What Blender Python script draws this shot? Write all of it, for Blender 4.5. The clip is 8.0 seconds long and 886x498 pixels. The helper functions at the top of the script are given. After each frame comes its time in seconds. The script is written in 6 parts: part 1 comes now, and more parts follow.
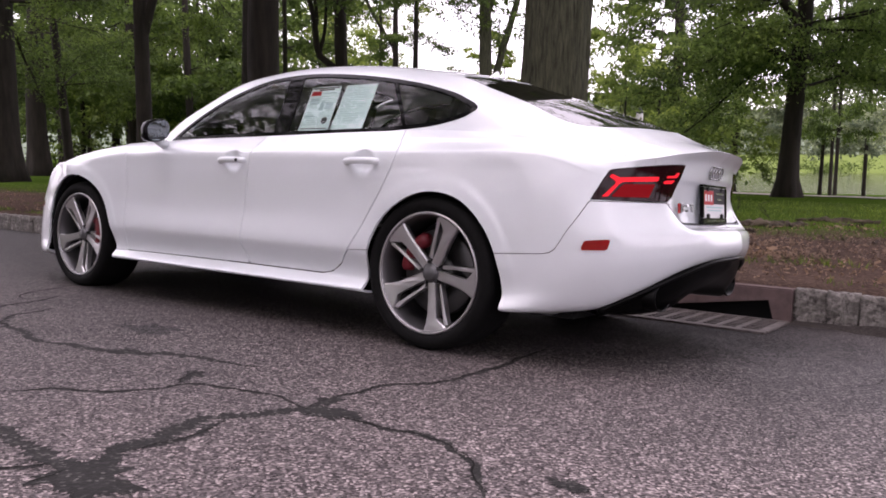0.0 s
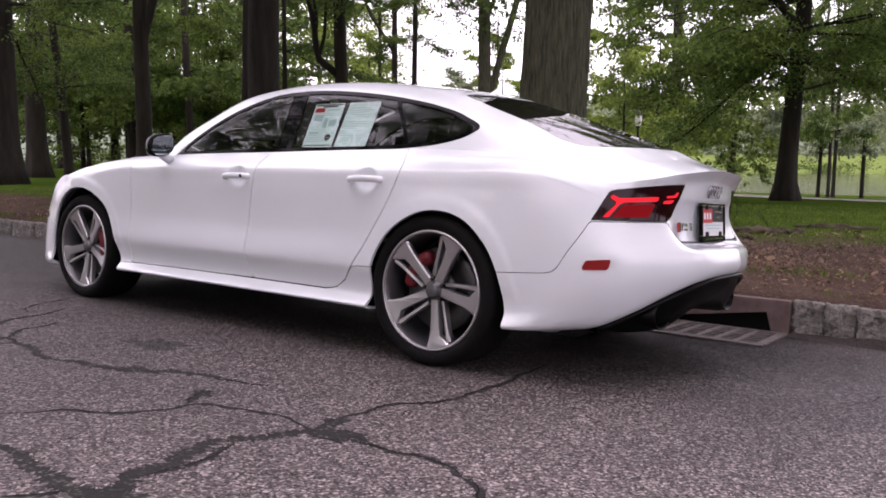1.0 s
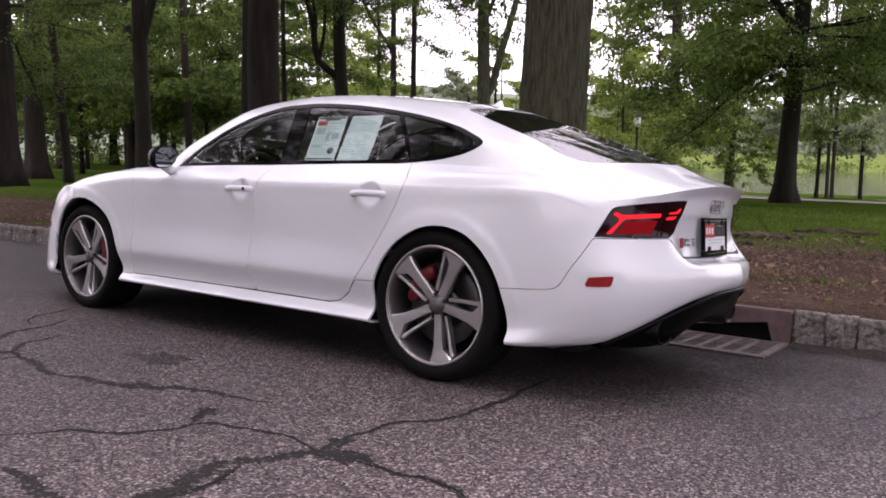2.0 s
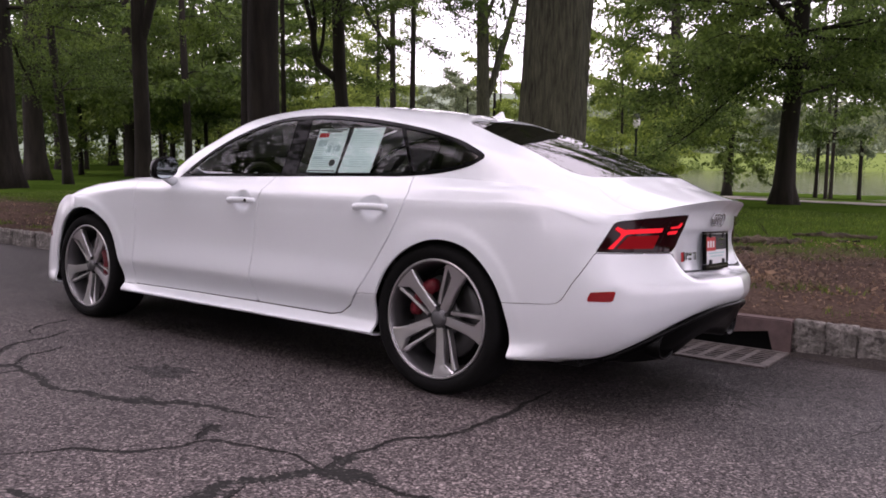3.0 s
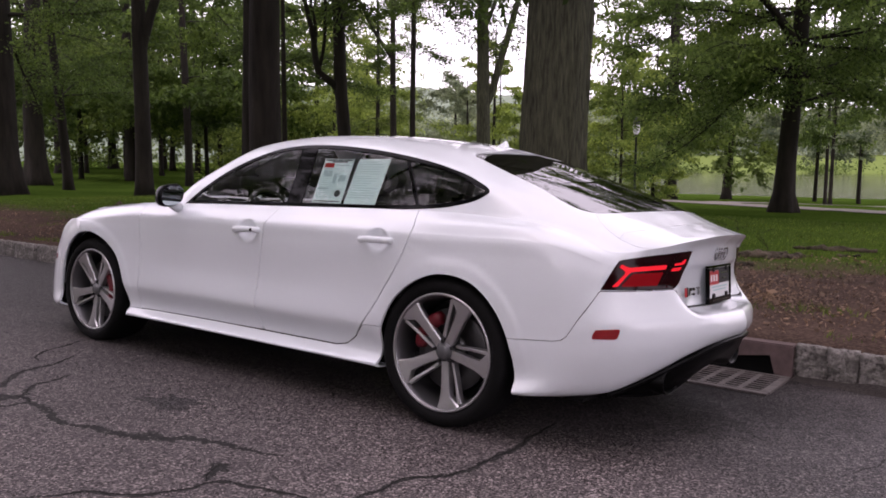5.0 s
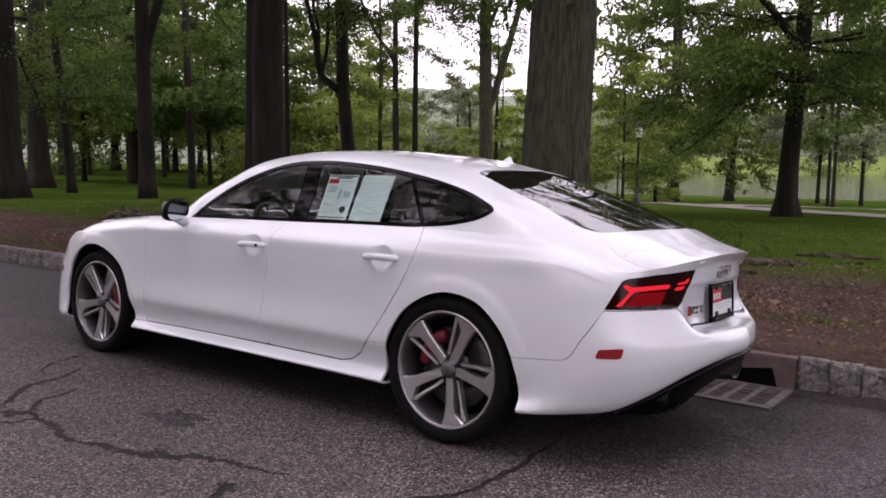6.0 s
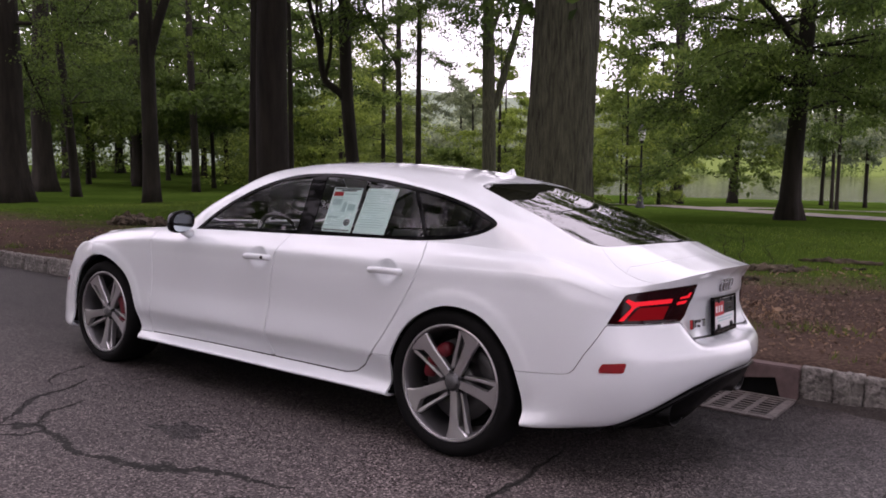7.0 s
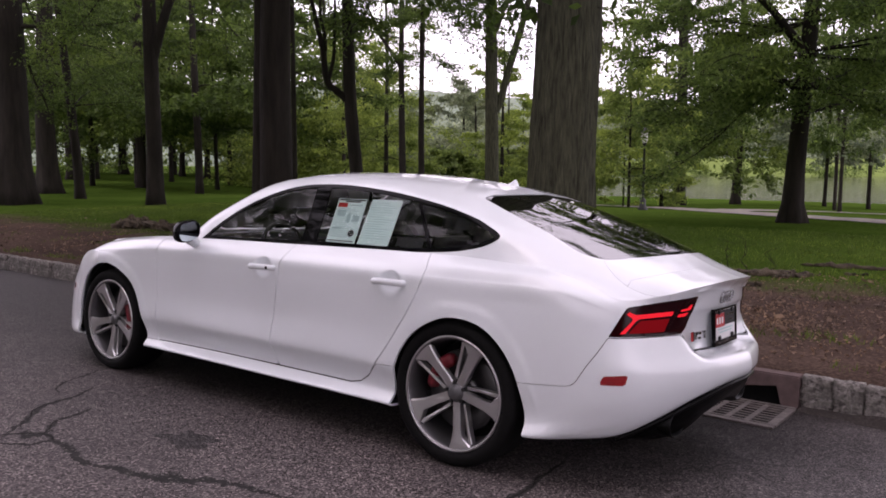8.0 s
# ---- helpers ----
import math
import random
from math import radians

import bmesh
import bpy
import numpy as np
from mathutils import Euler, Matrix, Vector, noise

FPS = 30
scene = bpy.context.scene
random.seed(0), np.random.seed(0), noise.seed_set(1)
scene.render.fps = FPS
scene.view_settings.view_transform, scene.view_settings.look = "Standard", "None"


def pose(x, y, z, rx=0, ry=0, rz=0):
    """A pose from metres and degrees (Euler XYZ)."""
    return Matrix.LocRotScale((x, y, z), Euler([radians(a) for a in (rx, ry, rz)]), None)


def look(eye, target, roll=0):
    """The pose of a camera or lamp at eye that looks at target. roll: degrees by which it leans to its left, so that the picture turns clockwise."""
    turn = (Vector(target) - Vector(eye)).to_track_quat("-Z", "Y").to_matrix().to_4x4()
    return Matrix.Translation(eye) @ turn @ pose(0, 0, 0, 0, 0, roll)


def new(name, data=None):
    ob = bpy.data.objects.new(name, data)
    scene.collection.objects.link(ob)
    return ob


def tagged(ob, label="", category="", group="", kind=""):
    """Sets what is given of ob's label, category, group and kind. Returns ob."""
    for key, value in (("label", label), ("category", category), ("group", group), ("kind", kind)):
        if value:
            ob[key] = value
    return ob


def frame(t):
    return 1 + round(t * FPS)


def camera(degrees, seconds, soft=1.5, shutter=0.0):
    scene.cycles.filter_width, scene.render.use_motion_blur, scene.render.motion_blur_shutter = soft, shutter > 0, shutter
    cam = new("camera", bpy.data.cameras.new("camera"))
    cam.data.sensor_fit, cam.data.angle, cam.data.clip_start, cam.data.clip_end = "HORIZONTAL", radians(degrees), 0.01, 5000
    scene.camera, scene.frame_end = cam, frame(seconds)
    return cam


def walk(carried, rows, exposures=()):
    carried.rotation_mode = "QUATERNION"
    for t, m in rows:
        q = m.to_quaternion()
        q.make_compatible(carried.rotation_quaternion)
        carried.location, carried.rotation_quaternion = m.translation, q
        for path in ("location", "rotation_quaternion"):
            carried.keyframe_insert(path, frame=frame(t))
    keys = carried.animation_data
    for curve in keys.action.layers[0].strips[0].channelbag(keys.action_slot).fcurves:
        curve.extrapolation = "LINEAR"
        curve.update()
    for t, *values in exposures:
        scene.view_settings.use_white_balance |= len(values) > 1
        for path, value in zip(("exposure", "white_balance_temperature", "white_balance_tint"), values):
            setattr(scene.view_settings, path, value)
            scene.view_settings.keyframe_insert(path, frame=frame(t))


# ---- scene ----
cam = camera(59.0, 8.0, 1.75)
# The road falls 3.3 degrees towards the kerb; the car and the camera were laid out on its plane.
ROAD = pose(0, 0, 0, -3.3, 0, 0)
PATH = [
    (0, (2.108, -3.628, 0.676), (0.926, -2.019, 0.549), 2.4),
    (0.5, (2.119, -3.662, 0.72), (0.939, -2.052, 0.593), 2.4),
    (1, (2.116, -3.676, 0.758), (0.937, -2.065, 0.631), 2.4),
    (1.5, (2.108, -3.687, 0.797), (0.931, -2.075, 0.669), 2.4),
    (3, (2.091, -3.707, 0.893), (0.917, -2.093, 0.763), 2.3),
    (3.5, (2.087, -3.715, 0.935), (0.914, -2.1, 0.805), 2.3),
    (4, (2.083, -3.717, 0.971), (0.91, -2.102, 0.842), 2.3),
    (4.5, (2.076, -3.728, 1.003), (0.904, -2.113, 0.877), 2.3),
    (6, (2.075, -3.764, 1.122), (0.897, -2.152, 0.998), 2.3),
    (6.5, (2.08, -3.777, 1.153), (0.899, -2.168, 1.033), 2.3),
    (7, (2.086, -3.787, 1.18), (0.901, -2.18, 1.06), 2.2),
    (7.5, (2.095, -3.802, 1.209), (0.907, -2.198, 1.088), 2.2),
    (8, (2.104, -3.819, 1.237), (0.913, -2.216, 1.118), 2.2),
]
walk(cam, [(t, ROAD @ look(eye, target, roll)) for t, eye, target, roll in PATH], [(0.0, 0.09, 6500, 34), (1.5, -0.02, 6500, 34), (3.0, -0.17, 6500, 35), (4.5, -0.25, 6500, 35), (6.0, -0.32, 6500, 35), (8.0, -0.35, 6500, 35)])

# ---- light: a bright overcast sky over trees ----
world = bpy.data.worlds.new("overcast_sky")
scene.world = world
world.use_nodes = True
wt = world.node_tree
wt.nodes.clear()
sky = wt.nodes.new("ShaderNodeTexSky")
sky.sky_type = 'NISHITA'
sky.sun_disc = False
sky.sun_elevation = radians(52)
sky.sun_rotation = radians(200)
sky.dust_density = 6.0
cloud = wt.nodes.new("ShaderNodeMixRGB")
cloud.inputs[0].default_value = 0.88
cloud.inputs[2].default_value = (11.0, 11.0, 11.3, 1)
back = wt.nodes.new("ShaderNodeBackground")
back.inputs[1].default_value = 0.25
wout = wt.nodes.new("ShaderNodeOutputWorld")
wt.links.new(sky.outputs[0], cloud.inputs[1])
wt.links.new(cloud.outputs[0], back.inputs[0])
wt.links.new(back.outputs[0], wout.inputs[0])
sun_data = bpy.data.lights.new("sun", 'SUN')
sun_data.energy = 0.5
sun_data.angle = radians(25)
sun_data.color = (1.0, 0.96, 0.9)
sun = new("sun", sun_data)
sun.matrix_world = look((-8, -20, 28), (0, 0, 0))


# ---- materials ----
def mat(name, base=(0.5, 0.5, 0.5), rough=0.5, metal=0.0, spec=0.5, coat=0.0, emit=None, power=0.0):
    m = bpy.data.materials.new(name)
    m.use_nodes = True
    b = m.node_tree.nodes["Principled BSDF"]
    b.inputs["Base Color"].default_value = (*base, 1)
    b.inputs["Roughness"].default_value = rough
    b.inputs["Metallic"].default_value = metal
    b.inputs["Specular IOR Level"].default_value = spec
    b.inputs["Coat Weight"].default_value = coat
    b.inputs["Coat Roughness"].default_value = 0.03
    if emit:
        b.inputs["Emission Color"].default_value = (*emit, 1)
        b.inputs["Emission Strength"].default_value = power
    return m


def nodes_of(m):
    return m.node_tree.nodes, m.node_tree.links, m.node_tree.nodes["Principled BSDF"]


def add_noise(m, scale, detail=4.0, rough=0.6, coords="Object", stretch=None):
    n, l, b = nodes_of(m)
    tc = n.new("ShaderNodeTexCoord")
    t = n.new("ShaderNodeTexNoise")
    t.inputs["Scale"].default_value = scale
    t.inputs["Detail"].default_value = detail
    t.inputs["Roughness"].default_value = rough
    if stretch:
        mp = n.new("ShaderNodeMapping")
        mp.inputs["Scale"].default_value = stretch
        l.new(tc.outputs[coords], mp.inputs[0])
        l.new(mp.outputs[0], t.inputs["Vector"])
    else:
        l.new(tc.outputs[coords], t.inputs["Vector"])
    return t


def ramp_of(m, source, stops):
    n, l, b = nodes_of(m)
    r = n.new("ShaderNodeValToRGB")
    while len(r.color_ramp.elements) < len(stops):
        r.color_ramp.elements.new(0.5)
    for e, (p, c) in zip(r.color_ramp.elements, stops):
        e.position, e.color = p, (*c, 1)
    l.new(source, r.inputs[0])
    return r


def mixed(m, fac, a, b2, mode='MIX'):
    n, l, b = nodes_of(m)
    x = n.new("ShaderNodeMixRGB")
    x.blend_type = mode
    for i, v in ((0, fac), (1, a), (2, b2)):
        if isinstance(v, (int, float)):
            x.inputs[i].default_value = v
        elif isinstance(v, tuple):
            x.inputs[i].default_value = (*v, 1)
        else:
            l.new(v, x.inputs[i])
    return x


def bumped(m, source, strength, distance):
    n, l, b = nodes_of(m)
    k = n.new("ShaderNodeBump")
    k.inputs["Strength"].default_value = strength
    k.inputs["Distance"].default_value = distance
    l.new(source, k.inputs["Height"])
    l.new(k.outputs[0], b.inputs["Normal"])
    return k


def colour_to(m, socket):
    n, l, b = nodes_of(m)
    l.new(socket, b.inputs["Base Color"])


def paint_material():
    m = mat("white_pearl_paint", (0.80, 0.80, 0.815), 0.32, 0.0, 0.5, 1.0)
    t = add_noise(m, 1400.0, 1.0)
    r = ramp_of(m, t.outputs[0], [(0.35, (0.735, 0.772, 0.795)), (0.65, (0.790, 0.828, 0.852))])
    colour_to(m, r.outputs[0])
    nodes_of(m)[2].inputs["Coat IOR"].default_value = 1.6
    nodes_of(m)[2].inputs["Coat Roughness"].default_value = 0.05
    return m


def asphalt_material(name="worn_asphalt", shade=1.0):
    m = mat(name, (0.12, 0.11, 0.11), 0.62, 0.0, 0.4)
    n, l, b = nodes_of(m)
    tc = n.new("ShaderNodeTexCoord")
    v = n.new("ShaderNodeTexVoronoi")
    v.inputs["Scale"].default_value = 140.0
    l.new(tc.outputs["Object"], v.inputs["Vector"])
    stones = ramp_of(m, v.outputs["Color"], [(0.16, (0.016, 0.0143, 0.0142)), (0.48, (0.060, 0.0525, 0.052)), (0.71, (0.130, 0.114, 0.1115)), (0.93, (0.42, 0.374, 0.356))])
    shine = ramp_of(m, v.outputs["Color"], [(0.2, (0.16, 0.16, 0.16)), (0.85, (0.62, 0.62, 0.62))])
    big = add_noise(m, 0.7, 5.0)
    tone = ramp_of(m, big.outputs[0], [(0.3, (0.82, 0.81, 0.82)), (0.7, (1.1, 1.08, 1.08))])
    fine = add_noise(m, 260.0, 2.0)
    grit = ramp_of(m, fine.outputs[0], [(0.3, (0.75, 0.75, 0.75)), (0.7, (1.2, 1.2, 1.2))])
    a = mixed(m, 1.0, stones.outputs[0], tone.outputs[0], 'MULTIPLY')
    a2 = mixed(m, 1.0, a.outputs[0], grit.outputs[0], 'MULTIPLY')
    # damp gutter dirt, plus shade beside the car painted in towards the kerb
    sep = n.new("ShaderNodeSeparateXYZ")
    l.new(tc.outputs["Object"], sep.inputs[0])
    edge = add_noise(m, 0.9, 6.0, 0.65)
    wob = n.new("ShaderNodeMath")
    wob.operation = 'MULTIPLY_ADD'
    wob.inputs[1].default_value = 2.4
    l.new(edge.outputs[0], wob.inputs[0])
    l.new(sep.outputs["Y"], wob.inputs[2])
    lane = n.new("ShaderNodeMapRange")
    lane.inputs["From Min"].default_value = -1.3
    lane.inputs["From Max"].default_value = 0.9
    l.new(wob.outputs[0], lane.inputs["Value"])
    damp_and_shade = ramp_of(m, lane.outputs[0], [(0.0, (1.56 * shade, 1.475 * shade, 1.485 * shade)), (0.55, (1.08 * shade, 1.035 * shade, 1.035 * shade)), (1.0, (0.48 * shade, 0.467 * shade, 0.47 * shade))])
    # light falloff painted into the asphalt colour, darker up the road
    falloff_coord = n.new("ShaderNodeMath")
    falloff_coord.operation = 'MULTIPLY_ADD'
    falloff_coord.inputs[1].default_value = 1.6
    l.new(edge.outputs[0], falloff_coord.inputs[0])
    along = n.new("ShaderNodeVectorMath")
    along.operation = 'DOT_PRODUCT'
    along.inputs[1].default_value = (0.8, 0.59, 0.0)
    l.new(tc.outputs["Object"], along.inputs[0])
    l.new(along.outputs["Value"], falloff_coord.inputs[2])
    falloff_range = n.new("ShaderNodeMapRange")
    falloff_range.inputs["From Min"].default_value = -1.2
    falloff_range.inputs["From Max"].default_value = 1.0
    l.new(falloff_coord.outputs[0], falloff_range.inputs["Value"])
    falloff_tone = ramp_of(m, falloff_range.outputs[0], [(0.0, (0.67, 0.67, 0.655)), (1.0, (1.25, 1.25, 1.23))])
    a2 = mixed(m, 1.0, a2.outputs[0], falloff_tone.outputs[0], 'MULTIPLY')
    # dark damp stain from the drain, with shade under the car's tail painted in
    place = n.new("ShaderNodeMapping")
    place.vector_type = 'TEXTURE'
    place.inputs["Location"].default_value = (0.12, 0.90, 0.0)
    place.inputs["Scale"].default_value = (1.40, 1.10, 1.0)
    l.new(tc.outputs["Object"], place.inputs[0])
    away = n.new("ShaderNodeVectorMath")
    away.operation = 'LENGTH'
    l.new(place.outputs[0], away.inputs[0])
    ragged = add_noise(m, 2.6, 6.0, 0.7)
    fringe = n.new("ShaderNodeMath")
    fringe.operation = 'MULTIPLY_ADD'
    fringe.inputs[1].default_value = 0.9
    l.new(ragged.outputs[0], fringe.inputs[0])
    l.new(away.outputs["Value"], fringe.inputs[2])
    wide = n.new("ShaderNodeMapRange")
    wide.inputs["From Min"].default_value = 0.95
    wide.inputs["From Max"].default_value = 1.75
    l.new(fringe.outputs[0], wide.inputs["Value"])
    soak_and_shade = ramp_of(m, wide.outputs[0], [(0.0, (0.22, 0.215, 0.20)), (0.45, (0.50, 0.49, 0.475)), (1.0, (1.0, 1.0, 1.0))])
    a2 = mixed(m, 1.0, a2.outputs[0], soak_and_shade.outputs[0], 'MULTIPLY')
    a3 = mixed(m, 1.0, a2.outputs[0], damp_and_shade.outputs[0], 'MULTIPLY')
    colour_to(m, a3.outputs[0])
    sheen = mixed(m, 1.0, shine.outputs[0], soak_and_shade.outputs[0], 'MULTIPLY')
    l.new(sheen.outputs[0], b.inputs["Specular IOR Level"])
    bumped(m, v.outputs["Distance"], 0.6, 0.006)
    return m


def tar_material():
    """Old crack filler: dull dark grey with a few trodden-in chips."""
    m = mat("tar_filled_crack", (0.03, 0.03, 0.028), 0.8, 0.0, 0.2)
    n, l, b = nodes_of(m)
    tc = n.new("ShaderNodeTexCoord")
    v = n.new("ShaderNodeTexVoronoi")
    v.inputs["Scale"].default_value = 110.0
    l.new(tc.outputs["Object"], v.inputs["Vector"])
    chips = ramp_of(m, v.outputs["Color"], [(0.0, (0.015, 0.0145, 0.0135)), (0.72, (0.025, 0.024, 0.0225)), (0.82, (0.055, 0.052, 0.049)), (1.0, (0.18, 0.168, 0.16))])
    big = add_noise(m, 14.0, 4.0)
    tone = ramp_of(m, big.outputs[0], [(0.3, (0.75, 0.75, 0.75)), (0.7, (1.3, 1.28, 1.26))])
    colour_to(m, mixed(m, 1.0, chips.outputs[0], tone.outputs[0], 'MULTIPLY').outputs[0])
    bumped(m, v.outputs["Distance"], 0.25, 0.004)
    return m


def speckled(name, c1, c2, scale, rough=0.9, bump=0.3, dist=0.01, scale2=None, c3=None, stretch=None, span=(0.3, 0.7)):
    m = mat(name, c1, rough, 0.0, 0.25)
    t = add_noise(m, scale, 6.0, 0.65, stretch=stretch)
    r = ramp_of(m, t.outputs[0], [(span[0], c1), (span[1], c2)])
    out = r.outputs[0]
    if scale2:
        t2 = add_noise(m, scale2, 3.0)
        k = ramp_of(m, t2.outputs[0], [(0.42, (0, 0, 0)), (0.62, (1, 1, 1))])
        out = mixed(m, k.outputs[0], out, c3).outputs[0]
    colour_to(m, out)
    bumped(m, t.outputs[0], bump, dist)
    return m


def leaf_material(name, dark, light, through_leaf=0.5):
    m = mat(name, dark, 0.6, 0.0, 0.25)
    n, l, b = nodes_of(m)
    g = n.new("ShaderNodeNewGeometry")
    r = ramp_of(m, g.outputs["Random Per Island"], [(0.0, dark), (0.75, light), (1.0, tuple(min(1, c * 1.35) for c in light))])
    broad = add_noise(m, 0.45, 4.0)
    tone = ramp_of(m, broad.outputs[0], [(0.34, (0.55, 0.60, 0.62)), (0.5, (0.95, 0.95, 0.95)), (0.66, (1.45, 1.38, 1.15))])
    col = mixed(m, 1.0, r.outputs[0], tone.outputs[0], 'MULTIPLY')
    colour_to(m, col.outputs[0])
    tr = n.new("ShaderNodeBsdfTranslucent")
    l.new(col.outputs[0], tr.inputs[0])
    mx = n.new("ShaderNodeMixShader")
    mx.inputs[0].default_value = through_leaf
    out = n["Material Output"]
    l.new(b.outputs[0], mx.inputs[1])
    l.new(tr.outputs[0], mx.inputs[2])
    l.new(mx.outputs[0], out.inputs[0])
    return m


def glass_material(name, tint, gloss=0.01, ior=1.5):
    m = bpy.data.materials.new(name)
    m.use_nodes = True
    n, l = m.node_tree.nodes, m.node_tree.links
    n.clear()
    out = n.new("ShaderNodeOutputMaterial")
    mx = n.new("ShaderNodeMixShader")
    fr = n.new("ShaderNodeFresnel")
    fr.inputs[0].default_value = ior
    tp = n.new("ShaderNodeBsdfTransparent")
    tp.inputs[0].default_value = (*tint, 1)
    gl = n.new("ShaderNodeBsdfGlossy")
    gl.inputs["Roughness"].default_value = gloss
    l.new(fr.outputs[0], mx.inputs[0])
    l.new(tp.outputs[0], mx.inputs[1])
    l.new(gl.outputs[0], mx.inputs[2])
    l.new(mx.outputs[0], out.inputs[0])
    return m


PAINT = paint_material()
BLACK = mat("gloss_black_trim", (0.004, 0.004, 0.0045), 0.04, 0.0, 0.10)
BLACK_MATT = mat("black_plastic", (0.02, 0.02, 0.02), 0.6, 0.0, 0.3)
EXHAUST = mat("black_exhaust", (0.002, 0.002, 0.002), 0.3, 0.0, 0.10)
BADGE = mat("satin_chrome", (0.30, 0.30, 0.31), 0.25, 0.9)
DIFFUSER = mat("satin_black_plastic", (0.003, 0.003, 0.003), 0.3, 0.0, 0.04)
UNDER = mat("underbody", (0.012, 0.012, 0.012), 0.9, 0.0, 0.1)
GLASS = glass_material("tinted_glass", (0.97, 0.99, 0.98), 0.006, 1.56)
REAR_GLASS = glass_material("tinted_rear_glass", (0.05, 0.06, 0.06), 0.008, 4.2)
RUBBER = speckled("tyre_rubber", (0.003, 0.003, 0.003), (0.006, 0.0058, 0.0058), 60.0, 0.8, 0.15, 0.002)
nodes_of(RUBBER)[2].inputs["Specular IOR Level"].default_value = 0.15
RIM_FACE = mat("machined_alloy", (0.60, 0.59, 0.595), 0.28, 0.85)
RIM_BARREL = mat("grey_alloy_barrel", (0.14, 0.138, 0.14), 0.38, 0.8)
RIM_DARK = mat("titanium_grey_alloy", (0.13, 0.13, 0.133), 0.40, 0.6)
STEEL = mat("brake_steel", (0.07, 0.069, 0.069), 0.42, 0.8)
CALIPER = mat("red_caliper", (0.125, 0.003, 0.009), 0.5)
MIRROR = mat("mirror_glass", (0.55, 0.62, 0.65), 0.03, 1.0)
CHROME = mat("chrome", (0.45, 0.45, 0.46), 0.10, 1.0)
LENS_DARK = mat("smoked_red_lens", (0.016, 0.0012, 0.0025), 0.10, 0.0, 0.2, 0.0)
LED = mat("lit_red_led", (0.2, 0.005, 0.008), 0.4, 0.0, 0.05, emit=(1.0, 0.026, 0.034), power=1.0)
LED_DIM = mat("dim_red_led", (0.05, 0.001, 0.002), 0.4, 0.0, 0.05, emit=(0.9, 0.010, 0.016), power=0.20)
REFLECTOR = mat("red_reflector", (0.28, 0.008, 0.010), 0.15, 0.0, 0.5, 0.5)
PAPER = speckled("printed_paper", (0.76, 0.97, 0.94), (0.82, 0.99, 0.96), 3.0, 0.7, 0.02, 0.001)
INK = mat("print_ink", (0.05, 0.06, 0.06), 0.7)
INK_PALE = mat("pale_print", (0.45, 0.64, 0.63), 0.7)
RED_PRINT = mat("red_print", (0.50, 0.025, 0.025), 0.6)
WHITE_PRINT = mat("white_print", (0.78, 0.78, 0.78), 0.6)
FABRIC = speckled("dark_leather", (0.006, 0.006, 0.0065), (0.012, 0.012, 0.012), 30.0, 0.55, 0.1, 0.002)
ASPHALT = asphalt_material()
TAR = tar_material()
GAP = mat("open_crack", (0.014, 0.013, 0.012), 0.95, 0.0, 0.1)
STAIN = asphalt_material("oil_stained_asphalt", 0.30)
LAWN = speckled("mown_grass", (0.058, 0.105, 0.011), (0.115, 0.185, 0.022), 2.2, 0.9, 0.5, 0.02, 0.35, (0.06, 0.105, 0.02))
GRANITE = speckled("kerb_granite", (0.050, 0.045, 0.040), (0.37, 0.345, 0.315), 26.0, 0.85, 1.0, 0.03, 7.0, (0.12, 0.112, 0.100), span=(0.36, 0.66))
CONCRETE = speckled("pinkish_concrete", (0.075, 0.052, 0.050), (0.140, 0.098, 0.090), 9.0, 0.9, 0.4, 0.006)
GUTTER_DIRT = speckled("damp_gutter_dirt", (0.010, 0.0085, 0.0075), (0.085, 0.072, 0.064), 70.0, 0.95, 1.0, 0.02, 6.0, (0.035, 0.029, 0.025))
IRON = speckled("rusty_cast_iron", (0.060, 0.053, 0.049), (0.140, 0.120, 0.112), 22.0, 0.7, 0.3, 0.003)
BARK = speckled("grey_brown_bark", (0.022, 0.0225, 0.0140), (0.106, 0.110, 0.069), 30.0, 0.95, 1.0, 0.05, stretch=(1, 1, 0.11), span=(0.32, 0.68))
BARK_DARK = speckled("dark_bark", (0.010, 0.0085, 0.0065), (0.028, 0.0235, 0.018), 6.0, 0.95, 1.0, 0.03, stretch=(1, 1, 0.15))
LEAF = leaf_material("green_leaves", (0.045, 0.080, 0.016), (0.105, 0.165, 0.034))
LEAF_BRIGHT = leaf_material("bright_leaves", (0.130, 0.190, 0.034), (0.25, 0.33, 0.070), 0.62)
LEAF_MID = leaf_material("mid_green_leaves", (0.065, 0.110, 0.020), (0.14, 0.20, 0.042))
LEAF_OAK = leaf_material("oak_leaves", (0.070, 0.122, 0.028), (0.150, 0.225, 0.052), 0.6)
LEAF_GRASS = leaf_material("grass_blades", (0.050, 0.080, 0.012), (0.115, 0.165, 0.026))
# distance haze is painted into these paler leaf colours
LEAF_HAZE_TINT = leaf_material("haze_tinted_leaves", (0.15, 0.19, 0.115), (0.25, 0.30, 0.175), 0.6)
WATER = mat("pond_water", (0.030, 0.032, 0.020), 0.09, 0.0, 0.3)
PATHWAY = speckled("path_gravel", (0.15, 0.135, 0.115), (0.23, 0.21, 0.18), 3.0, 0.95, 0.2, 0.01)
DRY_LEAF = leaf_material("fallen_leaves", (0.055, 0.036, 0.029), (0.27, 0.19, 0.14))
ROTTEN = speckled("rotten_wood", (0.010, 0.0075, 0.0055), (0.15, 0.118, 0.085), 11.0, 0.95, 1.0, 0.03, stretch=(0.25, 1, 1))
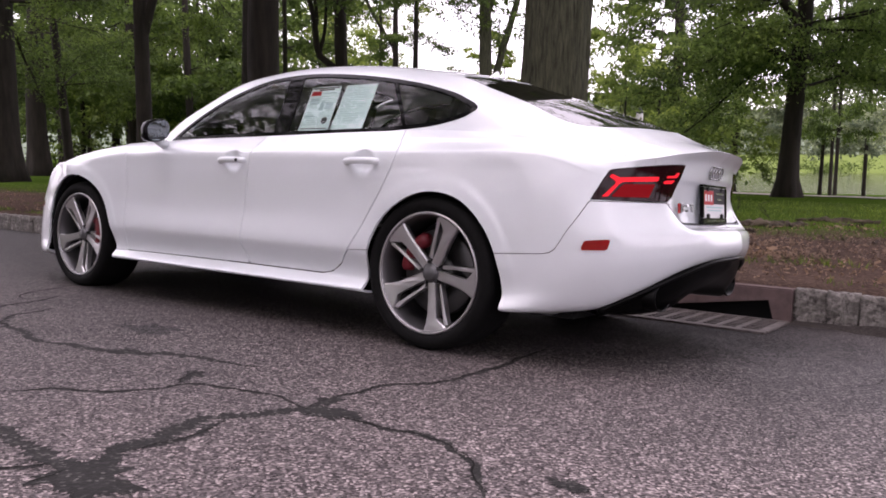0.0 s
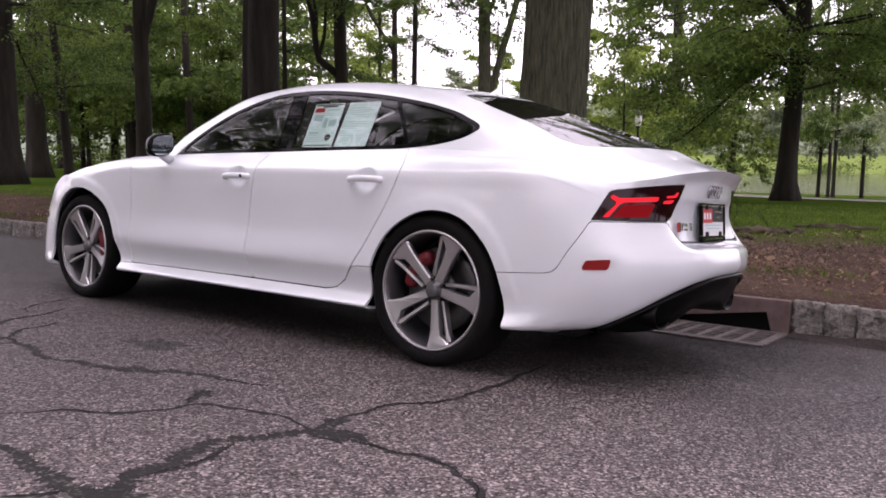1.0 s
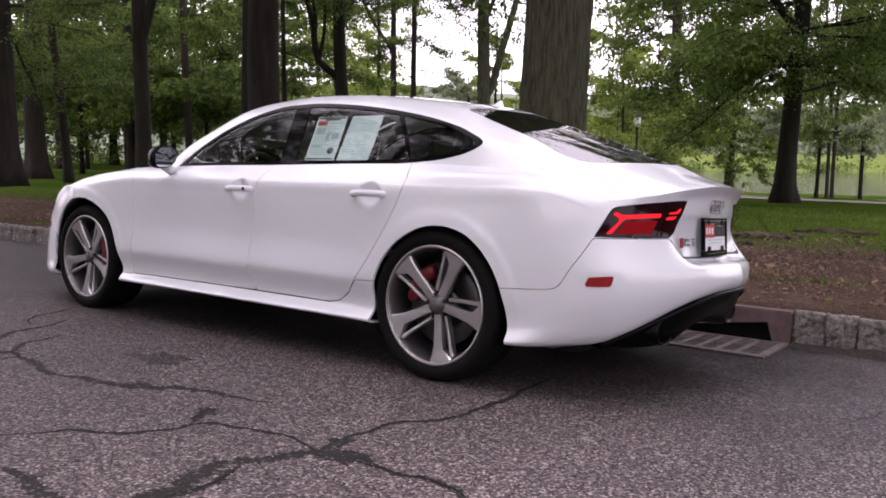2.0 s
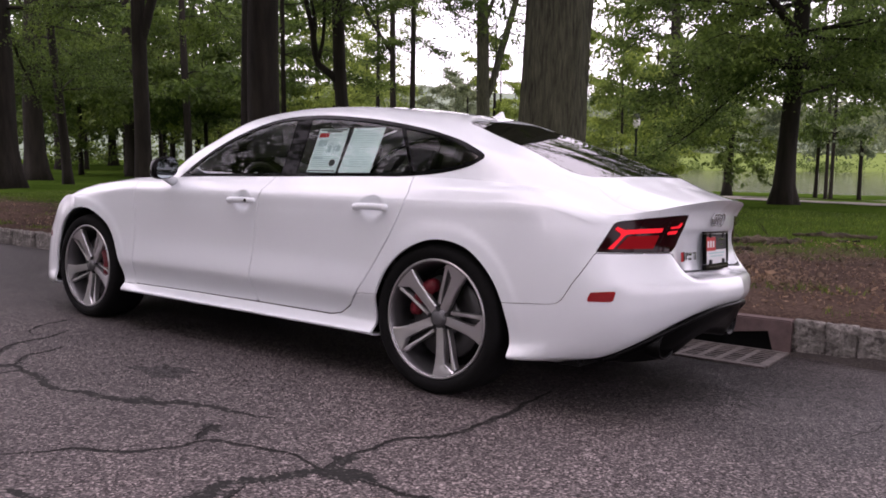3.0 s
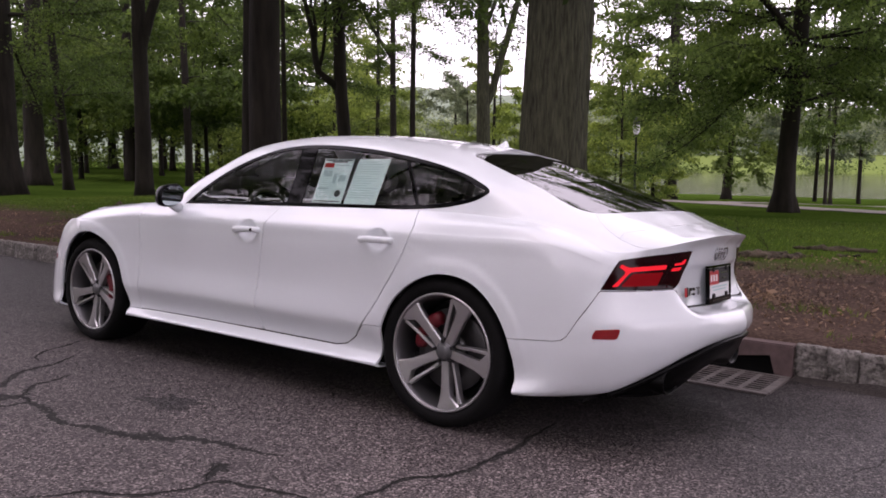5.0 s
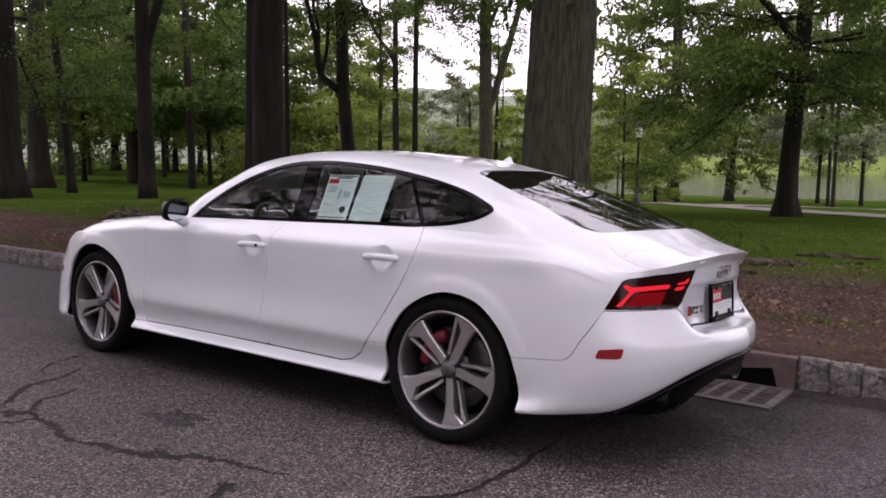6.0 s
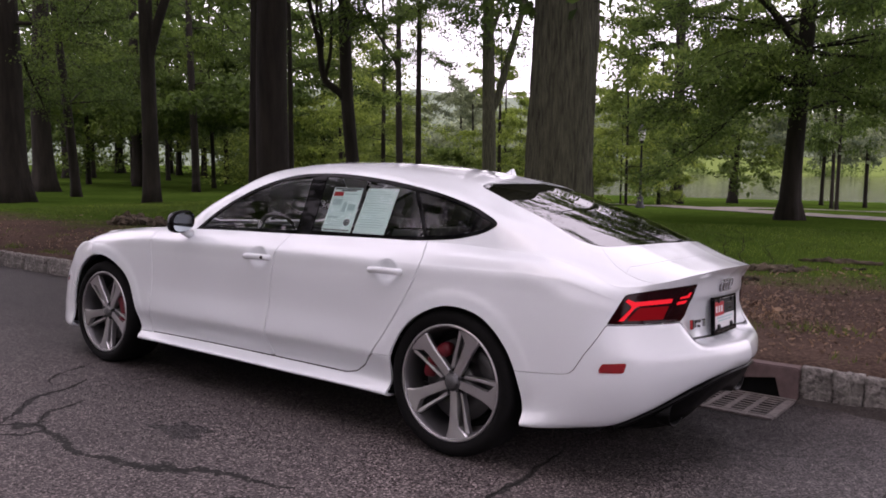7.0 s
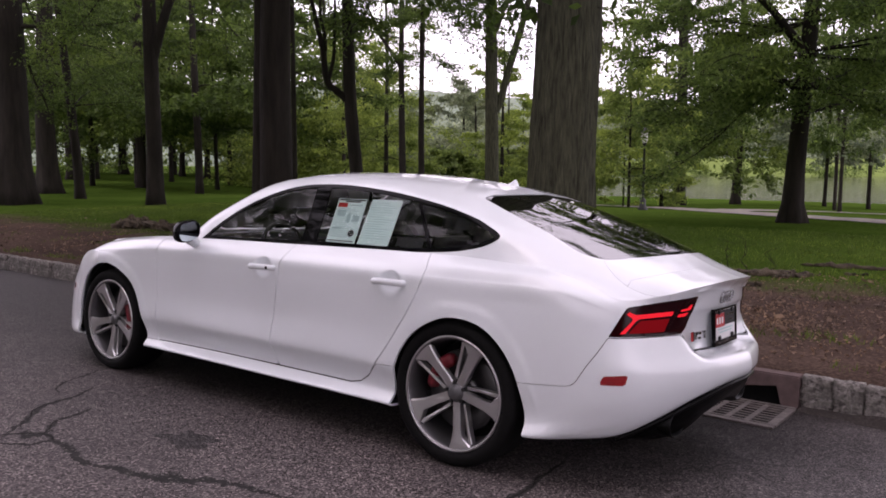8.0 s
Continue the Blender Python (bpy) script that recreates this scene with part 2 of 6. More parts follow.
LAMP_IRON = mat("dark_green_iron", (0.006, 0.008, 0.007), 0.5)
LAMP_GLASS = mat("frosted_lamp_glass", (0.7, 0.7, 0.68), 0.5)


# ---- mesh helpers ----
def link_mesh(name, verts, faces, material, parent=None, smooth=True, label=""):
    me = bpy.data.meshes.new(name)
    me.from_pydata([tuple(v) for v in verts], [], [tuple(f) for f in faces])
    me.materials.append(material)
    if smooth:
        me.polygons.foreach_set("use_smooth", [True] * len(me.polygons))
    me.update()
    ob = new(name, me)
    ob.parent = parent
    return tagged(ob, label)


def part(name, bm, material, parent=None, label="", smooth=False):
    me = bpy.data.meshes.new(name)
    bm.to_mesh(me)
    bm.free()
    me.materials.append(material)
    if smooth:
        me.polygons.foreach_set("use_smooth", [True] * len(me.polygons))
    ob = new(name, me)
    ob.parent = parent
    return tagged(ob, label)


def empty(name, m=None, parent=None):
    ob = new(name)
    ob.empty_display_size = 0.1
    if m is not None:
        ob.matrix_world = m
    ob.parent = parent
    return ob


def box_bm(x0, x1, y0, y1, z0, z1, bevel=0.0):
    bm = bmesh.new()
    bmesh.ops.create_cube(bm, size=1.0)
    for v in bm.verts:
        v.co = Vector((x0 + (v.co.x + 0.5) * (x1 - x0), y0 + (v.co.y + 0.5) * (y1 - y0), z0 + (v.co.z + 0.5) * (z1 - z0)))
    if bevel:
        bmesh.ops.bevel(bm, geom=list(bm.edges), offset=bevel, segments=2, affect='EDGES')
    return bm


def curve_through(pts, n, closed=False):
    """n points on a smooth curve through pts, by chord length."""
    p = np.array(pts, float)
    if closed:
        p = np.vstack([p, p[:1]])
    d = np.maximum(np.linalg.norm(np.diff(p, axis=0), axis=1), 1e-6) ** 0.75
    s = np.concatenate([[0], np.cumsum(d)])
    q = np.linspace(0, s[-1], n + 1)[:-1] if closed else np.linspace(0, s[-1], n)
    return hermite(s, p, q)


def hermite(s, p, q):
    """Catmull-Rom values at q, of points p at parameters s."""
    m = np.zeros_like(p)
    ds = np.diff(s)
    sl = (p[1:] - p[:-1]) / ds.reshape((-1,) + (1,) * (p.ndim - 1))
    m[0], m[-1] = sl[0], sl[-1]
    w = (ds[1:] / (ds[1:] + ds[:-1])).reshape((-1,) + (1,) * (p.ndim - 1))
    m[1:-1] = w * sl[:-1] + (1 - w) * sl[1:]
    i = np.clip(np.searchsorted(s, q, side="right") - 1, 0, len(s) - 2)
    h = ds[i]
    t = (q - s[i]) / h
    sh = (-1,) + (1,) * (p.ndim - 1)
    t, h = t.reshape(sh), h.reshape(sh)
    return ((2 * t**3 - 3 * t**2 + 1) * p[i] + (t**3 - 2 * t**2 + t) * h * m[i]
            + (-2 * t**3 + 3 * t**2) * p[i + 1] + (t**3 - t**2) * h * m[i + 1])


def signed(points, poly):
    """Signed distance of 2D points to a closed polygon, negative inside."""
    P, A = np.asarray(points, float), np.asarray(poly, float)
    B = np.roll(A, -1, axis=0)
    best = np.full(len(P), 1e9)
    inside = np.zeros(len(P), bool)
    for a, b in zip(A, B):
        ab = b - a
        t = np.clip(((P - a) @ ab) / max(ab @ ab, 1e-12), 0, 1)
        best = np.minimum(best, np.hypot(*(P - a - t[:, None] * ab).T))
        cross = (a[1] > P[:, 1]) != (b[1] > P[:, 1])
        with np.errstate(divide='ignore', invalid='ignore'):
            xs = (b[0] - a[0]) * (P[:, 1] - a[1]) / (b[1] - a[1] if b[1] != a[1] else 1e-12) + a[0]
        inside ^= cross & (P[:, 0] < xs)
    return np.where(inside, -best, best)


def clipped(mesh, f):
    """The part of a (verts, faces) mesh where f, a value at each vertex, is negative, cut clean along f = 0."""
    verts, faces = mesh
    V, out, back, cut = [], [], {}, {}

    def keep(i):
        if i not in back:
            back[i] = len(V)
            V.append(verts[i])
        return back[i]

    def crossing(i, j):
        k = (min(i, j), max(i, j))
        if k not in cut:
            t = f[k[0]] / (f[k[0]] - f[k[1]])
            cut[k] = len(V)
            V.append(verts[k[0]] + t * (verts[k[1]] - verts[k[0]]))
        return cut[k]

    for face in faces:
        inside = [f[i] < 0 for i in face]
        if all(inside):
            out.append([keep(i) for i in face])
        elif any(inside):
            poly = []
            for a in range(len(face)):
                i, j = face[a], face[(a + 1) % len(face)]
                if f[i] < 0:
                    poly.append(keep(i))
                if (f[i] < 0) != (f[j] < 0):
                    poly.append(crossing(i, j))
            if len(poly) >= 3:
                out.append(poly)
    return (np.array(V) if V else np.zeros((0, 3))), out


def side_xz(mesh):
    return mesh[0][:, [0, 2]]


def rear_qz(mesh):
    v = mesh[0]
    return np.stack([v[:, 0] - np.abs(v[:, 1]), v[:, 2]], 1)


def split(mesh, poly, gap=0.002, project=side_xz, where=None):
    """(inside, outside) of a polygon in a projection, with a gap between them."""
    d = signed(project(mesh), poly)
    if where is not None:
        d = np.where(where(mesh[0]), d, 1.0)
    return clipped(mesh, d + gap), clipped(mesh, -(d - gap))


def mirrored(mesh):
    v = mesh[0].copy()
    v[:, 1] *= -1
    return v, [f[::-1] for f in mesh[1]]


def both(mesh):
    a, b = mesh, mirrored(mesh)
    n = len(a[0])
    return np.vstack([a[0], b[0]]), a[1] + [[i + n for i in f] for f in b[1]]


def panel(name, mesh, material, parent, lip=0.012, offset=0.0, label="", skip=None):
    """A sheet-metal panel: the surface with its open edges turned inwards."""
    bm = bmesh.new()
    vs = [bm.verts.new(tuple(v)) for v in mesh[0]]
    for f in mesh[1]:
        if len(set(f)) >= 3:
            try:
                bm.faces.new([vs[i] for i in f])
            except ValueError:
                pass
    bmesh.ops.remove_doubles(bm, verts=list(bm.verts), dist=0.0004)
    bmesh.ops.dissolve_degenerate(bm, edges=list(bm.edges), dist=0.0001)
    seen, islands = set(), []
    for f0 in bm.faces:
        if f0 in seen:
            continue
        todo, group = [f0], []
        seen.add(f0)
        while todo:
            f = todo.pop()
            group.append(f)
            for e in f.edges:
                for g in e.link_faces:
                    if g not in seen:
                        seen.add(g)
                        todo.append(g)
        islands.append(group)
    big = max(len(g) for g in islands) if islands else 0
    crumbs = [f for g in islands if len(g) < 80 and big > 1000 for f in g]
    if crumbs:
        bmesh.ops.delete(bm, geom=crumbs, context='FACES')
    bm.normal_update()
    out = 0.0
    for f in bm.faces:
        f.smooth = True
        c = f.calc_center_median()
        out += f.normal.dot(c - Vector((max(-2.8, min(0.3, c.x)), 0, 0.6))) * f.calc_area()
    if out < 0:
        bmesh.ops.reverse_faces(bm, faces=list(bm.faces))
        bm.normal_update()
    if offset:
        ns = {v: v.normal.copy() for v in bm.verts}
        for v, nrm in ns.items():
            v.co += nrm * offset
    if lip:
        edges = [e for e in bm.edges if e.is_boundary]
        if skip is not None and len(skip):
            far = lambda v: ((skip - np.array((v.co.x, -abs(v.co.y), v.co.z))) ** 2).sum(1).min() > 9e-6
            edges = [e for e in edges if far(e.verts[0]) or far(e.verts[1])]
            edges = [e for e in edges if abs(e.verts[0].co.y) > 1e-4 or abs(e.verts[1].co.y) > 1e-4]
        ns = {v: v.normal.copy() for e in edges for v in e.verts}
        r = bmesh.ops.extrude_edge_only(bm, edges=edges)
        new_v = [g for g in r["geom"] if isinstance(g, bmesh.types.BMVert)]
        keys = {tuple(round(c, 5) for c in v.co): nrm for v, nrm in ns.items()}
        for v in new_v:
            nrm = keys.get(tuple(round(c, 5) for c in v.co))
            if nrm is not None:
                v.co -= nrm * lip
        for e in edges:
            if e.is_valid:
                e.smooth = False
    return part(name, bm, material, parent, label)


def tube(points, radii, sides=12, cap=True):
    """Verts and faces of a tube along points with a radius at each."""
    P = np.array(points, float)
    V, F = [], []
    t0 = P[1] - P[0]
    ref = np.array([1.0, 0, 0]) if abs(t0[0]) < 0.8 * np.linalg.norm(t0) else np.array([0, 1.0, 0])
    for k in range(len(P)):
        t = P[min(k + 1, len(P) - 1)] - P[max(k - 1, 0)]
        t = t / max(np.linalg.norm(t), 1e-9)
        a = ref - t * (ref @ t)
        a /= max(np.linalg.norm(a), 1e-9)
        b = np.cross(t, a)
        ref = a
        for s in range(sides):
            g = 2 * math.pi * s / sides
            V.append(P[k] + radii[k] * (math.cos(g) * a + math.sin(g) * b))
    for k in range(len(P) - 1):
        for s in range(sides):
            s2 = (s + 1) % sides
            F.append((k * sides + s, k * sides + s2, (k + 1) * sides + s2, (k + 1) * sides + s))
    if cap:
        F.append(tuple(range(sides))[::-1])
        F.append(tuple((len(P) - 1) * sides + s for s in range(sides)))
    return V, F


def joined(pieces):
    V, F = [], []
    for v, f in pieces:
        n = len(V)
        V.extend(v)
        F.extend([tuple(i + n for i in q) for q in f])
    return V, F


def lathe(profile, sides=48, axis_y=True):
    """A ring surface about the y axis from (radius, y) pairs."""
    V, F = [], []
    n = len(profile)
    for s in range(sides):
        g = 2 * math.pi * s / sides
        for r, y in profile:
            V.append((r * math.cos(g), y, r * math.sin(g)))
    for s in range(sides):
        s2 = (s + 1) % sides
        for k in range(n - 1):
            F.append((s * n + k, s * n + k + 1, s2 * n + k + 1, s2 * n + k))
    return V, F


# ---- ground, road, kerb ----
TAN = math.tan(radians(3.3))
RNG = random.Random(7)


def smooth(a, b, x):
    t = min(1.0, max(0.0, (x - a) / (b - a)))
    return t * t * (3 - 2 * t)


def ground_z(x, y):
    w = smooth(-75, -40, x + 0.35 * (y - 70))
    if y < 1.66:
        return -0.25 - 0.02 * min(0, y + 12) * -1 if y > -12 else -0.1
    z = 0.125 + 0.05 * smooth(1.9, 5, y) + (1 - w) * 0.5 * smooth(20, 120, -x) - 1.65 * smooth(9, 68, y) * w
    z += -2.0 * smooth(70, 85, y) * w * (1 - smooth(268, 282, y)) + 7.0 * smooth(275, 345, y) * w
    bumps = 0.025 * noise.noise((x * 0.9, y * 0.9, 0)) + 0.06 * noise.noise((x * 0.13, y * 0.13, 4))
    return z + bumps * smooth(1.8, 2.6, y)


def spaced(a, b, near0, near1, fine, growth):
    """Grid lines from a to b, fine between near0 and near1 and coarser away from there."""
    mid = list(np.arange(near0, near1 + 1e-6, fine))
    up, step = [], fine
    x = near1
    while x < b:
        step *= growth
        x += step
        up.append(min(x, b))
    down, step, x = [], fine, near0
    while x > a:
        step *= growth
        x -= step
        down.append(max(x, a))
    return down[::-1] + mid + up


def ground_material():
    m = mat("park_ground", (0.1, 0.1, 0.05), 0.95, 0.0, 0.0)
    n, l, b = nodes_of(m)
    tc = n.new("ShaderNodeTexCoord")
    sep = n.new("ShaderNodeSeparateXYZ")
    l.new(tc.outputs["Object"], sep.inputs[0])
    wob = add_noise(m, 0.8, 6.0, 0.7)
    mul = n.new("ShaderNodeMath")
    mul.operation = 'MULTIPLY_ADD'
    mul.inputs[1].default_value = 4.5
    l.new(wob.outputs[0], mul.inputs[0])
    l.new(sep.outputs["Y"], mul.inputs[2])
    edge = n.new("ShaderNodeMapRange")
    edge.inputs["From Min"].default_value = 6.6
    edge.inputs["From Max"].default_value = 8.2
    l.new(mul.outputs[0], edge.inputs["Value"])
    fine = add_noise(m, 34.0, 6.0, 0.75)
    soil = ramp_of(m, fine.outputs[0], [(0.25, (0.022, 0.016, 0.013)), (0.48, (0.066, 0.047, 0.039)), (0.74, (0.180, 0.130, 0.106))])
    stain = add_noise(m, 0.55, 4.0)
    st = ramp_of(m, stain.outputs[0], [(0.35, (0.75, 0.75, 0.75)), (0.65, (1.15, 1.1, 1.05))])
    soil2 = mixed(m, 1.0, soil.outputs[0], st.outputs[0], 'MULTIPLY')
    blades = add_noise(m, 9.0, 8.0, 0.75)
    grass = ramp_of(m, blades.outputs[0], [(0.25, (0.022, 0.044, 0.007)), (0.55, (0.044, 0.080, 0.013)), (0.8, (0.078, 0.122, 0.024))])
    broad = add_noise(m, 0.16, 5.0)
    gt = ramp_of(m, broad.outputs[0], [(0.3, (0.62, 0.68, 0.6)), (0.7, (1.35, 1.25, 1.2))])
    grass2 = mixed(m, 1.0, grass.outputs[0], gt.outputs[0], 'MULTIPLY')
    near = mixed(m, edge.outputs[0], soil2.outputs[0], grass2.outputs[0])
    far = n.new("ShaderNodeMapRange")
    far.inputs["From Min"].default_value = 250.0
    far.inputs["From Max"].default_value = 290.0
    l.new(sep.outputs["Y"], far.inputs["Value"])
    mead = mixed(m, far.outputs[0], near.outputs[0], (0.13, 0.175, 0.05))
    colour_to(m, mead.outputs[0])
    bumped(m, fine.outputs[0], 0.8, 0.015)
    return m


def build_ground():
    xs = spaced(-600, 500, -14, 5, 0.4, 1.12)
    ys = sorted(spaced(-400, 700, 1.68, 10, 0.4, 1.10) + [1.655])
    V = [(x, y, ground_z(x, y)) for y in ys for x in xs]
    w = len(xs)
    F = [(j * w + i, j * w + i + 1, (j + 1) * w + i + 1, (j + 1) * w + i) for j in range(len(ys) - 1) for i in range(w - 1)]
    ob = link_mesh("ground", V, F, ground_material())
    tagged(ob, "park ground with bare soil by the kerb and mown grass beyond", "ground", kind="structure")


def road_z(y):
    return -y * TAN if y > -3.4 else 3.4 * TAN + (y + 3.4) * 0.035


def build_road():
    xs = [x for x in np.arange(-60, 60.1, 3.0) if not -0.5 < x < 1.5]
    xs = sorted([x for x in xs if abs(x) > 0.9] + [-0.34, 0.92])
    ys = [-9.5, -7, -5, -3.4, -2, -1, 0, 0.958, 1.49, 1.575]
    V = [(x, y, road_z(y)) for y in ys for x in xs]
    w = len(xs)
    F = [(j * w + i, j * w + i + 1, (j + 1) * w + i + 1, (j + 1) * w + i) for j in range(len(ys) - 1) for i in range(w - 1) if not (xs[i] == -0.34 and ys[j] == 0.958)]
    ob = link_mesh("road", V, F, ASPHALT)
    tagged(ob, "worn grey asphalt road with speckled stones and cracks", "road", kind="structure")
    # the far verge across the road
    V, F = [], []
    for x in (-200, 200):
        for y, z in ((-400, 0.4), (-60, 0.3), (-9.4, road_z(-9.5) + 0.1), (-9.4, road_z(-9.5) - 0.2)):
            V.append((x, y, z))
    F = [(0, 4, 5, 1), (1, 5, 6, 2), (2, 6, 7, 3)]
    ob = link_mesh("verge", V, [f[::-1] for f in F], LAWN, smooth=False)
    tagged(ob, "grass verge along the other side of the road", "grass", kind="structure")


CRACKS = []
CRACKS.append((0.062, [(-0.22, -2.65), (-0.12, -2.64), (0.02, -2.65), (0.14, -2.66), (0.25, -2.67), (0.33, -2.65), (0.33, -2.57), (0.29, -2.5), (0.29, -2.44), (0.24, -2.33), (0.22, -2.25), (0.22, -2.18), (0.27, -2.1), (0.3, -2.01), (0.35, -1.93), (0.43, -1.92), (0.47, -1.87)]))
CRACKS.append((0.030, [(0.3, -2.54), (0.31, -2.49), (0.32, -2.43), (0.33, -2.36), (0.29, -2.25), (0.27, -2.16)]))
CRACKS.append((0.030, [(0.35, -1.93), (0.31, -1.82), (0.31, -1.75), (0.32, -1.64), (0.31, -1.56), (0.33, -1.47), (0.4, -1.36), (0.43, -1.26), (0.43, -1.06), (0.43, -0.87), (0.39, -0.65), (0.37, -0.45)]))
CRACKS.append((0.026, [(0.46, -1.88), (0.55, -1.9), (0.61, -1.9), (0.69, -1.9), (0.75, -1.88), (0.84, -1.88), (0.94, -1.93), (1.02, -1.98), (1.07, -2.04), (1.16, -2.14)]))
CRACKS.append((0.022, [(-0.53, -2.53), (-0.5, -2.47), (-0.45, -2.4), (-0.41, -2.33), (-0.32, -2.27), (-0.25, -2.22), (-0.21, -2.13), (-0.18, -2.06), (-0.18, -2.0), (-0.16, -1.96), (-0.05, -1.93), (0.04, -1.9), (0.13, -1.88), (0.24, -1.89), (0.35, -1.93)]))
CRACKS.append((0.030, [(-0.2, -2.0), (-0.28, -1.9), (-0.31, -1.85), (-0.27, -1.84)]))
CRACKS.append((0.046, [(-1.8, -2.14), (-1.77, -2.09), (-1.66, -2.02), (-1.65, -1.92), (-1.51, -1.91), (-1.33, -1.96), (-1.18, -1.96), (-1.04, -1.92), (-0.86, -1.88), (-0.75, -1.84), (-0.66, -1.74), (-0.51, -1.7), (-0.31, -1.66), (-0.21, -1.62)]))
CRACKS.append((0.034, [(-1.87, -2.07), (-2.01, -1.9), (-2.13, -1.8), (-2.28, -1.65), (-2.34, -1.5), (-2.38, -1.39), (-2.51, -1.22)]))
CRACKS.append((0.016, [(-2.49, -1.46), (-2.71, -1.32), (-2.81, -1.15), (-2.94, -0.88)]))
CRACKS.append((0.034, [(-1.92, -2.06), (-1.87, -1.98), (-1.79, -1.89), (-1.92, -1.77), (-2.0, -1.62), (-2.06, -1.49)]))
CRACKS.append((0.030, [(-1.8, -1.9), (-1.69, -1.9), (-1.6, -1.92)]))
CRACKS.append((0.010, [(-2.3, -1.06), (-2.28, -0.92), (-2.26, -0.76)]))
CRACKS.append((0.012, [(0.84, -0.18), (0.95, 0.02), (1.06, 0.18), (1.2, 0.24), (1.33, 0.41)]))
CRACKS.append((0.008, [(1.07, 0.1), (1.22, -0.01), (1.31, -0.02)]))
CRACKS.append((0.008, [(1.62, -0.24), (1.67, -0.06), (1.72, 0.14)]))
CRACKS.append((0.018, [(0.2, -2.8), (0.25, -2.74), (0.27, -2.69)]))
CRACKS.append((0.030, [(0.36, -2.79), (0.35, -2.73), (0.33, -2.68)]))
PATCHES = [(0.42, -2.68, 0.115, 0.075), (0.49, -2.69, 0.08, 0.06), (-0.28, -1.88, 0.04, 0.04), (-0.78, -1.82, 0.10, 0.035), (0.40, -1.91, 0.10, 0.045), (0.47, -1.87, 0.05, 0.04), (0.33, -1.80, 0.04, 0.05), (-1.80, -1.93, 0.06, 0.05), (1.28, -1.95, 0.05, 0.03)]


def build_cracks():
    def strip(k, c, width, height, lowest):
        """A ragged ribbon along the points c, just above the road."""
        n = len(c)
        V = []
        for i in range(n):
            t = c[min(i + 1, n - 1)] - c[max(i - 1, 0)]
            t /= max(np.hypot(*t), 1e-9)
            nrm = np.array([-t[1], t[0]])
            wob = np.array([noise.noise((c[i][0] * 9 + k, c[i][1] * 9, 1)), noise.noise((c[i][0] * 9, c[i][1] * 9 + k, 7))]) * 0.022
            s = i / (n - 1)
            taper = min(1.0, 0.3 + 3.5 * min(s, 1 - s))
            for sgn in (1, -1):
                jag = 1 + 0.7 * noise.noise((c[i][0] * 31, c[i][1] * 31, sgn * 3 + k)) + 0.8 * noise.noise((c[i][0] * 95, c[i][1] * 95, sgn * 7 + k)) + 0.6 * noise.noise((c[i][0] * 6, c[i][1] * 6, sgn + 20))
                p = c[i] + wob + sgn * nrm * width * 0.5 * taper * max(lowest, jag)
                V.append((p[0], p[1], height))
        return V, [(2 * i, 2 * i + 2, 2 * i + 3, 2 * i + 1) for i in range(n - 1)]

    for k, (width, pts) in enumerate(CRACKS):
        c = curve_through(pts, 60 * len(pts))
        seal = link_mesh("crack_seal", *strip(k, c, width, 0.0005 + 0.00005 * k, 0.25), TAR, smooth=False)
        seal.matrix_world = ROAD
        tagged(seal, "irregular dark tar-filled crack in the asphalt", "crack", "road cracks", "structure")
        if 0.015 < width < 0.04:
            link_mesh("crack_line", *strip(k + 40, c, 0.005, 0.0016 + 0.00005 * k, 0.1), GAP, seal, smooth=False, label="thin open black crack")
    for k, (x, y, a, b) in enumerate(PATCHES):
        V, F = [(x, y, 0.0012 + 0.00006 * k)], []
        for s in range(120):
            g = 2 * math.pi * s / 120
            r = 1 + 0.9 * noise.noise((math.cos(g) * 1.6 + k * 5, math.sin(g) * 1.6, 2)) + 0.4 * noise.noise((math.cos(g) * 5, math.sin(g) * 5, k)) + 0.25 * noise.noise((math.cos(g) * 16, math.sin(g) * 16, k))
            V.append((x + a * r * math.cos(g), y + b * r * math.sin(g), 0.0012 + 0.00006 * k))
        F = [(0, 1 + s, 1 + (s + 1) % 120) for s in range(120)]
        ob = link_mesh("tar_patch", V, F, TAR, smooth=False)
        ob.matrix_world = ROAD
        tagged(ob, "spread patch of dark tar on the asphalt", "tar patch", "road cracks", "structure")
    V = [(-1.2, -1.46, 0.0011)]
    for s in range(80):
        g = 2 * math.pi * s / 80
        r = 1 + 0.6 * noise.noise((math.cos(g) * 1.5, math.sin(g) * 1.5, 31)) + 0.35 * noise.noise((math.cos(g) * 6, math.sin(g) * 6, 33))
        V.append((-1.2 + 0.17 * r * math.cos(g), -1.46 + 0.11 * r * math.sin(g), 0.0011))
    ob = link_mesh("oil_stain", V, [(0, 1 + s, 1 + (s + 1) % 80) for s in range(80)], STAIN, smooth=False)
    ob.matrix_world = ROAD
    tagged(ob, "dark oil stain on the asphalt", "stain", kind="structure")


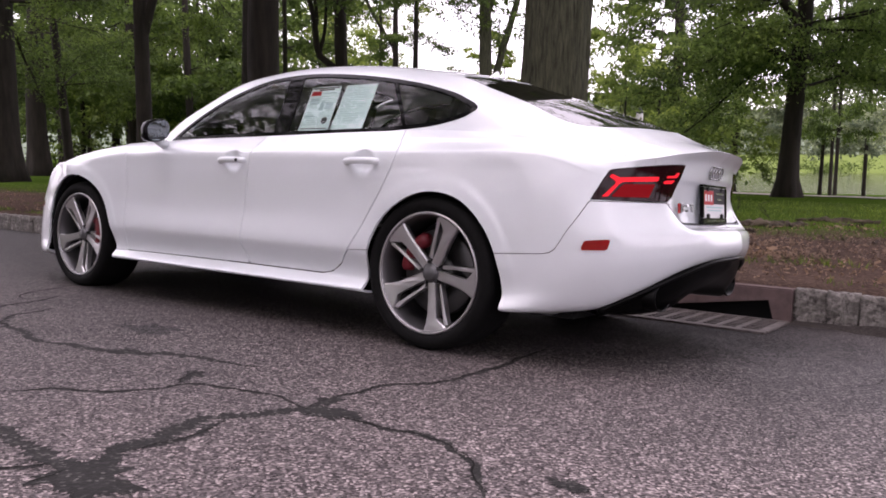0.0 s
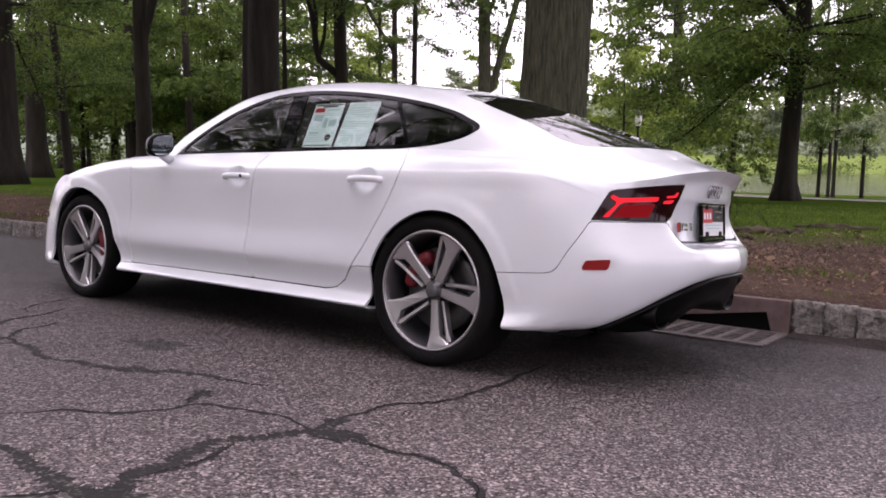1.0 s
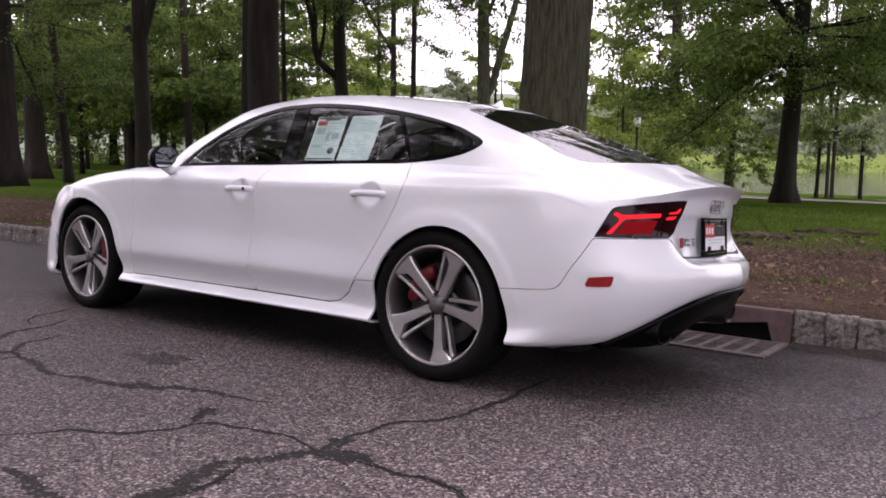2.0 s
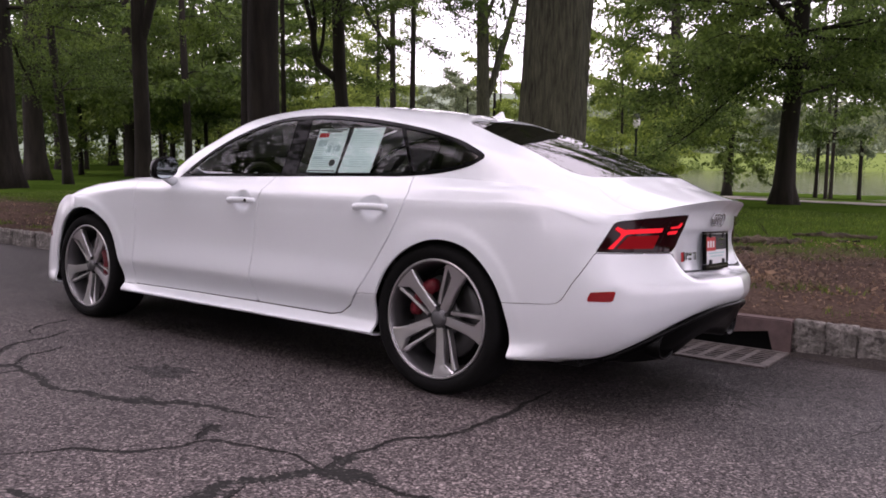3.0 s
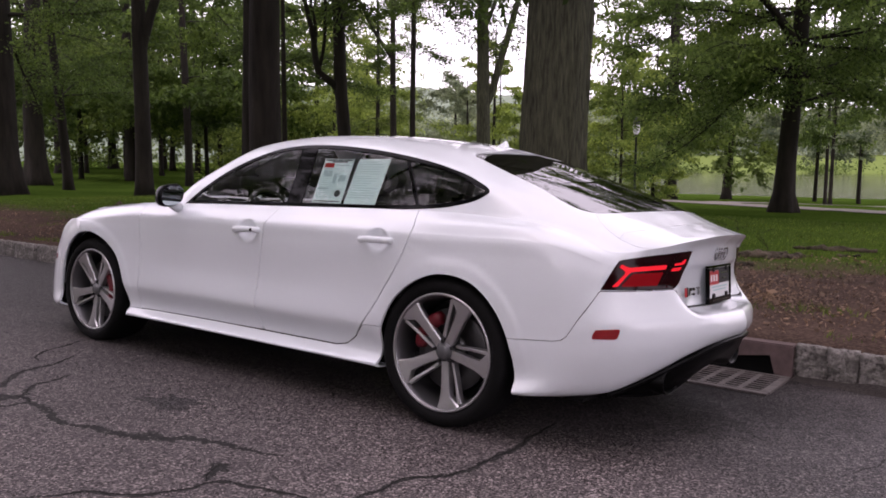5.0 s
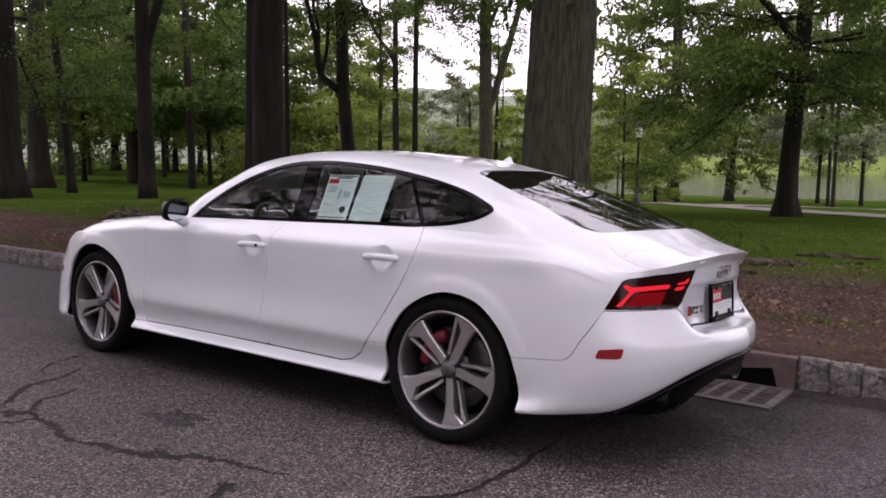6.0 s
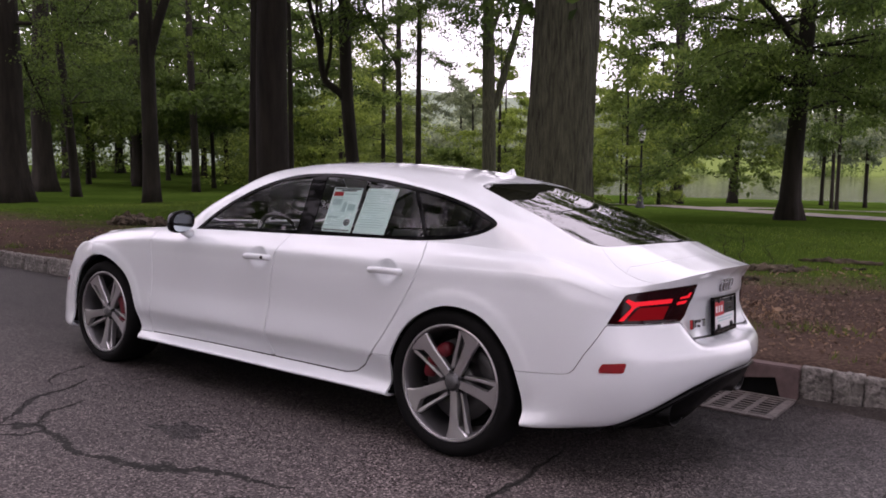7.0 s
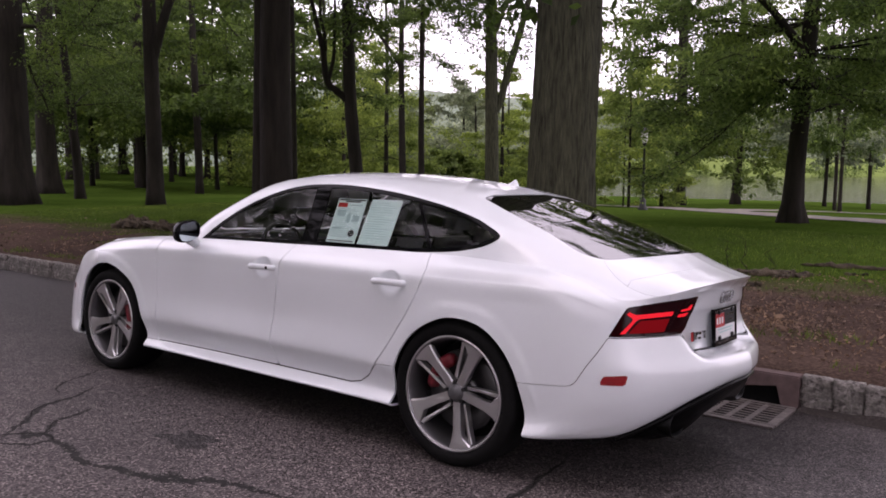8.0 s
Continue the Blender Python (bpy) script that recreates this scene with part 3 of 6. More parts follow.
def rough_block(seed, lx, ly, lz, amp=0.012):
    """A rough-hewn stone with its base at z = 0, its front at y = 0."""
    bm = bmesh.new()
    bmesh.ops.create_cube(bm, size=1.0)
    bmesh.ops.subdivide_edges(bm, edges=list(bm.edges), cuts=7, use_grid_fill=True)
    for v in bm.verts:
        p = Vector(v.co)
        r = Vector((max(-0.46, min(0.46, p.x)), max(-0.44, min(0.44, p.y)), max(-0.45, min(0.45, p.z))))
        p = r + (p - r) * 0.92
        q = Vector((p.x * lx, p.y * ly + ly / 2, (p.z + 0.5) * lz))
        d = noise.noise_vector(q * 9 + Vector((seed * 3.1, seed, 0)))
        v.co = q + d * amp + noise.noise_vector(q * 34 + Vector((seed, 0, 5))) * amp * 0.35
    return bm


def build_kerb():
    kerb = empty("kerb", ROAD)
    tagged(kerb, "rough grey granite block kerb along the road", "kerb", kind="structure")
    def stones(length):
        out = []
        for k in range(8):
            me = bpy.data.meshes.new("kerb_stone")
            bm = rough_block(k + length * 40, length, 0.16, 0.245, 0.020)
            bm.to_mesh(me)
            bm.free()
            me.materials.append(GRANITE)
            me.polygons.foreach_set("use_smooth", [True] * len(me.polygons))
            out.append(me)
        return out
    short, long = stones(0.19), stones(0.58)
    rows = []
    x = 1.012
    while x < 16:
        w = RNG.uniform(0.165, 0.215)
        rows.append((x, w, 0.19, short))
        x += w + 0.005
    x = -0.53
    while x > -48:
        w = RNG.uniform(0.5, 0.68)
        rows.append((x - w, w, 0.58, long))
        x -= w + 0.005
    for i, (x, w, base, kinds) in enumerate(rows):
        ob = new("kerb_stone", kinds[i * 5 % 8])
        ob.parent = kerb
        ob.matrix_basis = pose(x + w / 2, 1.565 + RNG.uniform(-0.012, 0.012), -0.035 + RNG.uniform(-0.008, 0.008), RNG.uniform(-2, 2), 0, RNG.uniform(-2, 2)) @ Matrix.Diagonal((w / base, 1, 1, 1))
    # storm drain inlet: concrete hood, with the throat's darkness painted as a black plate
    inlet = empty("storm_drain_inlet", ROAD)
    tagged(inlet, "pinkish concrete storm drain inlet set into the kerb", "drain inlet")
    arch = [(-0.42, -0.06), (-0.42, 0.085)]
    arch += [(-0.375 - 0.045 * math.cos(k * math.pi / 10), 0.085 + 0.045 * math.sin(k * math.pi / 10)) for k in range(1, 6)]
    arch += [(0.865 + 0.055 * math.sin(k * math.pi / 10), 0.075 + 0.055 * math.cos(k * math.pi / 10)) for k in range(6)]
    arch += [(0.92, -0.06), (1.004, -0.06), (1.004, 0.196), (0.994, 0.208), (-0.51, 0.208), (-0.52, 0.196), (-0.52, -0.06)]
    bm = bmesh.new()
    front = [bm.verts.new((x, 1.541 + 0.006 * noise.noise((x * 7, z * 7, 2)), z)) for x, z in arch]
    back = [bm.verts.new((x, 1.99, z)) for x, z in arch]
    bm.faces.new(front)
    bm.faces.new(back[::-1])
    for k in range(len(arch)):
        bm.faces.new((front[k], back[k], back[(k + 1) % len(arch)], front[(k + 1) % len(arch)]))
    bmesh.ops.triangulate(bm, faces=[f for f in bm.faces if len(f.verts) > 4])
    bmesh.ops.recalc_face_normals(bm, faces=list(bm.faces))
    rim = [e for e in bm.edges if all(v in front and v.co.z > 0.15 for v in e.verts) and len(e.link_faces) == 2 and abs(e.link_faces[0].normal.dot(e.link_faces[1].normal)) < 0.9]
    bmesh.ops.bevel(bm, geom=rim, offset=0.008, segments=2, affect='EDGES')
    part("hood", bm, CONCRETE, inlet)
    part("throat_dark_plate", box_bm(-0.415, 0.92, 1.615, 1.645, -0.3, 0.128), UNDER, inlet)
    # dirt washed up against the kerb
    V, F = [], []
    for i in range(90):
        x = 1.012 + 5.0 * (i / 89.0) ** 1.4
        rise = min(1.0, 0.35 + (x - 1.0) * 1.3)
        for k in range(9):
            u = k / 8.0
            wob = noise.noise((x * 3.0, u * 2.0, 4)) + 0.6 * noise.noise((x * 11.0, u * 6.0, 8))
            V.append((x, 1.60 - u * (0.20 + 0.10 * noise.noise((x * 2.2, 1, 1)) + 0.05 * noise.noise((x * 9.0, 1, 1))), max(-0.004, (0.047 + 0.012 * wob) * rise * (1 - u) ** 1.3 - 0.004 * u)))
    F = [(9 * i + k, 9 * i + k + 1, 9 * i + k + 10, 9 * i + k + 9) for i in range(89) for k in range(8)]
    ob = link_mesh("gutter_dirt", V, F, GUTTER_DIRT)
    ob.matrix_world = ROAD
    tagged(ob, "dark damp dirt washed up against the kerb stones", "dirt", kind="structure")
    grate = empty("drain_grate", ROAD)
    tagged(grate, "rusty cast-iron drain grate with rows of slots", "drain grate")
    x0, x1, y0, y1 = -0.36, 1.005, 0.935, 1.515
    part("frame", box_bm(x0, x1, y0 - 0.02, y0 + 0.04, -0.03, 0.012, 0.004), IRON, grate)
    part("frame", box_bm(x0, x1, y1 - 0.03, y1 + 0.015, -0.03, 0.012, 0.004), IRON, grate)
    part("frame", box_bm(x1 - 0.055, x1 + 0.004, y0 + 0.042, y1 - 0.032, -0.03, 0.011, 0.004), IRON, grate)
    part("frame", box_bm(x0, x0 + 0.05, y0 + 0.042, y1 - 0.032, -0.03, 0.011, 0.004), IRON, grate)
    bays = 11
    for k in range(1, bays):
        xc = x0 + 0.05 + k * (x1 - x0 - 0.105) / bays
        part("cross_bar", box_bm(xc - 0.017, xc + 0.017, y0 + 0.042, y1 - 0.032, 0.004, 0.011, 0.002), IRON, grate)
    for k in range(1, 9):
        yc = y0 + 0.042 + (k - 0.5) * (y1 - y0 - 0.074) / 8.0
        part("bar", box_bm(x0 + 0.052, x1 - 0.057, yc - 0.0115, yc + 0.0115, 0.0062, 0.0096, 0.001), IRON, grate)
    # closed block; its near-black top paints the unlit pit under the slots
    part("sump_dark_block", box_bm(x0 + 0.02, x1 - 0.05, y0 + 0.01, y1 - 0.01, -0.34, -0.06), UNDER, grate)


build_ground()
build_road()
build_cracks()
build_kerb()


# ---- water, path ----
def build_water():
    V = [(-260, 60, -1.5), (400, 60, -1.5), (400, 300, -1.5), (-260, 300, -1.5)]
    n, l, b = nodes_of(WATER)
    t = add_noise(WATER, 0.6, 3.0, stretch=(1, 3, 1))
    bumped(WATER, t.outputs[0], 0.12, 0.05)
    ob = link_mesh("water", V, [(0, 1, 2, 3)], WATER, smooth=False)
    tagged(ob, "still grey-green pond water reflecting the trees", "pond", kind="structure")


def build_path():
    for name, pts, w in (("path", [(-40, 38), (-22, 31), (-12.2, 26.6), (-8.1, 24.6), (-4.5, 22.2), (-0.9, 19.5), (4, 16.0), (12, 11)], 1.9),
                         ("path", [(-6.6, 23.8), (-6.2, 27), (-5.35, 29.4), (-2.1, 29.0), (6, 27.0), (16, 26)], 1.8)):
        c = curve_through(pts, 90)
        V, F = [], []
        for i in range(90):
            t = c[min(i + 1, 89)] - c[max(i - 1, 0)]
            t /= np.hypot(*t)
            for k in range(4):
                p = c[i] + np.array([-t[1], t[0]]) * w * (0.5 - k / 3.0)
                V.append((p[0], p[1], max(ground_z(p[0], p[1]), ground_z(*c[i]) - 0.02) + 0.02))
        F = [(4 * i + k, 4 * i + 4 + k, 4 * i + 5 + k, 4 * i + 1 + k) for i in range(89) for k in range(3)]
        ob = link_mesh(name, V, [f[::-1] for f in F], PATHWAY)
        tagged(ob, "pale gravel footpath winding through the park lawn", "footpath", kind="structure")


build_water()
build_path()


# ---- trees ----
def leaves(centres, per, spread, size, seed, flat=0.5, sub=1, fine=0.2):
    """Verts and faces of many small pointed leaves, in sprays scattered round the centres."""
    r = np.random.RandomState(seed)
    C = np.repeat(np.array(centres, float), sub, axis=0)
    C = C + r.normal(0, 1, C.shape) * np.array([1, 1, flat]) * spread
    C = np.repeat(C, per, axis=0)
    n = len(C)
    if sub > 1:
        C = C + r.normal(0, 1, (n, 3)) * np.array([1, 1, 0.55]) * fine
    P = C
    a = r.normal(0, 1, (n, 3))
    a[:, 2] = a[:, 2] * 0.6 - 0.25
    a /= np.linalg.norm(a, axis=1)[:, None]
    up = r.normal(0, 0.95, (n, 3)) + np.array([0, 0, 1.0])
    b = np.cross(up, a)
    b /= np.maximum(np.linalg.norm(b, axis=1)[:, None], 1e-6)
    s = size * r.uniform(0.6, 1.35, (n, 1))
    V = np.stack([P - a * s, P + b * s * 0.48 - a * s * 0.1, P + a * s, P - b * s * 0.48 - a * s * 0.1], 1).reshape(-1, 3)
    return V, n


def sprays(twigs, per, size, seed, flat=0.45):
    """Pointed leaves in flat drooping sprays along twigs, each a (start, reach) pair."""
    r = np.random.RandomState(seed)
    A = np.repeat(np.array([t[0] for t in twigs]), per, axis=0)
    B = np.repeat(np.array([t[1] for t in twigs]), per, axis=0)
    n = len(A)
    s = r.uniform(0.1, 1.15, (n, 1))
    far = np.linalg.norm(B, axis=1)[:, None]
    P = A + B * s + np.concatenate([0 * s, 0 * s, -0.16 * far * s * s], 1)
    P = P + r.normal(0, 1, (n, 3)) * np.concatenate([1 + 0 * s, 1 + 0 * s, flat + 0 * s], 1) * (0.10 + 0.22 * far * np.minimum(s, 0.8))
    a = B / far * 0.6 + r.normal(0, 0.75, (n, 3)) + np.array([0, 0, -0.25])
    a /= np.linalg.norm(a, axis=1)[:, None]
    b = np.cross(r.normal(0, 0.7, (n, 3)) + np.array([0, 0, 1.0]), a)
    b /= np.maximum(np.linalg.norm(b, axis=1)[:, None], 1e-6)
    w = size * r.uniform(0.6, 1.35, (n, 1))
    V = np.stack([P - a * w, P + b * w * 0.48 - a * w * 0.1, P + a * w, P - b * w * 0.48 - a * w * 0.1], 1).reshape(-1, 3)
    return V, n


def leaf_mesh(name, V, n, material):
    me = bpy.data.meshes.new(name)
    me.vertices.add(4 * n)
    me.vertices.foreach_set("co", V.astype(np.float32).ravel())
    me.loops.add(4 * n)
    me.loops.foreach_set("vertex_index", np.arange(4 * n, dtype=np.int32))
    me.polygons.add(n)
    me.polygons.foreach_set("loop_start", np.arange(0, 4 * n, 4, dtype=np.int32))
    me.polygons.foreach_set("loop_total", np.full(n, 4, dtype=np.int32))
    me.materials.append(material)
    me.update(calc_edges=True)
    me.validate()
    return me


def limb(r, start, direction, length, radius, droop, bits):
    """A crooked tapering limb; returns its mesh and points along it."""
    p = np.array(start, float)
    d = np.array(direction, float)
    d /= np.linalg.norm(d)
    pts = [p.copy()]
    for k in range(bits):
        d = d + r.normal(0, 0.16, 3) + np.array([0, 0, droop])
        d /= np.linalg.norm(d)
        p = p + d * length / bits
        pts.append(p.copy())
    rad = [radius * (1 - 0.85 * k / bits) for k in range(bits + 1)]
    return tube(pts, rad, 6, cap=False), pts


ACROSS = (0.73, 0.685)


def make_tree(seed, radius, height, crown_low, crown_r, material, bark, stems=(), lean=(0.0, 0.0), leaf=0.075, limbs=17, per=12, sub=6, sides=16, flat=0.45, ridges=0.05, flare=0.3, low_bias=1.9, droop=-0.03, rise=(-0.05, 0.6), step=0.7, tops=5, bend=(0.0, 1.0), dense=0.72):
    """A trunk with root flare, limbs and a ragged crown, standing at the origin. Returns (trunk, crown) mesh data.
    stems: extra stems, each a list of (offset across, height, radius)."""
    r = np.random.RandomState(seed)
    bits = max(10, int(height / step))
    pts, rad = [], []
    for k in range(bits + 1):
        s = k / bits
        z = -0.25 + s * (height + 0.25)
        wob = 0.12 * radius * 2
        pts.append((lean[0] * z + wob * math.sin(seed + z * 0.5), lean[1] * z + wob * math.cos(seed * 2 + z * 0.43), z))
        u = bend[0] * max(0.0, 1 - z / bend[1]) ** 1.4
        pts[-1] = (pts[-1][0] + u * ACROSS[0], pts[-1][1] + u * ACROSS[1], z)
        f = flare * math.exp(-max(z, 0) / (radius * 1.35)) + 0.06 * math.exp(-max(z, 0) / 2.2)
        rad.append(radius * (1 - 0.72 * s ** 1.5 + f))
    V, F = tube(pts, rad, sides)
    V = [np.array(v) for v in V]
    for i in range((bits + 1) * sides):
        k, s = divmod(i, sides)
        c = np.array(pts[k])
        z = pts[k][2]
        g = 2 * math.pi * s / sides
        root = 0.35 * flare * math.exp(-max(z, 0) / (radius * 1.0)) * math.cos(5 * g + seed)
        amp = ridges * noise.noise((math.cos(g) * 2.6 + seed, math.sin(g) * 2.6, z * 0.35)) + root
        if sides > 60:
            amp += 0.10 * (abs(noise.noise((math.cos(g) * 7.5 + seed, math.sin(g) * 7.5, z * 0.7))) - 0.25) + 0.045 * noise.noise((math.cos(g) * 19, math.sin(g) * 19, z * 2.6))
        V[i] = c + (V[i] - c) * (1 + amp)
    pieces = [(V, F)]
    centres = []
    trunk_at = lambda z: np.array(pts[min(bits, max(0, int((z + 0.25) / (height + 0.25) * bits)))])
    for stem in stems:
        c = trunk_at(stem[0][1])
        rows = curve_through([(u, z, rr) for u, z, rr in stem], 16)
        line = [c * np.array([1, 1, 0]) + np.array([u * ACROSS[0], u * ACROSS[1], z]) for u, z, rr in rows]
        pieces.append(tube([tuple(p) for p in line], [max(0.01, q[2]) for q in rows], 12))
        if stem[-1][1] > crown_low or stem[-1][2] < 0.01:
            centres.extend(line[-3:] if stem[-1][2] > 0.01 else line[-10:] * 2)
    twigs = []
    for k in range(limbs):
        z = crown_low + (height - crown_low) * (k / limbs) ** low_bias
        g = k * 2.39996 + seed
        reach = crown_r * (0.55 + 0.6 * math.sin(math.pi * min(1.0, 0.2 + 0.8 * k / limbs))) * r.uniform(0.7, 1.15)
        (m, p) = limb(r, trunk_at(z), (math.cos(g), math.sin(g), rise[0] + (rise[1] - rise[0]) * k / limbs + r.normal(0, 0.13)), reach, radius * 0.13 * (1.1 - 0.7 * k / limbs) + 0.010, droop, 8)
        pieces.append(m)
        for j in range(2 * tops + 6):
            t = r.uniform(0.22, 0.999) * 8
            i = int(t)
            a, out = p[i] + (p[i + 1] - p[i]) * (t - i), p[i + 1] - p[i]
            h = math.atan2(out[1], out[0]) + r.choice([-1, 1]) * r.uniform(0.25, 1.3)
            b = np.array([math.cos(h), math.sin(h), r.uniform(-0.45, 0.4)]) * (reach * r.uniform(0.14, 0.32) * (1.2 - 0.07 * t) + 0.12)
            tip = a + b + np.array([0, 0, -0.16 * np.linalg.norm(b)])
            if sides > 10 or j < tops:
                pieces.append(tube([a, a + b * 0.5, tip], [0.014, 0.009, 0.004], 3, cap=False))
            twigs.append((a, b))
    L, n = sprays(twigs, int(per * sub * dense), leaf * (1.1 if dense < 1 else 0.85), seed + 1, flat)
    if centres:
        L2, n2 = leaves(centres, per, 0.36 + 0.03 * crown_r, leaf * 0.85, seed + 2, flat, sub, leaf * 1.5 + 0.03)
        L, n = np.vstack([L, L2]), n + n2
    tv, tf = joined(pieces)
    me = bpy.data.meshes.new("trunk")
    me.from_pydata([tuple(v) for v in tv], [], tf)
    me.materials.append(bark)
    me.polygons.foreach_set("use_smooth", [True] * len(me.polygons))
    return me, leaf_mesh("crown", L, n, material)


def plant(meshes, x, y, turn=0.0, scale=1.0, label="", sink=0.0):
    t = empty("tree", pose(x, y, ground_z(x, y) - sink, 0, 0, turn) @ Matrix.Scale(scale, 4))
    for me in meshes:
        ob = new(me.name.split(".")[0], me)
        ob.parent = t
    return tagged(t, label, "tree", "park trees")


def one_tree(x, y, diameter, label, seed, height=17.0, low=4.2, crown=4.2, bark=None, leafy=None, **more):
    more = {"leaf": 0.064, "dense": 1.1, **more}
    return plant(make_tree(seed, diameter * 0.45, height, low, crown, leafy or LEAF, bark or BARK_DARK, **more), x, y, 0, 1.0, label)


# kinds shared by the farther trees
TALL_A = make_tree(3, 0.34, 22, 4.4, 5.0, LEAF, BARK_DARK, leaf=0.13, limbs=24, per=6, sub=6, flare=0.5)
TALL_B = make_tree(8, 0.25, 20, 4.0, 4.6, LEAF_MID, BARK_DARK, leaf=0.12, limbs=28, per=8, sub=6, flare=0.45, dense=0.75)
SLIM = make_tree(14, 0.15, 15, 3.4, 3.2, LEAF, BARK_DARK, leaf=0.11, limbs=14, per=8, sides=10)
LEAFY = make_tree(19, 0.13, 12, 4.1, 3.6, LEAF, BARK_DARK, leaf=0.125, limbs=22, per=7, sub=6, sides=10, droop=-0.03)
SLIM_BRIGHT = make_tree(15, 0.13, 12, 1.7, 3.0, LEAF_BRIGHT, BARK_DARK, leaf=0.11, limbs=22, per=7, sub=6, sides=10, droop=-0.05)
HAZY = make_tree(44, 0.14, 9.5, 0.7, 3.6, LEAF_HAZE_TINT, BARK_DARK, leaf=0.10, limbs=34, per=9, sub=7, sides=8, rise=(0.15, 0.8))
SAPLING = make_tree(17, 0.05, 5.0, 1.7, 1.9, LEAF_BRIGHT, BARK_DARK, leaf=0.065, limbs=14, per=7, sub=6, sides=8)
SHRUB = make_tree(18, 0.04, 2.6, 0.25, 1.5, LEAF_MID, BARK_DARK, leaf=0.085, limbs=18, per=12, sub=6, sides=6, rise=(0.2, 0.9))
WATERSIDE = make_tree(41, 0.12, 17, 4.6, 4.4, LEAF_HAZE_TINT, BARK_DARK, leaf=0.13, limbs=22, per=8, sub=6, sides=10)
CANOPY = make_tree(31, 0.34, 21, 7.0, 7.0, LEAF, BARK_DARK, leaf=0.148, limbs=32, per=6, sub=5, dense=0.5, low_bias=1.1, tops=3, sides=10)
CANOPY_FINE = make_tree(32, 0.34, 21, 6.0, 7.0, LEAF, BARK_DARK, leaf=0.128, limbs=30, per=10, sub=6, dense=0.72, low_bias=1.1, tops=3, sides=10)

GREY_SPRAYS = [[(0.0, 7.6, 0.03), (-0.6, 7.2, 0.022), (-1.0, 6.5, 0.014), (-1.3, 5.9, 0.006)], [(0.0, 8.0, 0.03), (-0.8, 7.9, 0.02), (-1.7, 7.1, 0.012), (-2.3, 6.3, 0.006)],
               [(0.2, 7.9, 0.02), (-0.2, 7.0, 0.014), (-0.4, 6.0, 0.01), (-0.5, 5.2, 0.005)], [(0.3, 7.4, 0.03), (0.6, 6.6, 0.02), (0.8, 5.6, 0.012), (0.7, 4.9, 0.006)],
               [(0.0, 8.2, 0.03), (-1.2, 8.0, 0.02), (-2.4, 7.4, 0.012), (-3.0, 6.8, 0.006)]]
one_tree(-2.72, 5.48, 0.93, "large grey-brown tree trunk with furrowed bark near the kerb", 5, 22, 12.0, 4.6, bark=BARK, leaf=0.09, sides=150, ridges=0.02, limbs=8, flare=0.16, step=0.16, lean=(-0.026, -0.015))
one_tree(-2.45, 16.61, 0.48, "spreading oak with layered green branches on the lawn", 11, 12, 3.3, 4.2, leaf=0.047, limbs=66, per=16, sub=9, dense=0.8, flat=0.6, low_bias=1.35, flare=0.75, sides=24, tops=6,
         rise=(-0.04, 0.6), droop=-0.03, lean=(0.02, 0.015), leafy=LEAF_OAK, stems=[[(0, 3.15, 0.11), (-0.6, 3.42, 0.085), (-1.3, 3.5, 0.065), (-2.2, 3.62, 0.03)], [(0, 4.0, 0.12), (-0.5, 4.6, 0.10), (-1.1, 5.2, 0.08), (-2.2, 5.9, 0.04)]])
one_tree(-23.9, 8.2, 1.02, "massive dark trunk with flared roots on the lawn", 2, low=5.6, flare=0.55, crown=5.0, sides=28, droop=-0.02, limbs=20)
one_tree(-32.8, 13.8, 0.92, "thick dark park tree with flared roots", 4, low=5.0, flare=0.6, crown=5.0, sides=28, droop=-0.04, limbs=28)
one_tree(-26.7, 11.8, 0.38, "thin dark tree leaning over the lawn", 6, 13, 3.6, 3.4, lean=(-0.05, -0.04), droop=-0.05)
one_tree(-20.4, 10.9, 0.54, "dark tree forking into two stems on the lawn", 21, 18, 7.4, 4.4, sides=24, flare=0.32, droop=-0.05,
         stems=[[(0.02, 4.4, 0.14), (0.16, 4.95, 0.15), (0.34, 5.6, 0.145), (0.60, 6.35, 0.135), (0.9, 7.1, 0.12), (1.3, 8.6, 0.09), (1.5, 11, 0.05)]])
one_tree(-8.35, 5.54, 0.60, "thick dark trunk standing beside a second trunk", 23, 18, 6.8, 6.0, sides=40, flare=0.25, limbs=32, leaf=0.085, dense=0.8)
one_tree(-9.70, 6.29, 0.42, "dark trunk close beside a thicker trunk", 24, 17, 6.8, 5.6, sides=32, flare=0.25, limbs=28, leaf=0.085, dense=0.8)
one_tree(-11.73, 10.77, 0.37, "dark tree with a crooked side stem forking low", 25, 16, 6.0, 3.4, sides=24, flare=0.25, limbs=14, bend=(0.28, 3.2),
         stems=[[(0.0, 2.75, 0.10), (-0.22, 3.05, 0.095), (-0.50, 3.22, 0.085), (-0.62, 3.55, 0.08), (-0.66, 4.05, 0.075), (-0.80, 4.7, 0.06), (-1.0, 5.6, 0.05), (-1.2, 7.2, 0.03)],
                [(-0.63, 3.75, 0.05), (-0.58, 4.3, 0.045), (-0.70, 5.0, 0.04), (-0.62, 6.0, 0.025)], [(-0.55, 3.35, 0.05), (-0.42, 3.9, 0.045), (-0.38, 4.6, 0.04), (-0.36, 6.0, 0.03)]])
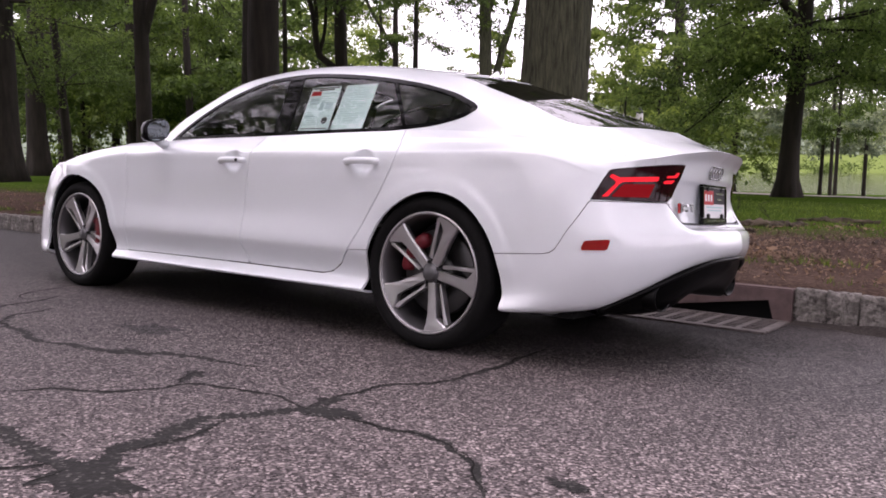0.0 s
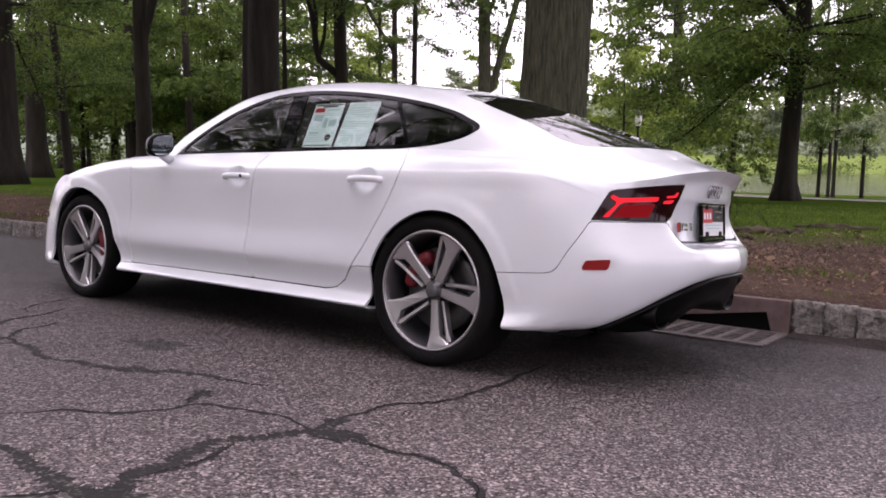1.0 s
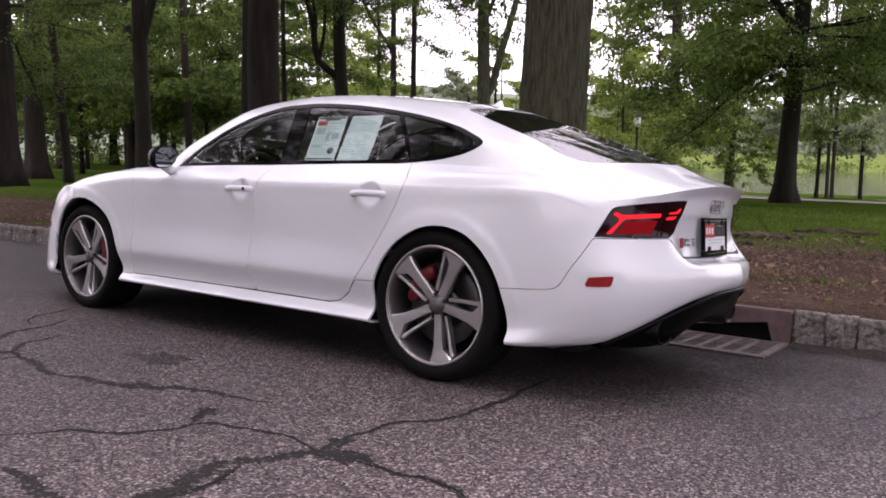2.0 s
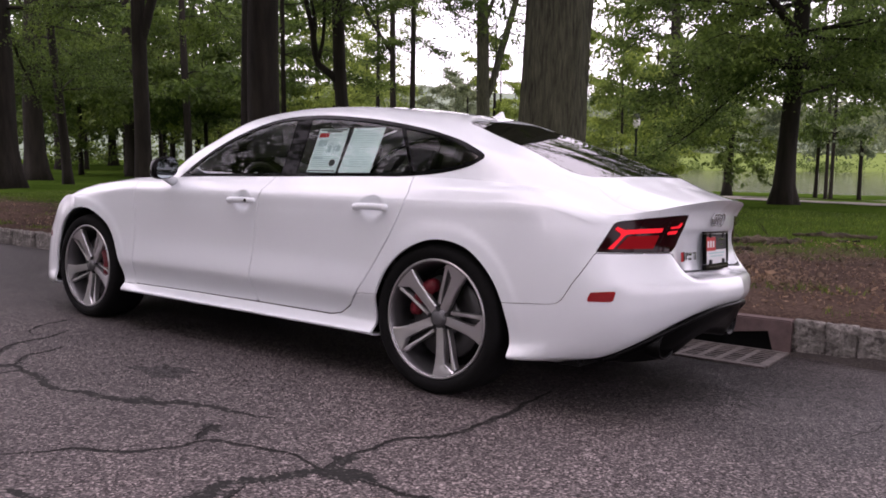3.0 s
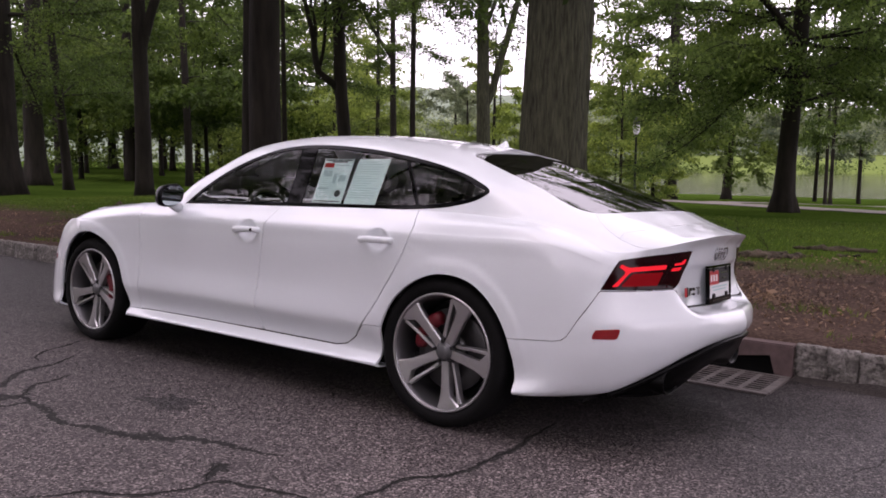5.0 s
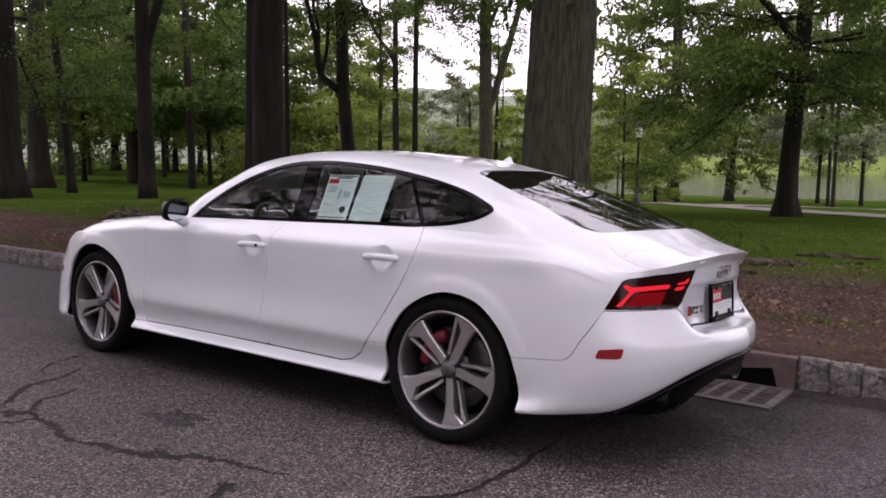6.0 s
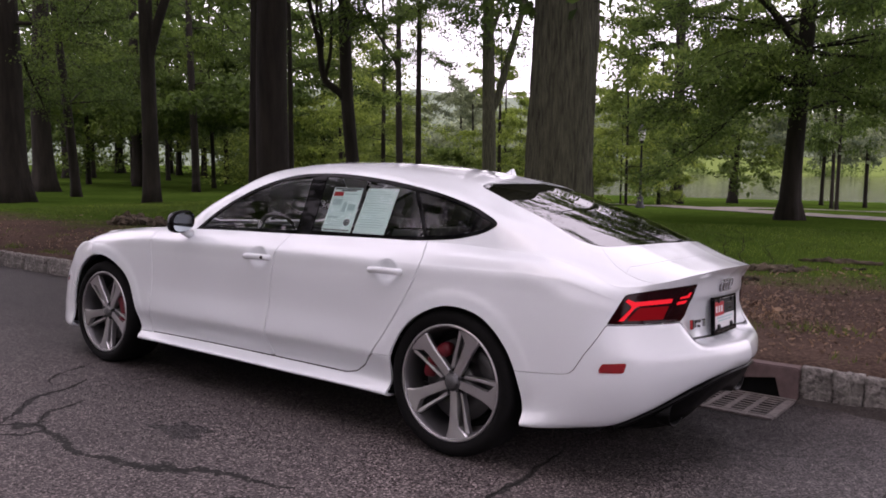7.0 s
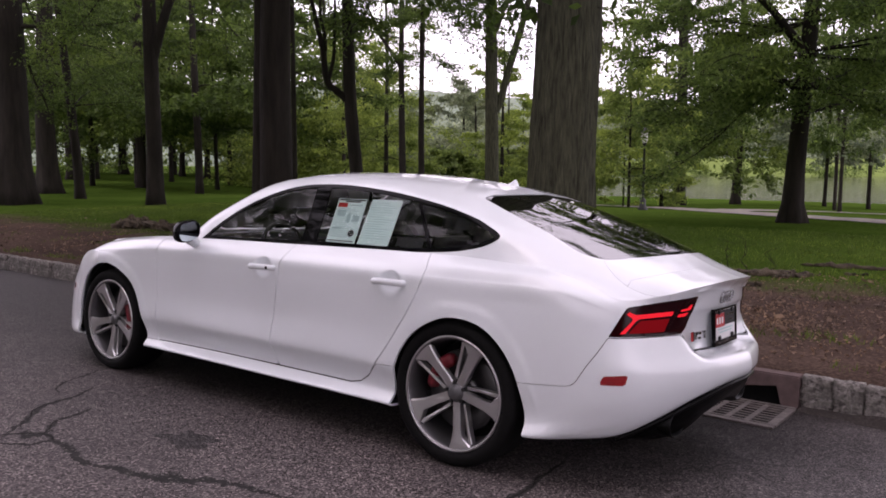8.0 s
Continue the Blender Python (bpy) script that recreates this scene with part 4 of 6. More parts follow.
one_tree(-12.7, 18.8, 0.52, "grey forked park tree against the sky", 26, 16, 8.4, 3.2, bark=BARK, limbs=12, flare=0.2, sides=24,
         stems=[[(0.02, 3.0, 0.12), (0.28, 3.6, 0.125), (0.52, 4.5, 0.12), (0.86, 5.65, 0.11), (1.23, 7.0, 0.10), (1.8, 9.4, 0.06)], [(0.0, 5.5, 0.08), (0.3, 6.3, 0.07), (0.6, 7.2, 0.06), (0.8, 8.6, 0.04)]] + GREY_SPRAYS)
one_tree(-15.6, 12.5, 0.17, "slender dark park tree on the lawn", 27, 14, 4.4, 2.6, limbs=14)
one_tree(-19.65, 22.4, 0.33, "slender dark park tree with thin limbs", 28, 14, 6.4, 2.6, limbs=10, flare=0.2,
         stems=[[(0.0, 5.6, 0.09), (-0.3, 6.1, 0.08), (-0.9, 7.0, 0.07), (-1.6, 8.6, 0.04)]])
one_tree(-16.5, 19.8, 0.26, "slender dark park tree with few leaves", 29, 14, 7.6, 2.2, limbs=7, flare=0.2)
one_tree(-22.8, 25.0, 0.25, "slender park tree in bright leaf", 30, 11, 2.6, 2.7, leafy=LEAF_BRIGHT, limbs=16)
SPOTS = [
    (SLIM, -30.7, 20.0, 100, 1.25, "slender dark park tree on the lawn"),
    (TALL_B, -40.3, 23.0, 10, 1.15, "tall dark park tree on the lawn"),
    (TALL_A, -56.6, 27.4, 40, 1.1, "tall dark park tree farther off"),
    (SLIM, -57.5, 29.9, 70, 1.1, "slender park tree farther off"),
    (SLIM, -46.4, 34.2, 170, 1.15, "slender park tree farther off"),
    (TALL_B, -58.2, 41.0, 240, 1.0, "tall park tree farther off"),
    (TALL_B, -63.7, 42.2, 300, 1.0, "tall park tree farther off"),
    (SLIM, -68.6, 44.6, 20, 1.4, "slender park tree farther off"),
    (TALL_A, -74.0, 42.2, 50, 1.2, "tall park tree farther off"),
    (SLIM, -40.0, 38.0, 220, 1.2, "slender park tree farther off"),
    (LEAFY, -36.0, 21.0, 30, 1.0, "leafy young park tree on the lawn"),
    (LEAFY, -44.0, 22.0, 130, 1.1, "leafy young park tree on the lawn"),
    (LEAFY, -48.0, 27.5, 230, 1.2, "leafy young park tree on the lawn"),
    (LEAFY, -38.5, 27.0, 330, 1.0, "leafy young park tree on the lawn"),
    (LEAFY, -33.5, 26.5, 80, 1.05, "leafy young park tree on the lawn"),
    (LEAFY, -52.0, 33.0, 190, 1.3, "leafy young park tree on the lawn"),
    (LEAFY, -62.0, 30.0, 290, 1.3, "leafy young park tree on the lawn"),
    (LEAFY, -45.0, 17.0, 10, 1.2, "leafy young park tree on the lawn"),
    (SLIM_BRIGHT, -28.0, 27.5, 90, 0.85, "slender tree in bright green leaf"),
    (SLIM_BRIGHT, -31.0, 31.0, 190, 0.95, "slender tree in bright green leaf"),
    (SLIM_BRIGHT, -35.0, 38.0, 300, 0.9, "slender tree in bright green leaf"),
    (SLIM_BRIGHT, -21.5, 35.5, 30, 0.48, "low bright green tree near the pond"),
    (SLIM_BRIGHT, -18.5, 36.5, 230, 0.80, "bright green tree near the pond"),
    (SLIM_BRIGHT, -16.7, 25.8, 100, 0.62, "low bright green tree on the lawn"),
    (SLIM_BRIGHT, -21.3, 33.6, 150, 0.62, "low bright green tree near the pond"),
    (SLIM_BRIGHT, -11.2, 30.5, 60, 0.60, "low bright green tree near the footpath"),
    (LEAFY, -14.6, 42.5, 160, 1.0, "leafy green tree near the pond"),
    (SHRUB, -27.0, 36.0, 0, 1.1, "low green shrub near the pond"),
    (SHRUB, -29.5, 39.0, 90, 1.2, "low green shrub near the pond"),
    (SHRUB, -25.5, 40.0, 200, 1.2, "low green shrub near the pond"),
    (TALL_B, -13.8, 39.8, 140, 1.25, "dark park tree near the pond"),
    (TALL_B, -14.95, 54.8, 220, 1.2, "dark park tree at the water's edge"),
    (SLIM, -4.7, 35.2, 300, 0.9, "slim dark waterside tree"),
    (SLIM, -5.9, 40.5, 10, 0.95, "slim dark waterside tree"),
    (WATERSIDE, -6.0, 52.0, 40, 1.0, "tall pale green tree by the water"),
    (WATERSIDE, -9.6, 57.5, 140, 1.1, "tall pale green tree by the water"),
    (HAZY, -38.5, 55.5, 0, 1.05, "hazy pale green rounded tree by the pond"),
    (HAZY, -42.0, 58.5, 70, 1.15, "hazy pale green rounded tree by the pond"),
    (HAZY, -45.5, 56.0, 130, 0.95, "hazy pale green rounded tree by the pond"),
    (WATERSIDE, -0.6, 28.0, 60, 0.55, "pale green young tree near the water"),
    (SAPLING, -11.2, 26.4, 0, 0.75, "young green sapling by the footpath"),
    (SAPLING, -10.65, 25.6, 200, 1.15, "young green sapling by the footpath"),
]
for kind, x, y, turn, scale, label in SPOTS:
    t = plant(kind, x, y, turn, scale, label)
    if label == "slim dark waterside tree":
        t.scale = (scale * 0.6, scale * 0.6, scale)
# unseen tall trees across the road, mirrored in the side windows
for x, y, turn, scale in ((-4, -14, 0, 1.0), (-12, -13, 70, 1.3), (-20, -14, 130, 1.3), (-28, -13, 200, 1.1), (-15, -23, 20, 1.2), (-28, -23, 260, 1.2), (4.5, -14.5, 150, 1.0), (-4, -23, 220, 1.2),
                          # unseen trees added to shade the car's tail and the gutter
                          (13, -18, 40, 1.0), (24, 8, 10, 1.1), (8.5, 7.5, 250, 0.9), (14, 12, 300, 1.0), (10.5, -13, 80, 0.9), (18, 1.9, 20, 1.0), (12.5, 5.5, 190, 1.1), (12.5, -7.5, 110, 1.1)):
    t = plant(CANOPY_FINE if -21 < x < -11 and y < 0 else CANOPY, x, y, turn, scale, "tall spreading leafy tree out of view, added for shade and reflections")
    if y < 1.6:
        t.location.z = road_z(-9.5) + 0.12


def build_woods():
    """Far woods, as masses of leaves."""
    r = np.random.RandomState(5)

    def belt(name, n, place, per, spread, leaf, material, label, sub=5, flat=0.7, clump=-0.05):
        C = []
        while len(C) < n:
            p = place(r)
            if noise.noise((p[0] * 0.16, p[1] * 0.16, p[2] * 0.22)) > clump:
                C.append(p)
        L, k = leaves(C, per, spread, leaf, 77 + n, flat, sub, leaf * 2.2)
        ob = new(name, leaf_mesh(name, L, k, material))
        tagged(ob, label, "woods", kind="stuff")

    def ring(a0, a1, d0, d1, z0, z1, bias=1.0):
        def place(r):
            a, d = radians(r.uniform(a0, a1)), r.uniform(d0, d1)
            x, y = 2 + d * math.cos(a), -4 + d * math.sin(a)
            top = 0.72 + 0.9 * noise.noise((math.degrees(a) * 0.55, d * 0.05, z1)) + 0.5 * noise.noise((math.degrees(a) * 1.9, 3, z1))
            return (x, y, ground_z(x, y) + z0 + r.uniform(0, 1) ** bias * (z1 - z0) * max(0.2, top))
        return place

    def shore(r):
        x = r.uniform(-260, 160)
        return (x, r.uniform(345, 420), 5 + r.uniform(0, 1) * (27 + 14 * noise.noise((x * 0.02, 0, 0)) + 9 * noise.noise((x * 0.09, 5, 0))))

    def bank(r):
        x = r.uniform(-220, 140)
        return (x, 276 + r.uniform(-4, 4), -1 + r.uniform(0, 1) * (3.0 + 3 * noise.noise((x * 0.05, 3, 0))))

    belt("woods", 900, ring(136, 178, 78, 100, 2.6, 24, 1.0), 8, 1.6, 0.27, LEAF, "dense dark green woods beyond the lawn", 9, 0.35)
    belt("bushes", 190, ring(134, 178, 96, 104, 0.0, 3.4), 9, 1.0, 0.22, LEAF_MID, "green undergrowth at the edge of the woods", 8)
    belt("woods", 420, ring(129.5, 141, 56, 62, 0.2, 10.0, 1.2), 9, 1.2, 0.13, LEAF_BRIGHT, "green undergrowth and trees beyond the lawn", 9, 0.3)
    belt("woods", 220, ring(131, 143, 72, 84, 0.2, 15.0, 1.1), 9, 1.4, 0.19, LEAF_MID, "darker green trees beyond the lawn", 9, 0.3)
    belt("bushes", 150, ring(120, 129, 56, 68, 0.0, 2.2, 1.2), 9, 0.8, 0.16, LEAF_MID, "low green bushes by the pond", 8)
    belt("woods", 420, ring(119.5, 130, 105, 150, 0.0, 10.5, 0.9), 9, 1.7, 0.34, LEAF_HAZE_TINT, "hazy green trees beyond the pond", 8)
    belt("woods", 1700, shore, 5, 2.6, 1.2, LEAF_HAZE_TINT, "hazy green woods on the far shore", 5)
    belt("bushes", 500, bank, 12, 1.3, 0.34, LEAF, "low bushes along the far bank", 4)
    # the wooded ridge far behind
    V, F = [], []
    n = 420
    for i in range(n):
        a = radians(60 + 125 * i / (n - 1))
        h = 57 + 12 * math.sin(i * 0.028 + 1) + 5 * noise.noise((i * 0.064, 0, 0)) + 3.5 * abs(noise.noise((i * 0.31, 2, 0))) + 2.0 * noise.noise((i * 0.9, 5, 0))
        for d, z in ((560, -3), (640, h * 0.6), (720, h), (900, 0)):
            V.append((d * math.cos(a), d * math.sin(a), z + 1.5 * noise.noise((i * 0.36, d, 0))))
    F = [(4 * i + k, 4 * i + 4 + k, 4 * i + 5 + k, 4 * i + 1 + k) for i in range(n - 1) for k in range(3)]
    # the ridge's colour is paled to carry the haze of distance
    hill = speckled("haze_tinted_hill", (0.10, 0.135, 0.095), (0.19, 0.235, 0.165), 0.09, 0.95, 0.0, 0.1)
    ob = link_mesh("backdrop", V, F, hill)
    tagged(ob, "hazy wooded ridge on the horizon", "hill", kind="structure")
    # unseen woods behind the camera, added to even out the paint's reflections

    def behind(r):
        a = radians(r.uniform(185, 355))
        d = r.uniform(28, 42)
        return (1 + d * math.cos(a), min(-14, -4 + d * math.sin(a)), 0.3 + r.uniform(0, 1) * 6)
    belt("woods", 900, behind, 6, 1.5, 0.45, LEAF, "dense woods out of view across the road, added for reflections", 5, 0.7, -1.0)


build_woods()


# ---- small things on the ground ----
def build_litter():
    r = np.random.RandomState(12)
    C = []
    for k in range(6500):
        x = r.uniform(-16, 6)
        y = 1.75 + abs(r.normal(0, 1.6)) + r.uniform(0, 1.2)
        if y < 7 and noise.noise((x * 1.1, y * 1.1, 3)) > r.normal(0, 0.3):
            C.append((x, y, ground_z(x, y) + 0.012))
    for cx, cy, wide, many in ((0.45, 2.85, 0.16, 130), (0.66, 3.02, 0.18, 160), (0.30, 3.5, 0.22, 90), (1.05, 3.4, 0.25, 90), (0.9, 2.4, 0.2, 70)):
        for k in range(many):
            x, y = r.normal(cx, wide), r.normal(cy, wide * 0.8)
            C.append((x, y, ground_z(x, y) + 0.02))
    for k in range(700):
        x, y = r.normal(0.3, 0.8), r.normal(4.2, 0.7)
        C.append((x, y, ground_z(x, y) + 0.015))
    for k in range(2300):
        x, y = r.uniform(-1.5, 5.5), 1.95 + r.uniform(0, 1) ** 1.3 * 4.2
        C.append((x, y, ground_z(x, y) + 0.016))
    L, n = leaves(C, 2, 0.05, 0.017, 4, 0.2)
    big = [C[k] for k in range(0, len(C), 24)]
    L2, n2 = leaves(big, 1, 0.02, 0.045, 6, 0.2)
    ob = new("fallen_leaves", leaf_mesh("fallen_leaves", np.vstack([L, L2]), n + n2, DRY_LEAF))
    tagged(ob, "dry brown leaves scattered over the bare soil", "leaves", kind="stuff")
    # grass blades
    n = 66000
    x = r.uniform(-20, 7, n)
    y = 4.4 + r.uniform(0, 1, n) ** 1.4 * 9
    keep = np.array([noise.noise((a * 0.9, b * 0.9, 5)) + 0.45 * (b - 5.6) > 0.12 * r.normal() for a, b in zip(x, y)])
    x, y = x[keep], y[keep]
    tx, ty = r.uniform(-14, 6, 60000), r.uniform(1.78, 6.5, 60000)
    tuft = np.array([noise.noise((a * 1.7, b * 1.7, 9)) + 0.06 * b + (0.25 if b < 2.0 else 0.0) > 0.60 + 0.10 * r.normal() for a, b in zip(tx, ty)])
    x, y = np.concatenate([x, tx[tuft]]), np.concatenate([y, ty[tuft]])
    n = len(x)
    z = np.array([ground_z(a, b) for a, b in zip(x, y)])
    g = r.uniform(0, 2 * math.pi, n)
    h = r.uniform(0.02, 0.06, n)
    P = np.stack([x, y, z - 0.005], 1)
    w = np.stack([np.cos(g), np.sin(g), 0 * g], 1) * 0.006
    tip = P + np.stack([r.normal(0, 0.02, n), r.normal(0, 0.02, n), h], 1)
    V = np.stack([P - w, P + w, tip + w * 0.1, tip - w * 0.1], 1).reshape(-1, 3)
    ob = new("grass", leaf_mesh("grass", V, n, LEAF_GRASS))
    tagged(ob, "short green grass blades along the edge of the lawn", "grass", kind="stuff")


def rotten_log(name, a, b, radius, seed, label, sides=14):
    r = np.random.RandomState(seed)
    a, b = np.array(a, float), np.array(b, float)
    pts, rad = [], []
    for k in range(15):
        s = k / 14
        p = a + (b - a) * s + np.array([0, r.normal(0, 0.012), r.normal(0, 0.008)])
        pts.append((p[0], p[1], ground_z(p[0], p[1]) + radius * 0.7 + p[2]))
        rad.append(radius * r.uniform(0.65, 1.15) * (0.5 if k in (0, 14) else 1))
    V, F = tube(pts, rad, sides)
    V = [np.array(v) + np.array(noise.noise_vector(Vector(v) * 12 + Vector((seed, 0, 0)))) * radius * 0.8 for v in V]
    ob = link_mesh(name, V, F, ROTTEN, smooth=False)
    tagged(ob, label, "log")


def build_twig(x, y, height, seed):
    r = np.random.RandomState(seed)
    p = np.array([x, y, ground_z(x, y) - 0.02])
    pts = [p.copy()]
    for k in range(9):
        p = p + np.array([r.normal(0, 0.022), r.normal(0, 0.022), height / 9])
        pts.append(p.copy())
    pieces = [tube(pts, [0.006 - 0.0005 * k for k in range(10)], 6)]
    for k in (4, 6):
        q = np.array(pts[k])
        pieces.append(tube([q, q + np.array([r.normal(0, 0.08), r.normal(0, 0.05), 0.10]), q + np.array([r.normal(0, 0.1), r.normal(0, 0.06), 0.17])], [0.004, 0.003, 0.002], 5))
    V, F = joined(pieces)
    ob = link_mesh("twig", V, F, BARK_DARK)
    tagged(ob, "thin bare twig sticking up from the grass", "twig", "bare twigs")


def build_lamp_post(x, y):
    z = ground_z(x, y)
    post = empty("lamp_post", pose(x, y, z))
    tagged(post, "dark iron park lamp post with a pale lantern", "lamp post")
    def turned(name, prof, material):
        V, F = lathe(prof, 16)
        V = [(v[0], v[2], v[1]) for v in V]
        link_mesh(name, V, F, material, post)
    turned("base", [(0.0, -0.05), (0.17, -0.05), (0.17, 0.05), (0.12, 0.12), (0.10, 0.35), (0.06, 0.42)], LAMP_IRON)
    turned("pole", [(0.045, 0.42), (0.036, 2.25), (0.07, 2.28), (0.07, 2.34)], LAMP_IRON)
    turned("lantern", [(0.07, 2.34), (0.11, 2.45), (0.125, 2.60), (0.10, 2.70)], LAMP_GLASS)
    turned("cap", [(0.135, 2.68), (0.11, 2.76), (0.05, 2.84), (0.015, 2.92), (0.0, 2.95)], LAMP_IRON)


build_litter()
rotten_log("log", (-0.25, 7.30, 0), (0.72, 7.36, 0), 0.036, 1, "rotting grey log lying on the grass")
rotten_log("log", (0.40, 6.50, 0), (0.66, 6.54, 0), 0.024, 41, "short dark rotten branch lying on the grass")
for k, (x0, y0, x1, y1, rr) in enumerate(((-0.72, 5.72, -0.22, 5.92, 0.040), (-0.40, 5.78, 0.12, 6.10, 0.034), (-0.85, 5.86, -0.45, 6.00, 0.032), (-0.20, 5.70, 0.14, 5.98, 0.028), (-0.62, 5.98, -0.06, 6.20, 0.026), (-0.05, 5.98, 0.22, 6.16, 0.02), (-0.38, 4.92, -0.14, 5.02, 0.026))):
    rotten_log("bark_piece", (x0, y0, 0), (x1, y1, 0), rr, 10 + k, "crumbling reddish piece of rotten bark on the ground")
for k, (x0, y0, x1, y1, rr) in enumerate(((-12.8, 5.0, -12.1, 5.2, 0.10), (-12.5, 5.3, -11.6, 5.5, 0.10), (-12.2, 5.6, -11.2, 5.9, 0.07), (-12.9, 5.4, -12.4, 5.5, 0.12), (-11.8, 5.2, -11.2, 5.4, 0.09))):
    rotten_log("log", (x0, y0, 0), (x1, y1, 0), rr, 30 + k, "dark weathered log in a low heap on the soil")
build_twig(-0.90, 6.2, 0.40, 3)
build_twig(-0.66, 6.27, 0.44, 8)
build_twig(-0.44, 6.5, 0.22, 5)
build_lamp_post(-8.74, 22.46)


# ---- the car: x runs to its rear, the near side has negative y ----
def side_column(x, w, edge, fold=1.0, flat=0.0, bulge=0.0):
    """Nine points up the flank at x; w is the half width at mid height, edge the (half width, z) of the top edge."""
    ew, ez = edge
    return [(x, w - 0.13, 0.212), (x, w + 0.016, 0.236), (x, w - 0.010 - 0.032 * fold, 0.288), (x, w + 0.007 * fold, 0.412), (x, w + 0.001 + 0.009 * fold, 0.424), (x, w + 0.004 - 0.009 * fold + 0.006 * bulge, 0.58),
            (x, w + 0.004 - 0.018 * bulge, 0.80), (x, w + 0.001 - 0.028 * bulge, min(0.880, ez - 0.07)), (x, w - 0.005 - 0.028 * bulge, min(0.890, ez - 0.060)), (x, w - 0.048 - flat, min(0.934, ez - 0.021)), (x, ew, ez)]


def finer(col):
    """A column of nine points with two more, beside the lower and the shoulder crease."""
    c = np.array(col, float)
    pick = [c[0], c[1], c[2], c[3] * 0.93 + c[2] * 0.07, c[3] * 0.93 + c[4] * 0.07, c[4], c[5], c[6] * 0.82 + c[5] * 0.18, c[6], c[7], c[8]]
    return [tuple(p) for p in pick]


COLUMNS = [
    [(1.00, 0, 0.455), (1.085, 0, 0.476), (1.108, 0, 0.51), (1.090, 0, 0.588), (0.972, 0, 0.607), (0.958, 0, 0.775), (0.970, 0, 0.800), (0.984, 0, 0.880), (1.034, 0, 0.934)],
    [(0.97, 0.22, 0.445), (1.052, 0.23, 0.464), (1.074, 0.23, 0.503), (1.058, 0.23, 0.585), (0.957, 0.22, 0.607), (0.945, 0.22, 0.775), (0.959, 0.22, 0.800), (0.971, 0.22, 0.878), (1.018, 0.22, 0.928)],
    [(0.945, 0.32, 0.422), (1.022, 0.34, 0.446), (1.043, 0.35, 0.492), (1.037, 0.353, 0.580), (0.943, 0.325, 0.611), (0.934, 0.325, 0.775), (0.945, 0.325, 0.800), (0.955, 0.325, 0.872), (0.994, 0.325, 0.917)],
    [(0.90, 0.40, 0.390), (0.982, 0.43, 0.418), (1.005, 0.45, 0.48), (0.999, 0.459, 0.572), (0.924, 0.442, 0.690), (0.922, 0.442, 0.765), (0.926, 0.442, 0.80), (0.934, 0.440, 0.858), (0.955, 0.440, 0.902)],
    [(0.78, 0.53, 0.300), (0.868, 0.585, 0.332), (0.902, 0.634, 0.45), (0.900, 0.643, 0.563), (0.872, 0.575, 0.692), (0.868, 0.572, 0.765), (0.868, 0.570, 0.80), (0.872, 0.567, 0.843), (0.885, 0.562, 0.876)],
    [(0.64, 0.60, 0.240), (0.742, 0.69, 0.262), (0.780, 0.762, 0.41), (0.785, 0.775, 0.553), (0.762, 0.750, 0.69), (0.760, 0.742, 0.76), (0.759, 0.736, 0.80), (0.757, 0.729, 0.830), (0.752, 0.716, 0.853)],
    [(0.55, 0.72, 0.212), (0.578, 0.80, 0.244), (0.592, 0.828, 0.345), (0.598, 0.842, 0.50), (0.598, 0.845, 0.68), (0.598, 0.838, 0.79), (0.598, 0.826, 0.858), (0.598, 0.797, 0.886), (0.598, 0.745, 0.910)],
    side_column(0.424, 0.872, (0.762, 0.955), 0, bulge=0.35),
    side_column(0.188, 0.893, (0.783, 0.975), 0, bulge=0.55),
    side_column(-0.008, 0.902, (0.790, 0.984), 0, bulge=0.55),
    side_column(-0.204, 0.898, (0.794, 0.986), 0.1, bulge=0.42),
    side_column(-0.45, 0.890, (0.797, 0.985), 0.7, bulge=0.15),
    side_column(-1.186, 0.890, (0.804, 0.972)),
    side_column(-1.972, 0.892, (0.812, 0.957)),
    side_column(-2.316, 0.895, (0.808, 0.940), 0.7),
    side_column(-2.563, 0.900, (0.790, 0.922), 0.1),
    side_column(-2.883, 0.906, (0.765, 0.892), 0, flat=0.02, bulge=0.5),
    side_column(-3.163, 0.892, (0.725, 0.850), 0, flat=0.03),
    [(-3.30, 0.72, 0.17), (-3.42, 0.862, 0.20), (-3.43, 0.862, 0.29), (-3.43, 0.856, 0.45), (-3.44, 0.842, 0.57), (-3.44, 0.82, 0.645), (-3.44, 0.79, 0.685), (-3.43, 0.742, 0.717), (-3.42, 0.66, 0.742)],
    [(-3.5, 0.55, 0.16), (-3.66, 0.72, 0.19), (-3.67, 0.72, 0.29), (-3.67, 0.71, 0.45), (-3.66, 0.69, 0.57), (-3.65, 0.665, 0.64), (-3.64, 0.635, 0.68), (-3.62, 0.59, 0.71), (-3.60, 0.53, 0.735)],
    [(-3.6, 0.3, 0.16), (-3.80, 0.40, 0.19), (-3.81, 0.40, 0.29), (-3.81, 0.39, 0.45), (-3.80, 0.38, 0.56), (-3.79, 0.37, 0.62), (-3.77, 0.35, 0.66), (-3.75, 0.33, 0.69), (-3.72, 0.30, 0.715)],
    [(-3.6, 0, 0.16), (-3.85, 0, 0.19), (-3.86, 0, 0.29), (-3.86, 0, 0.45), (-3.85, 0, 0.56), (-3.84, 0, 0.62), (-3.82, 0, 0.66), (-3.80, 0, 0.69), (-3.77, 0, 0.715)],
]

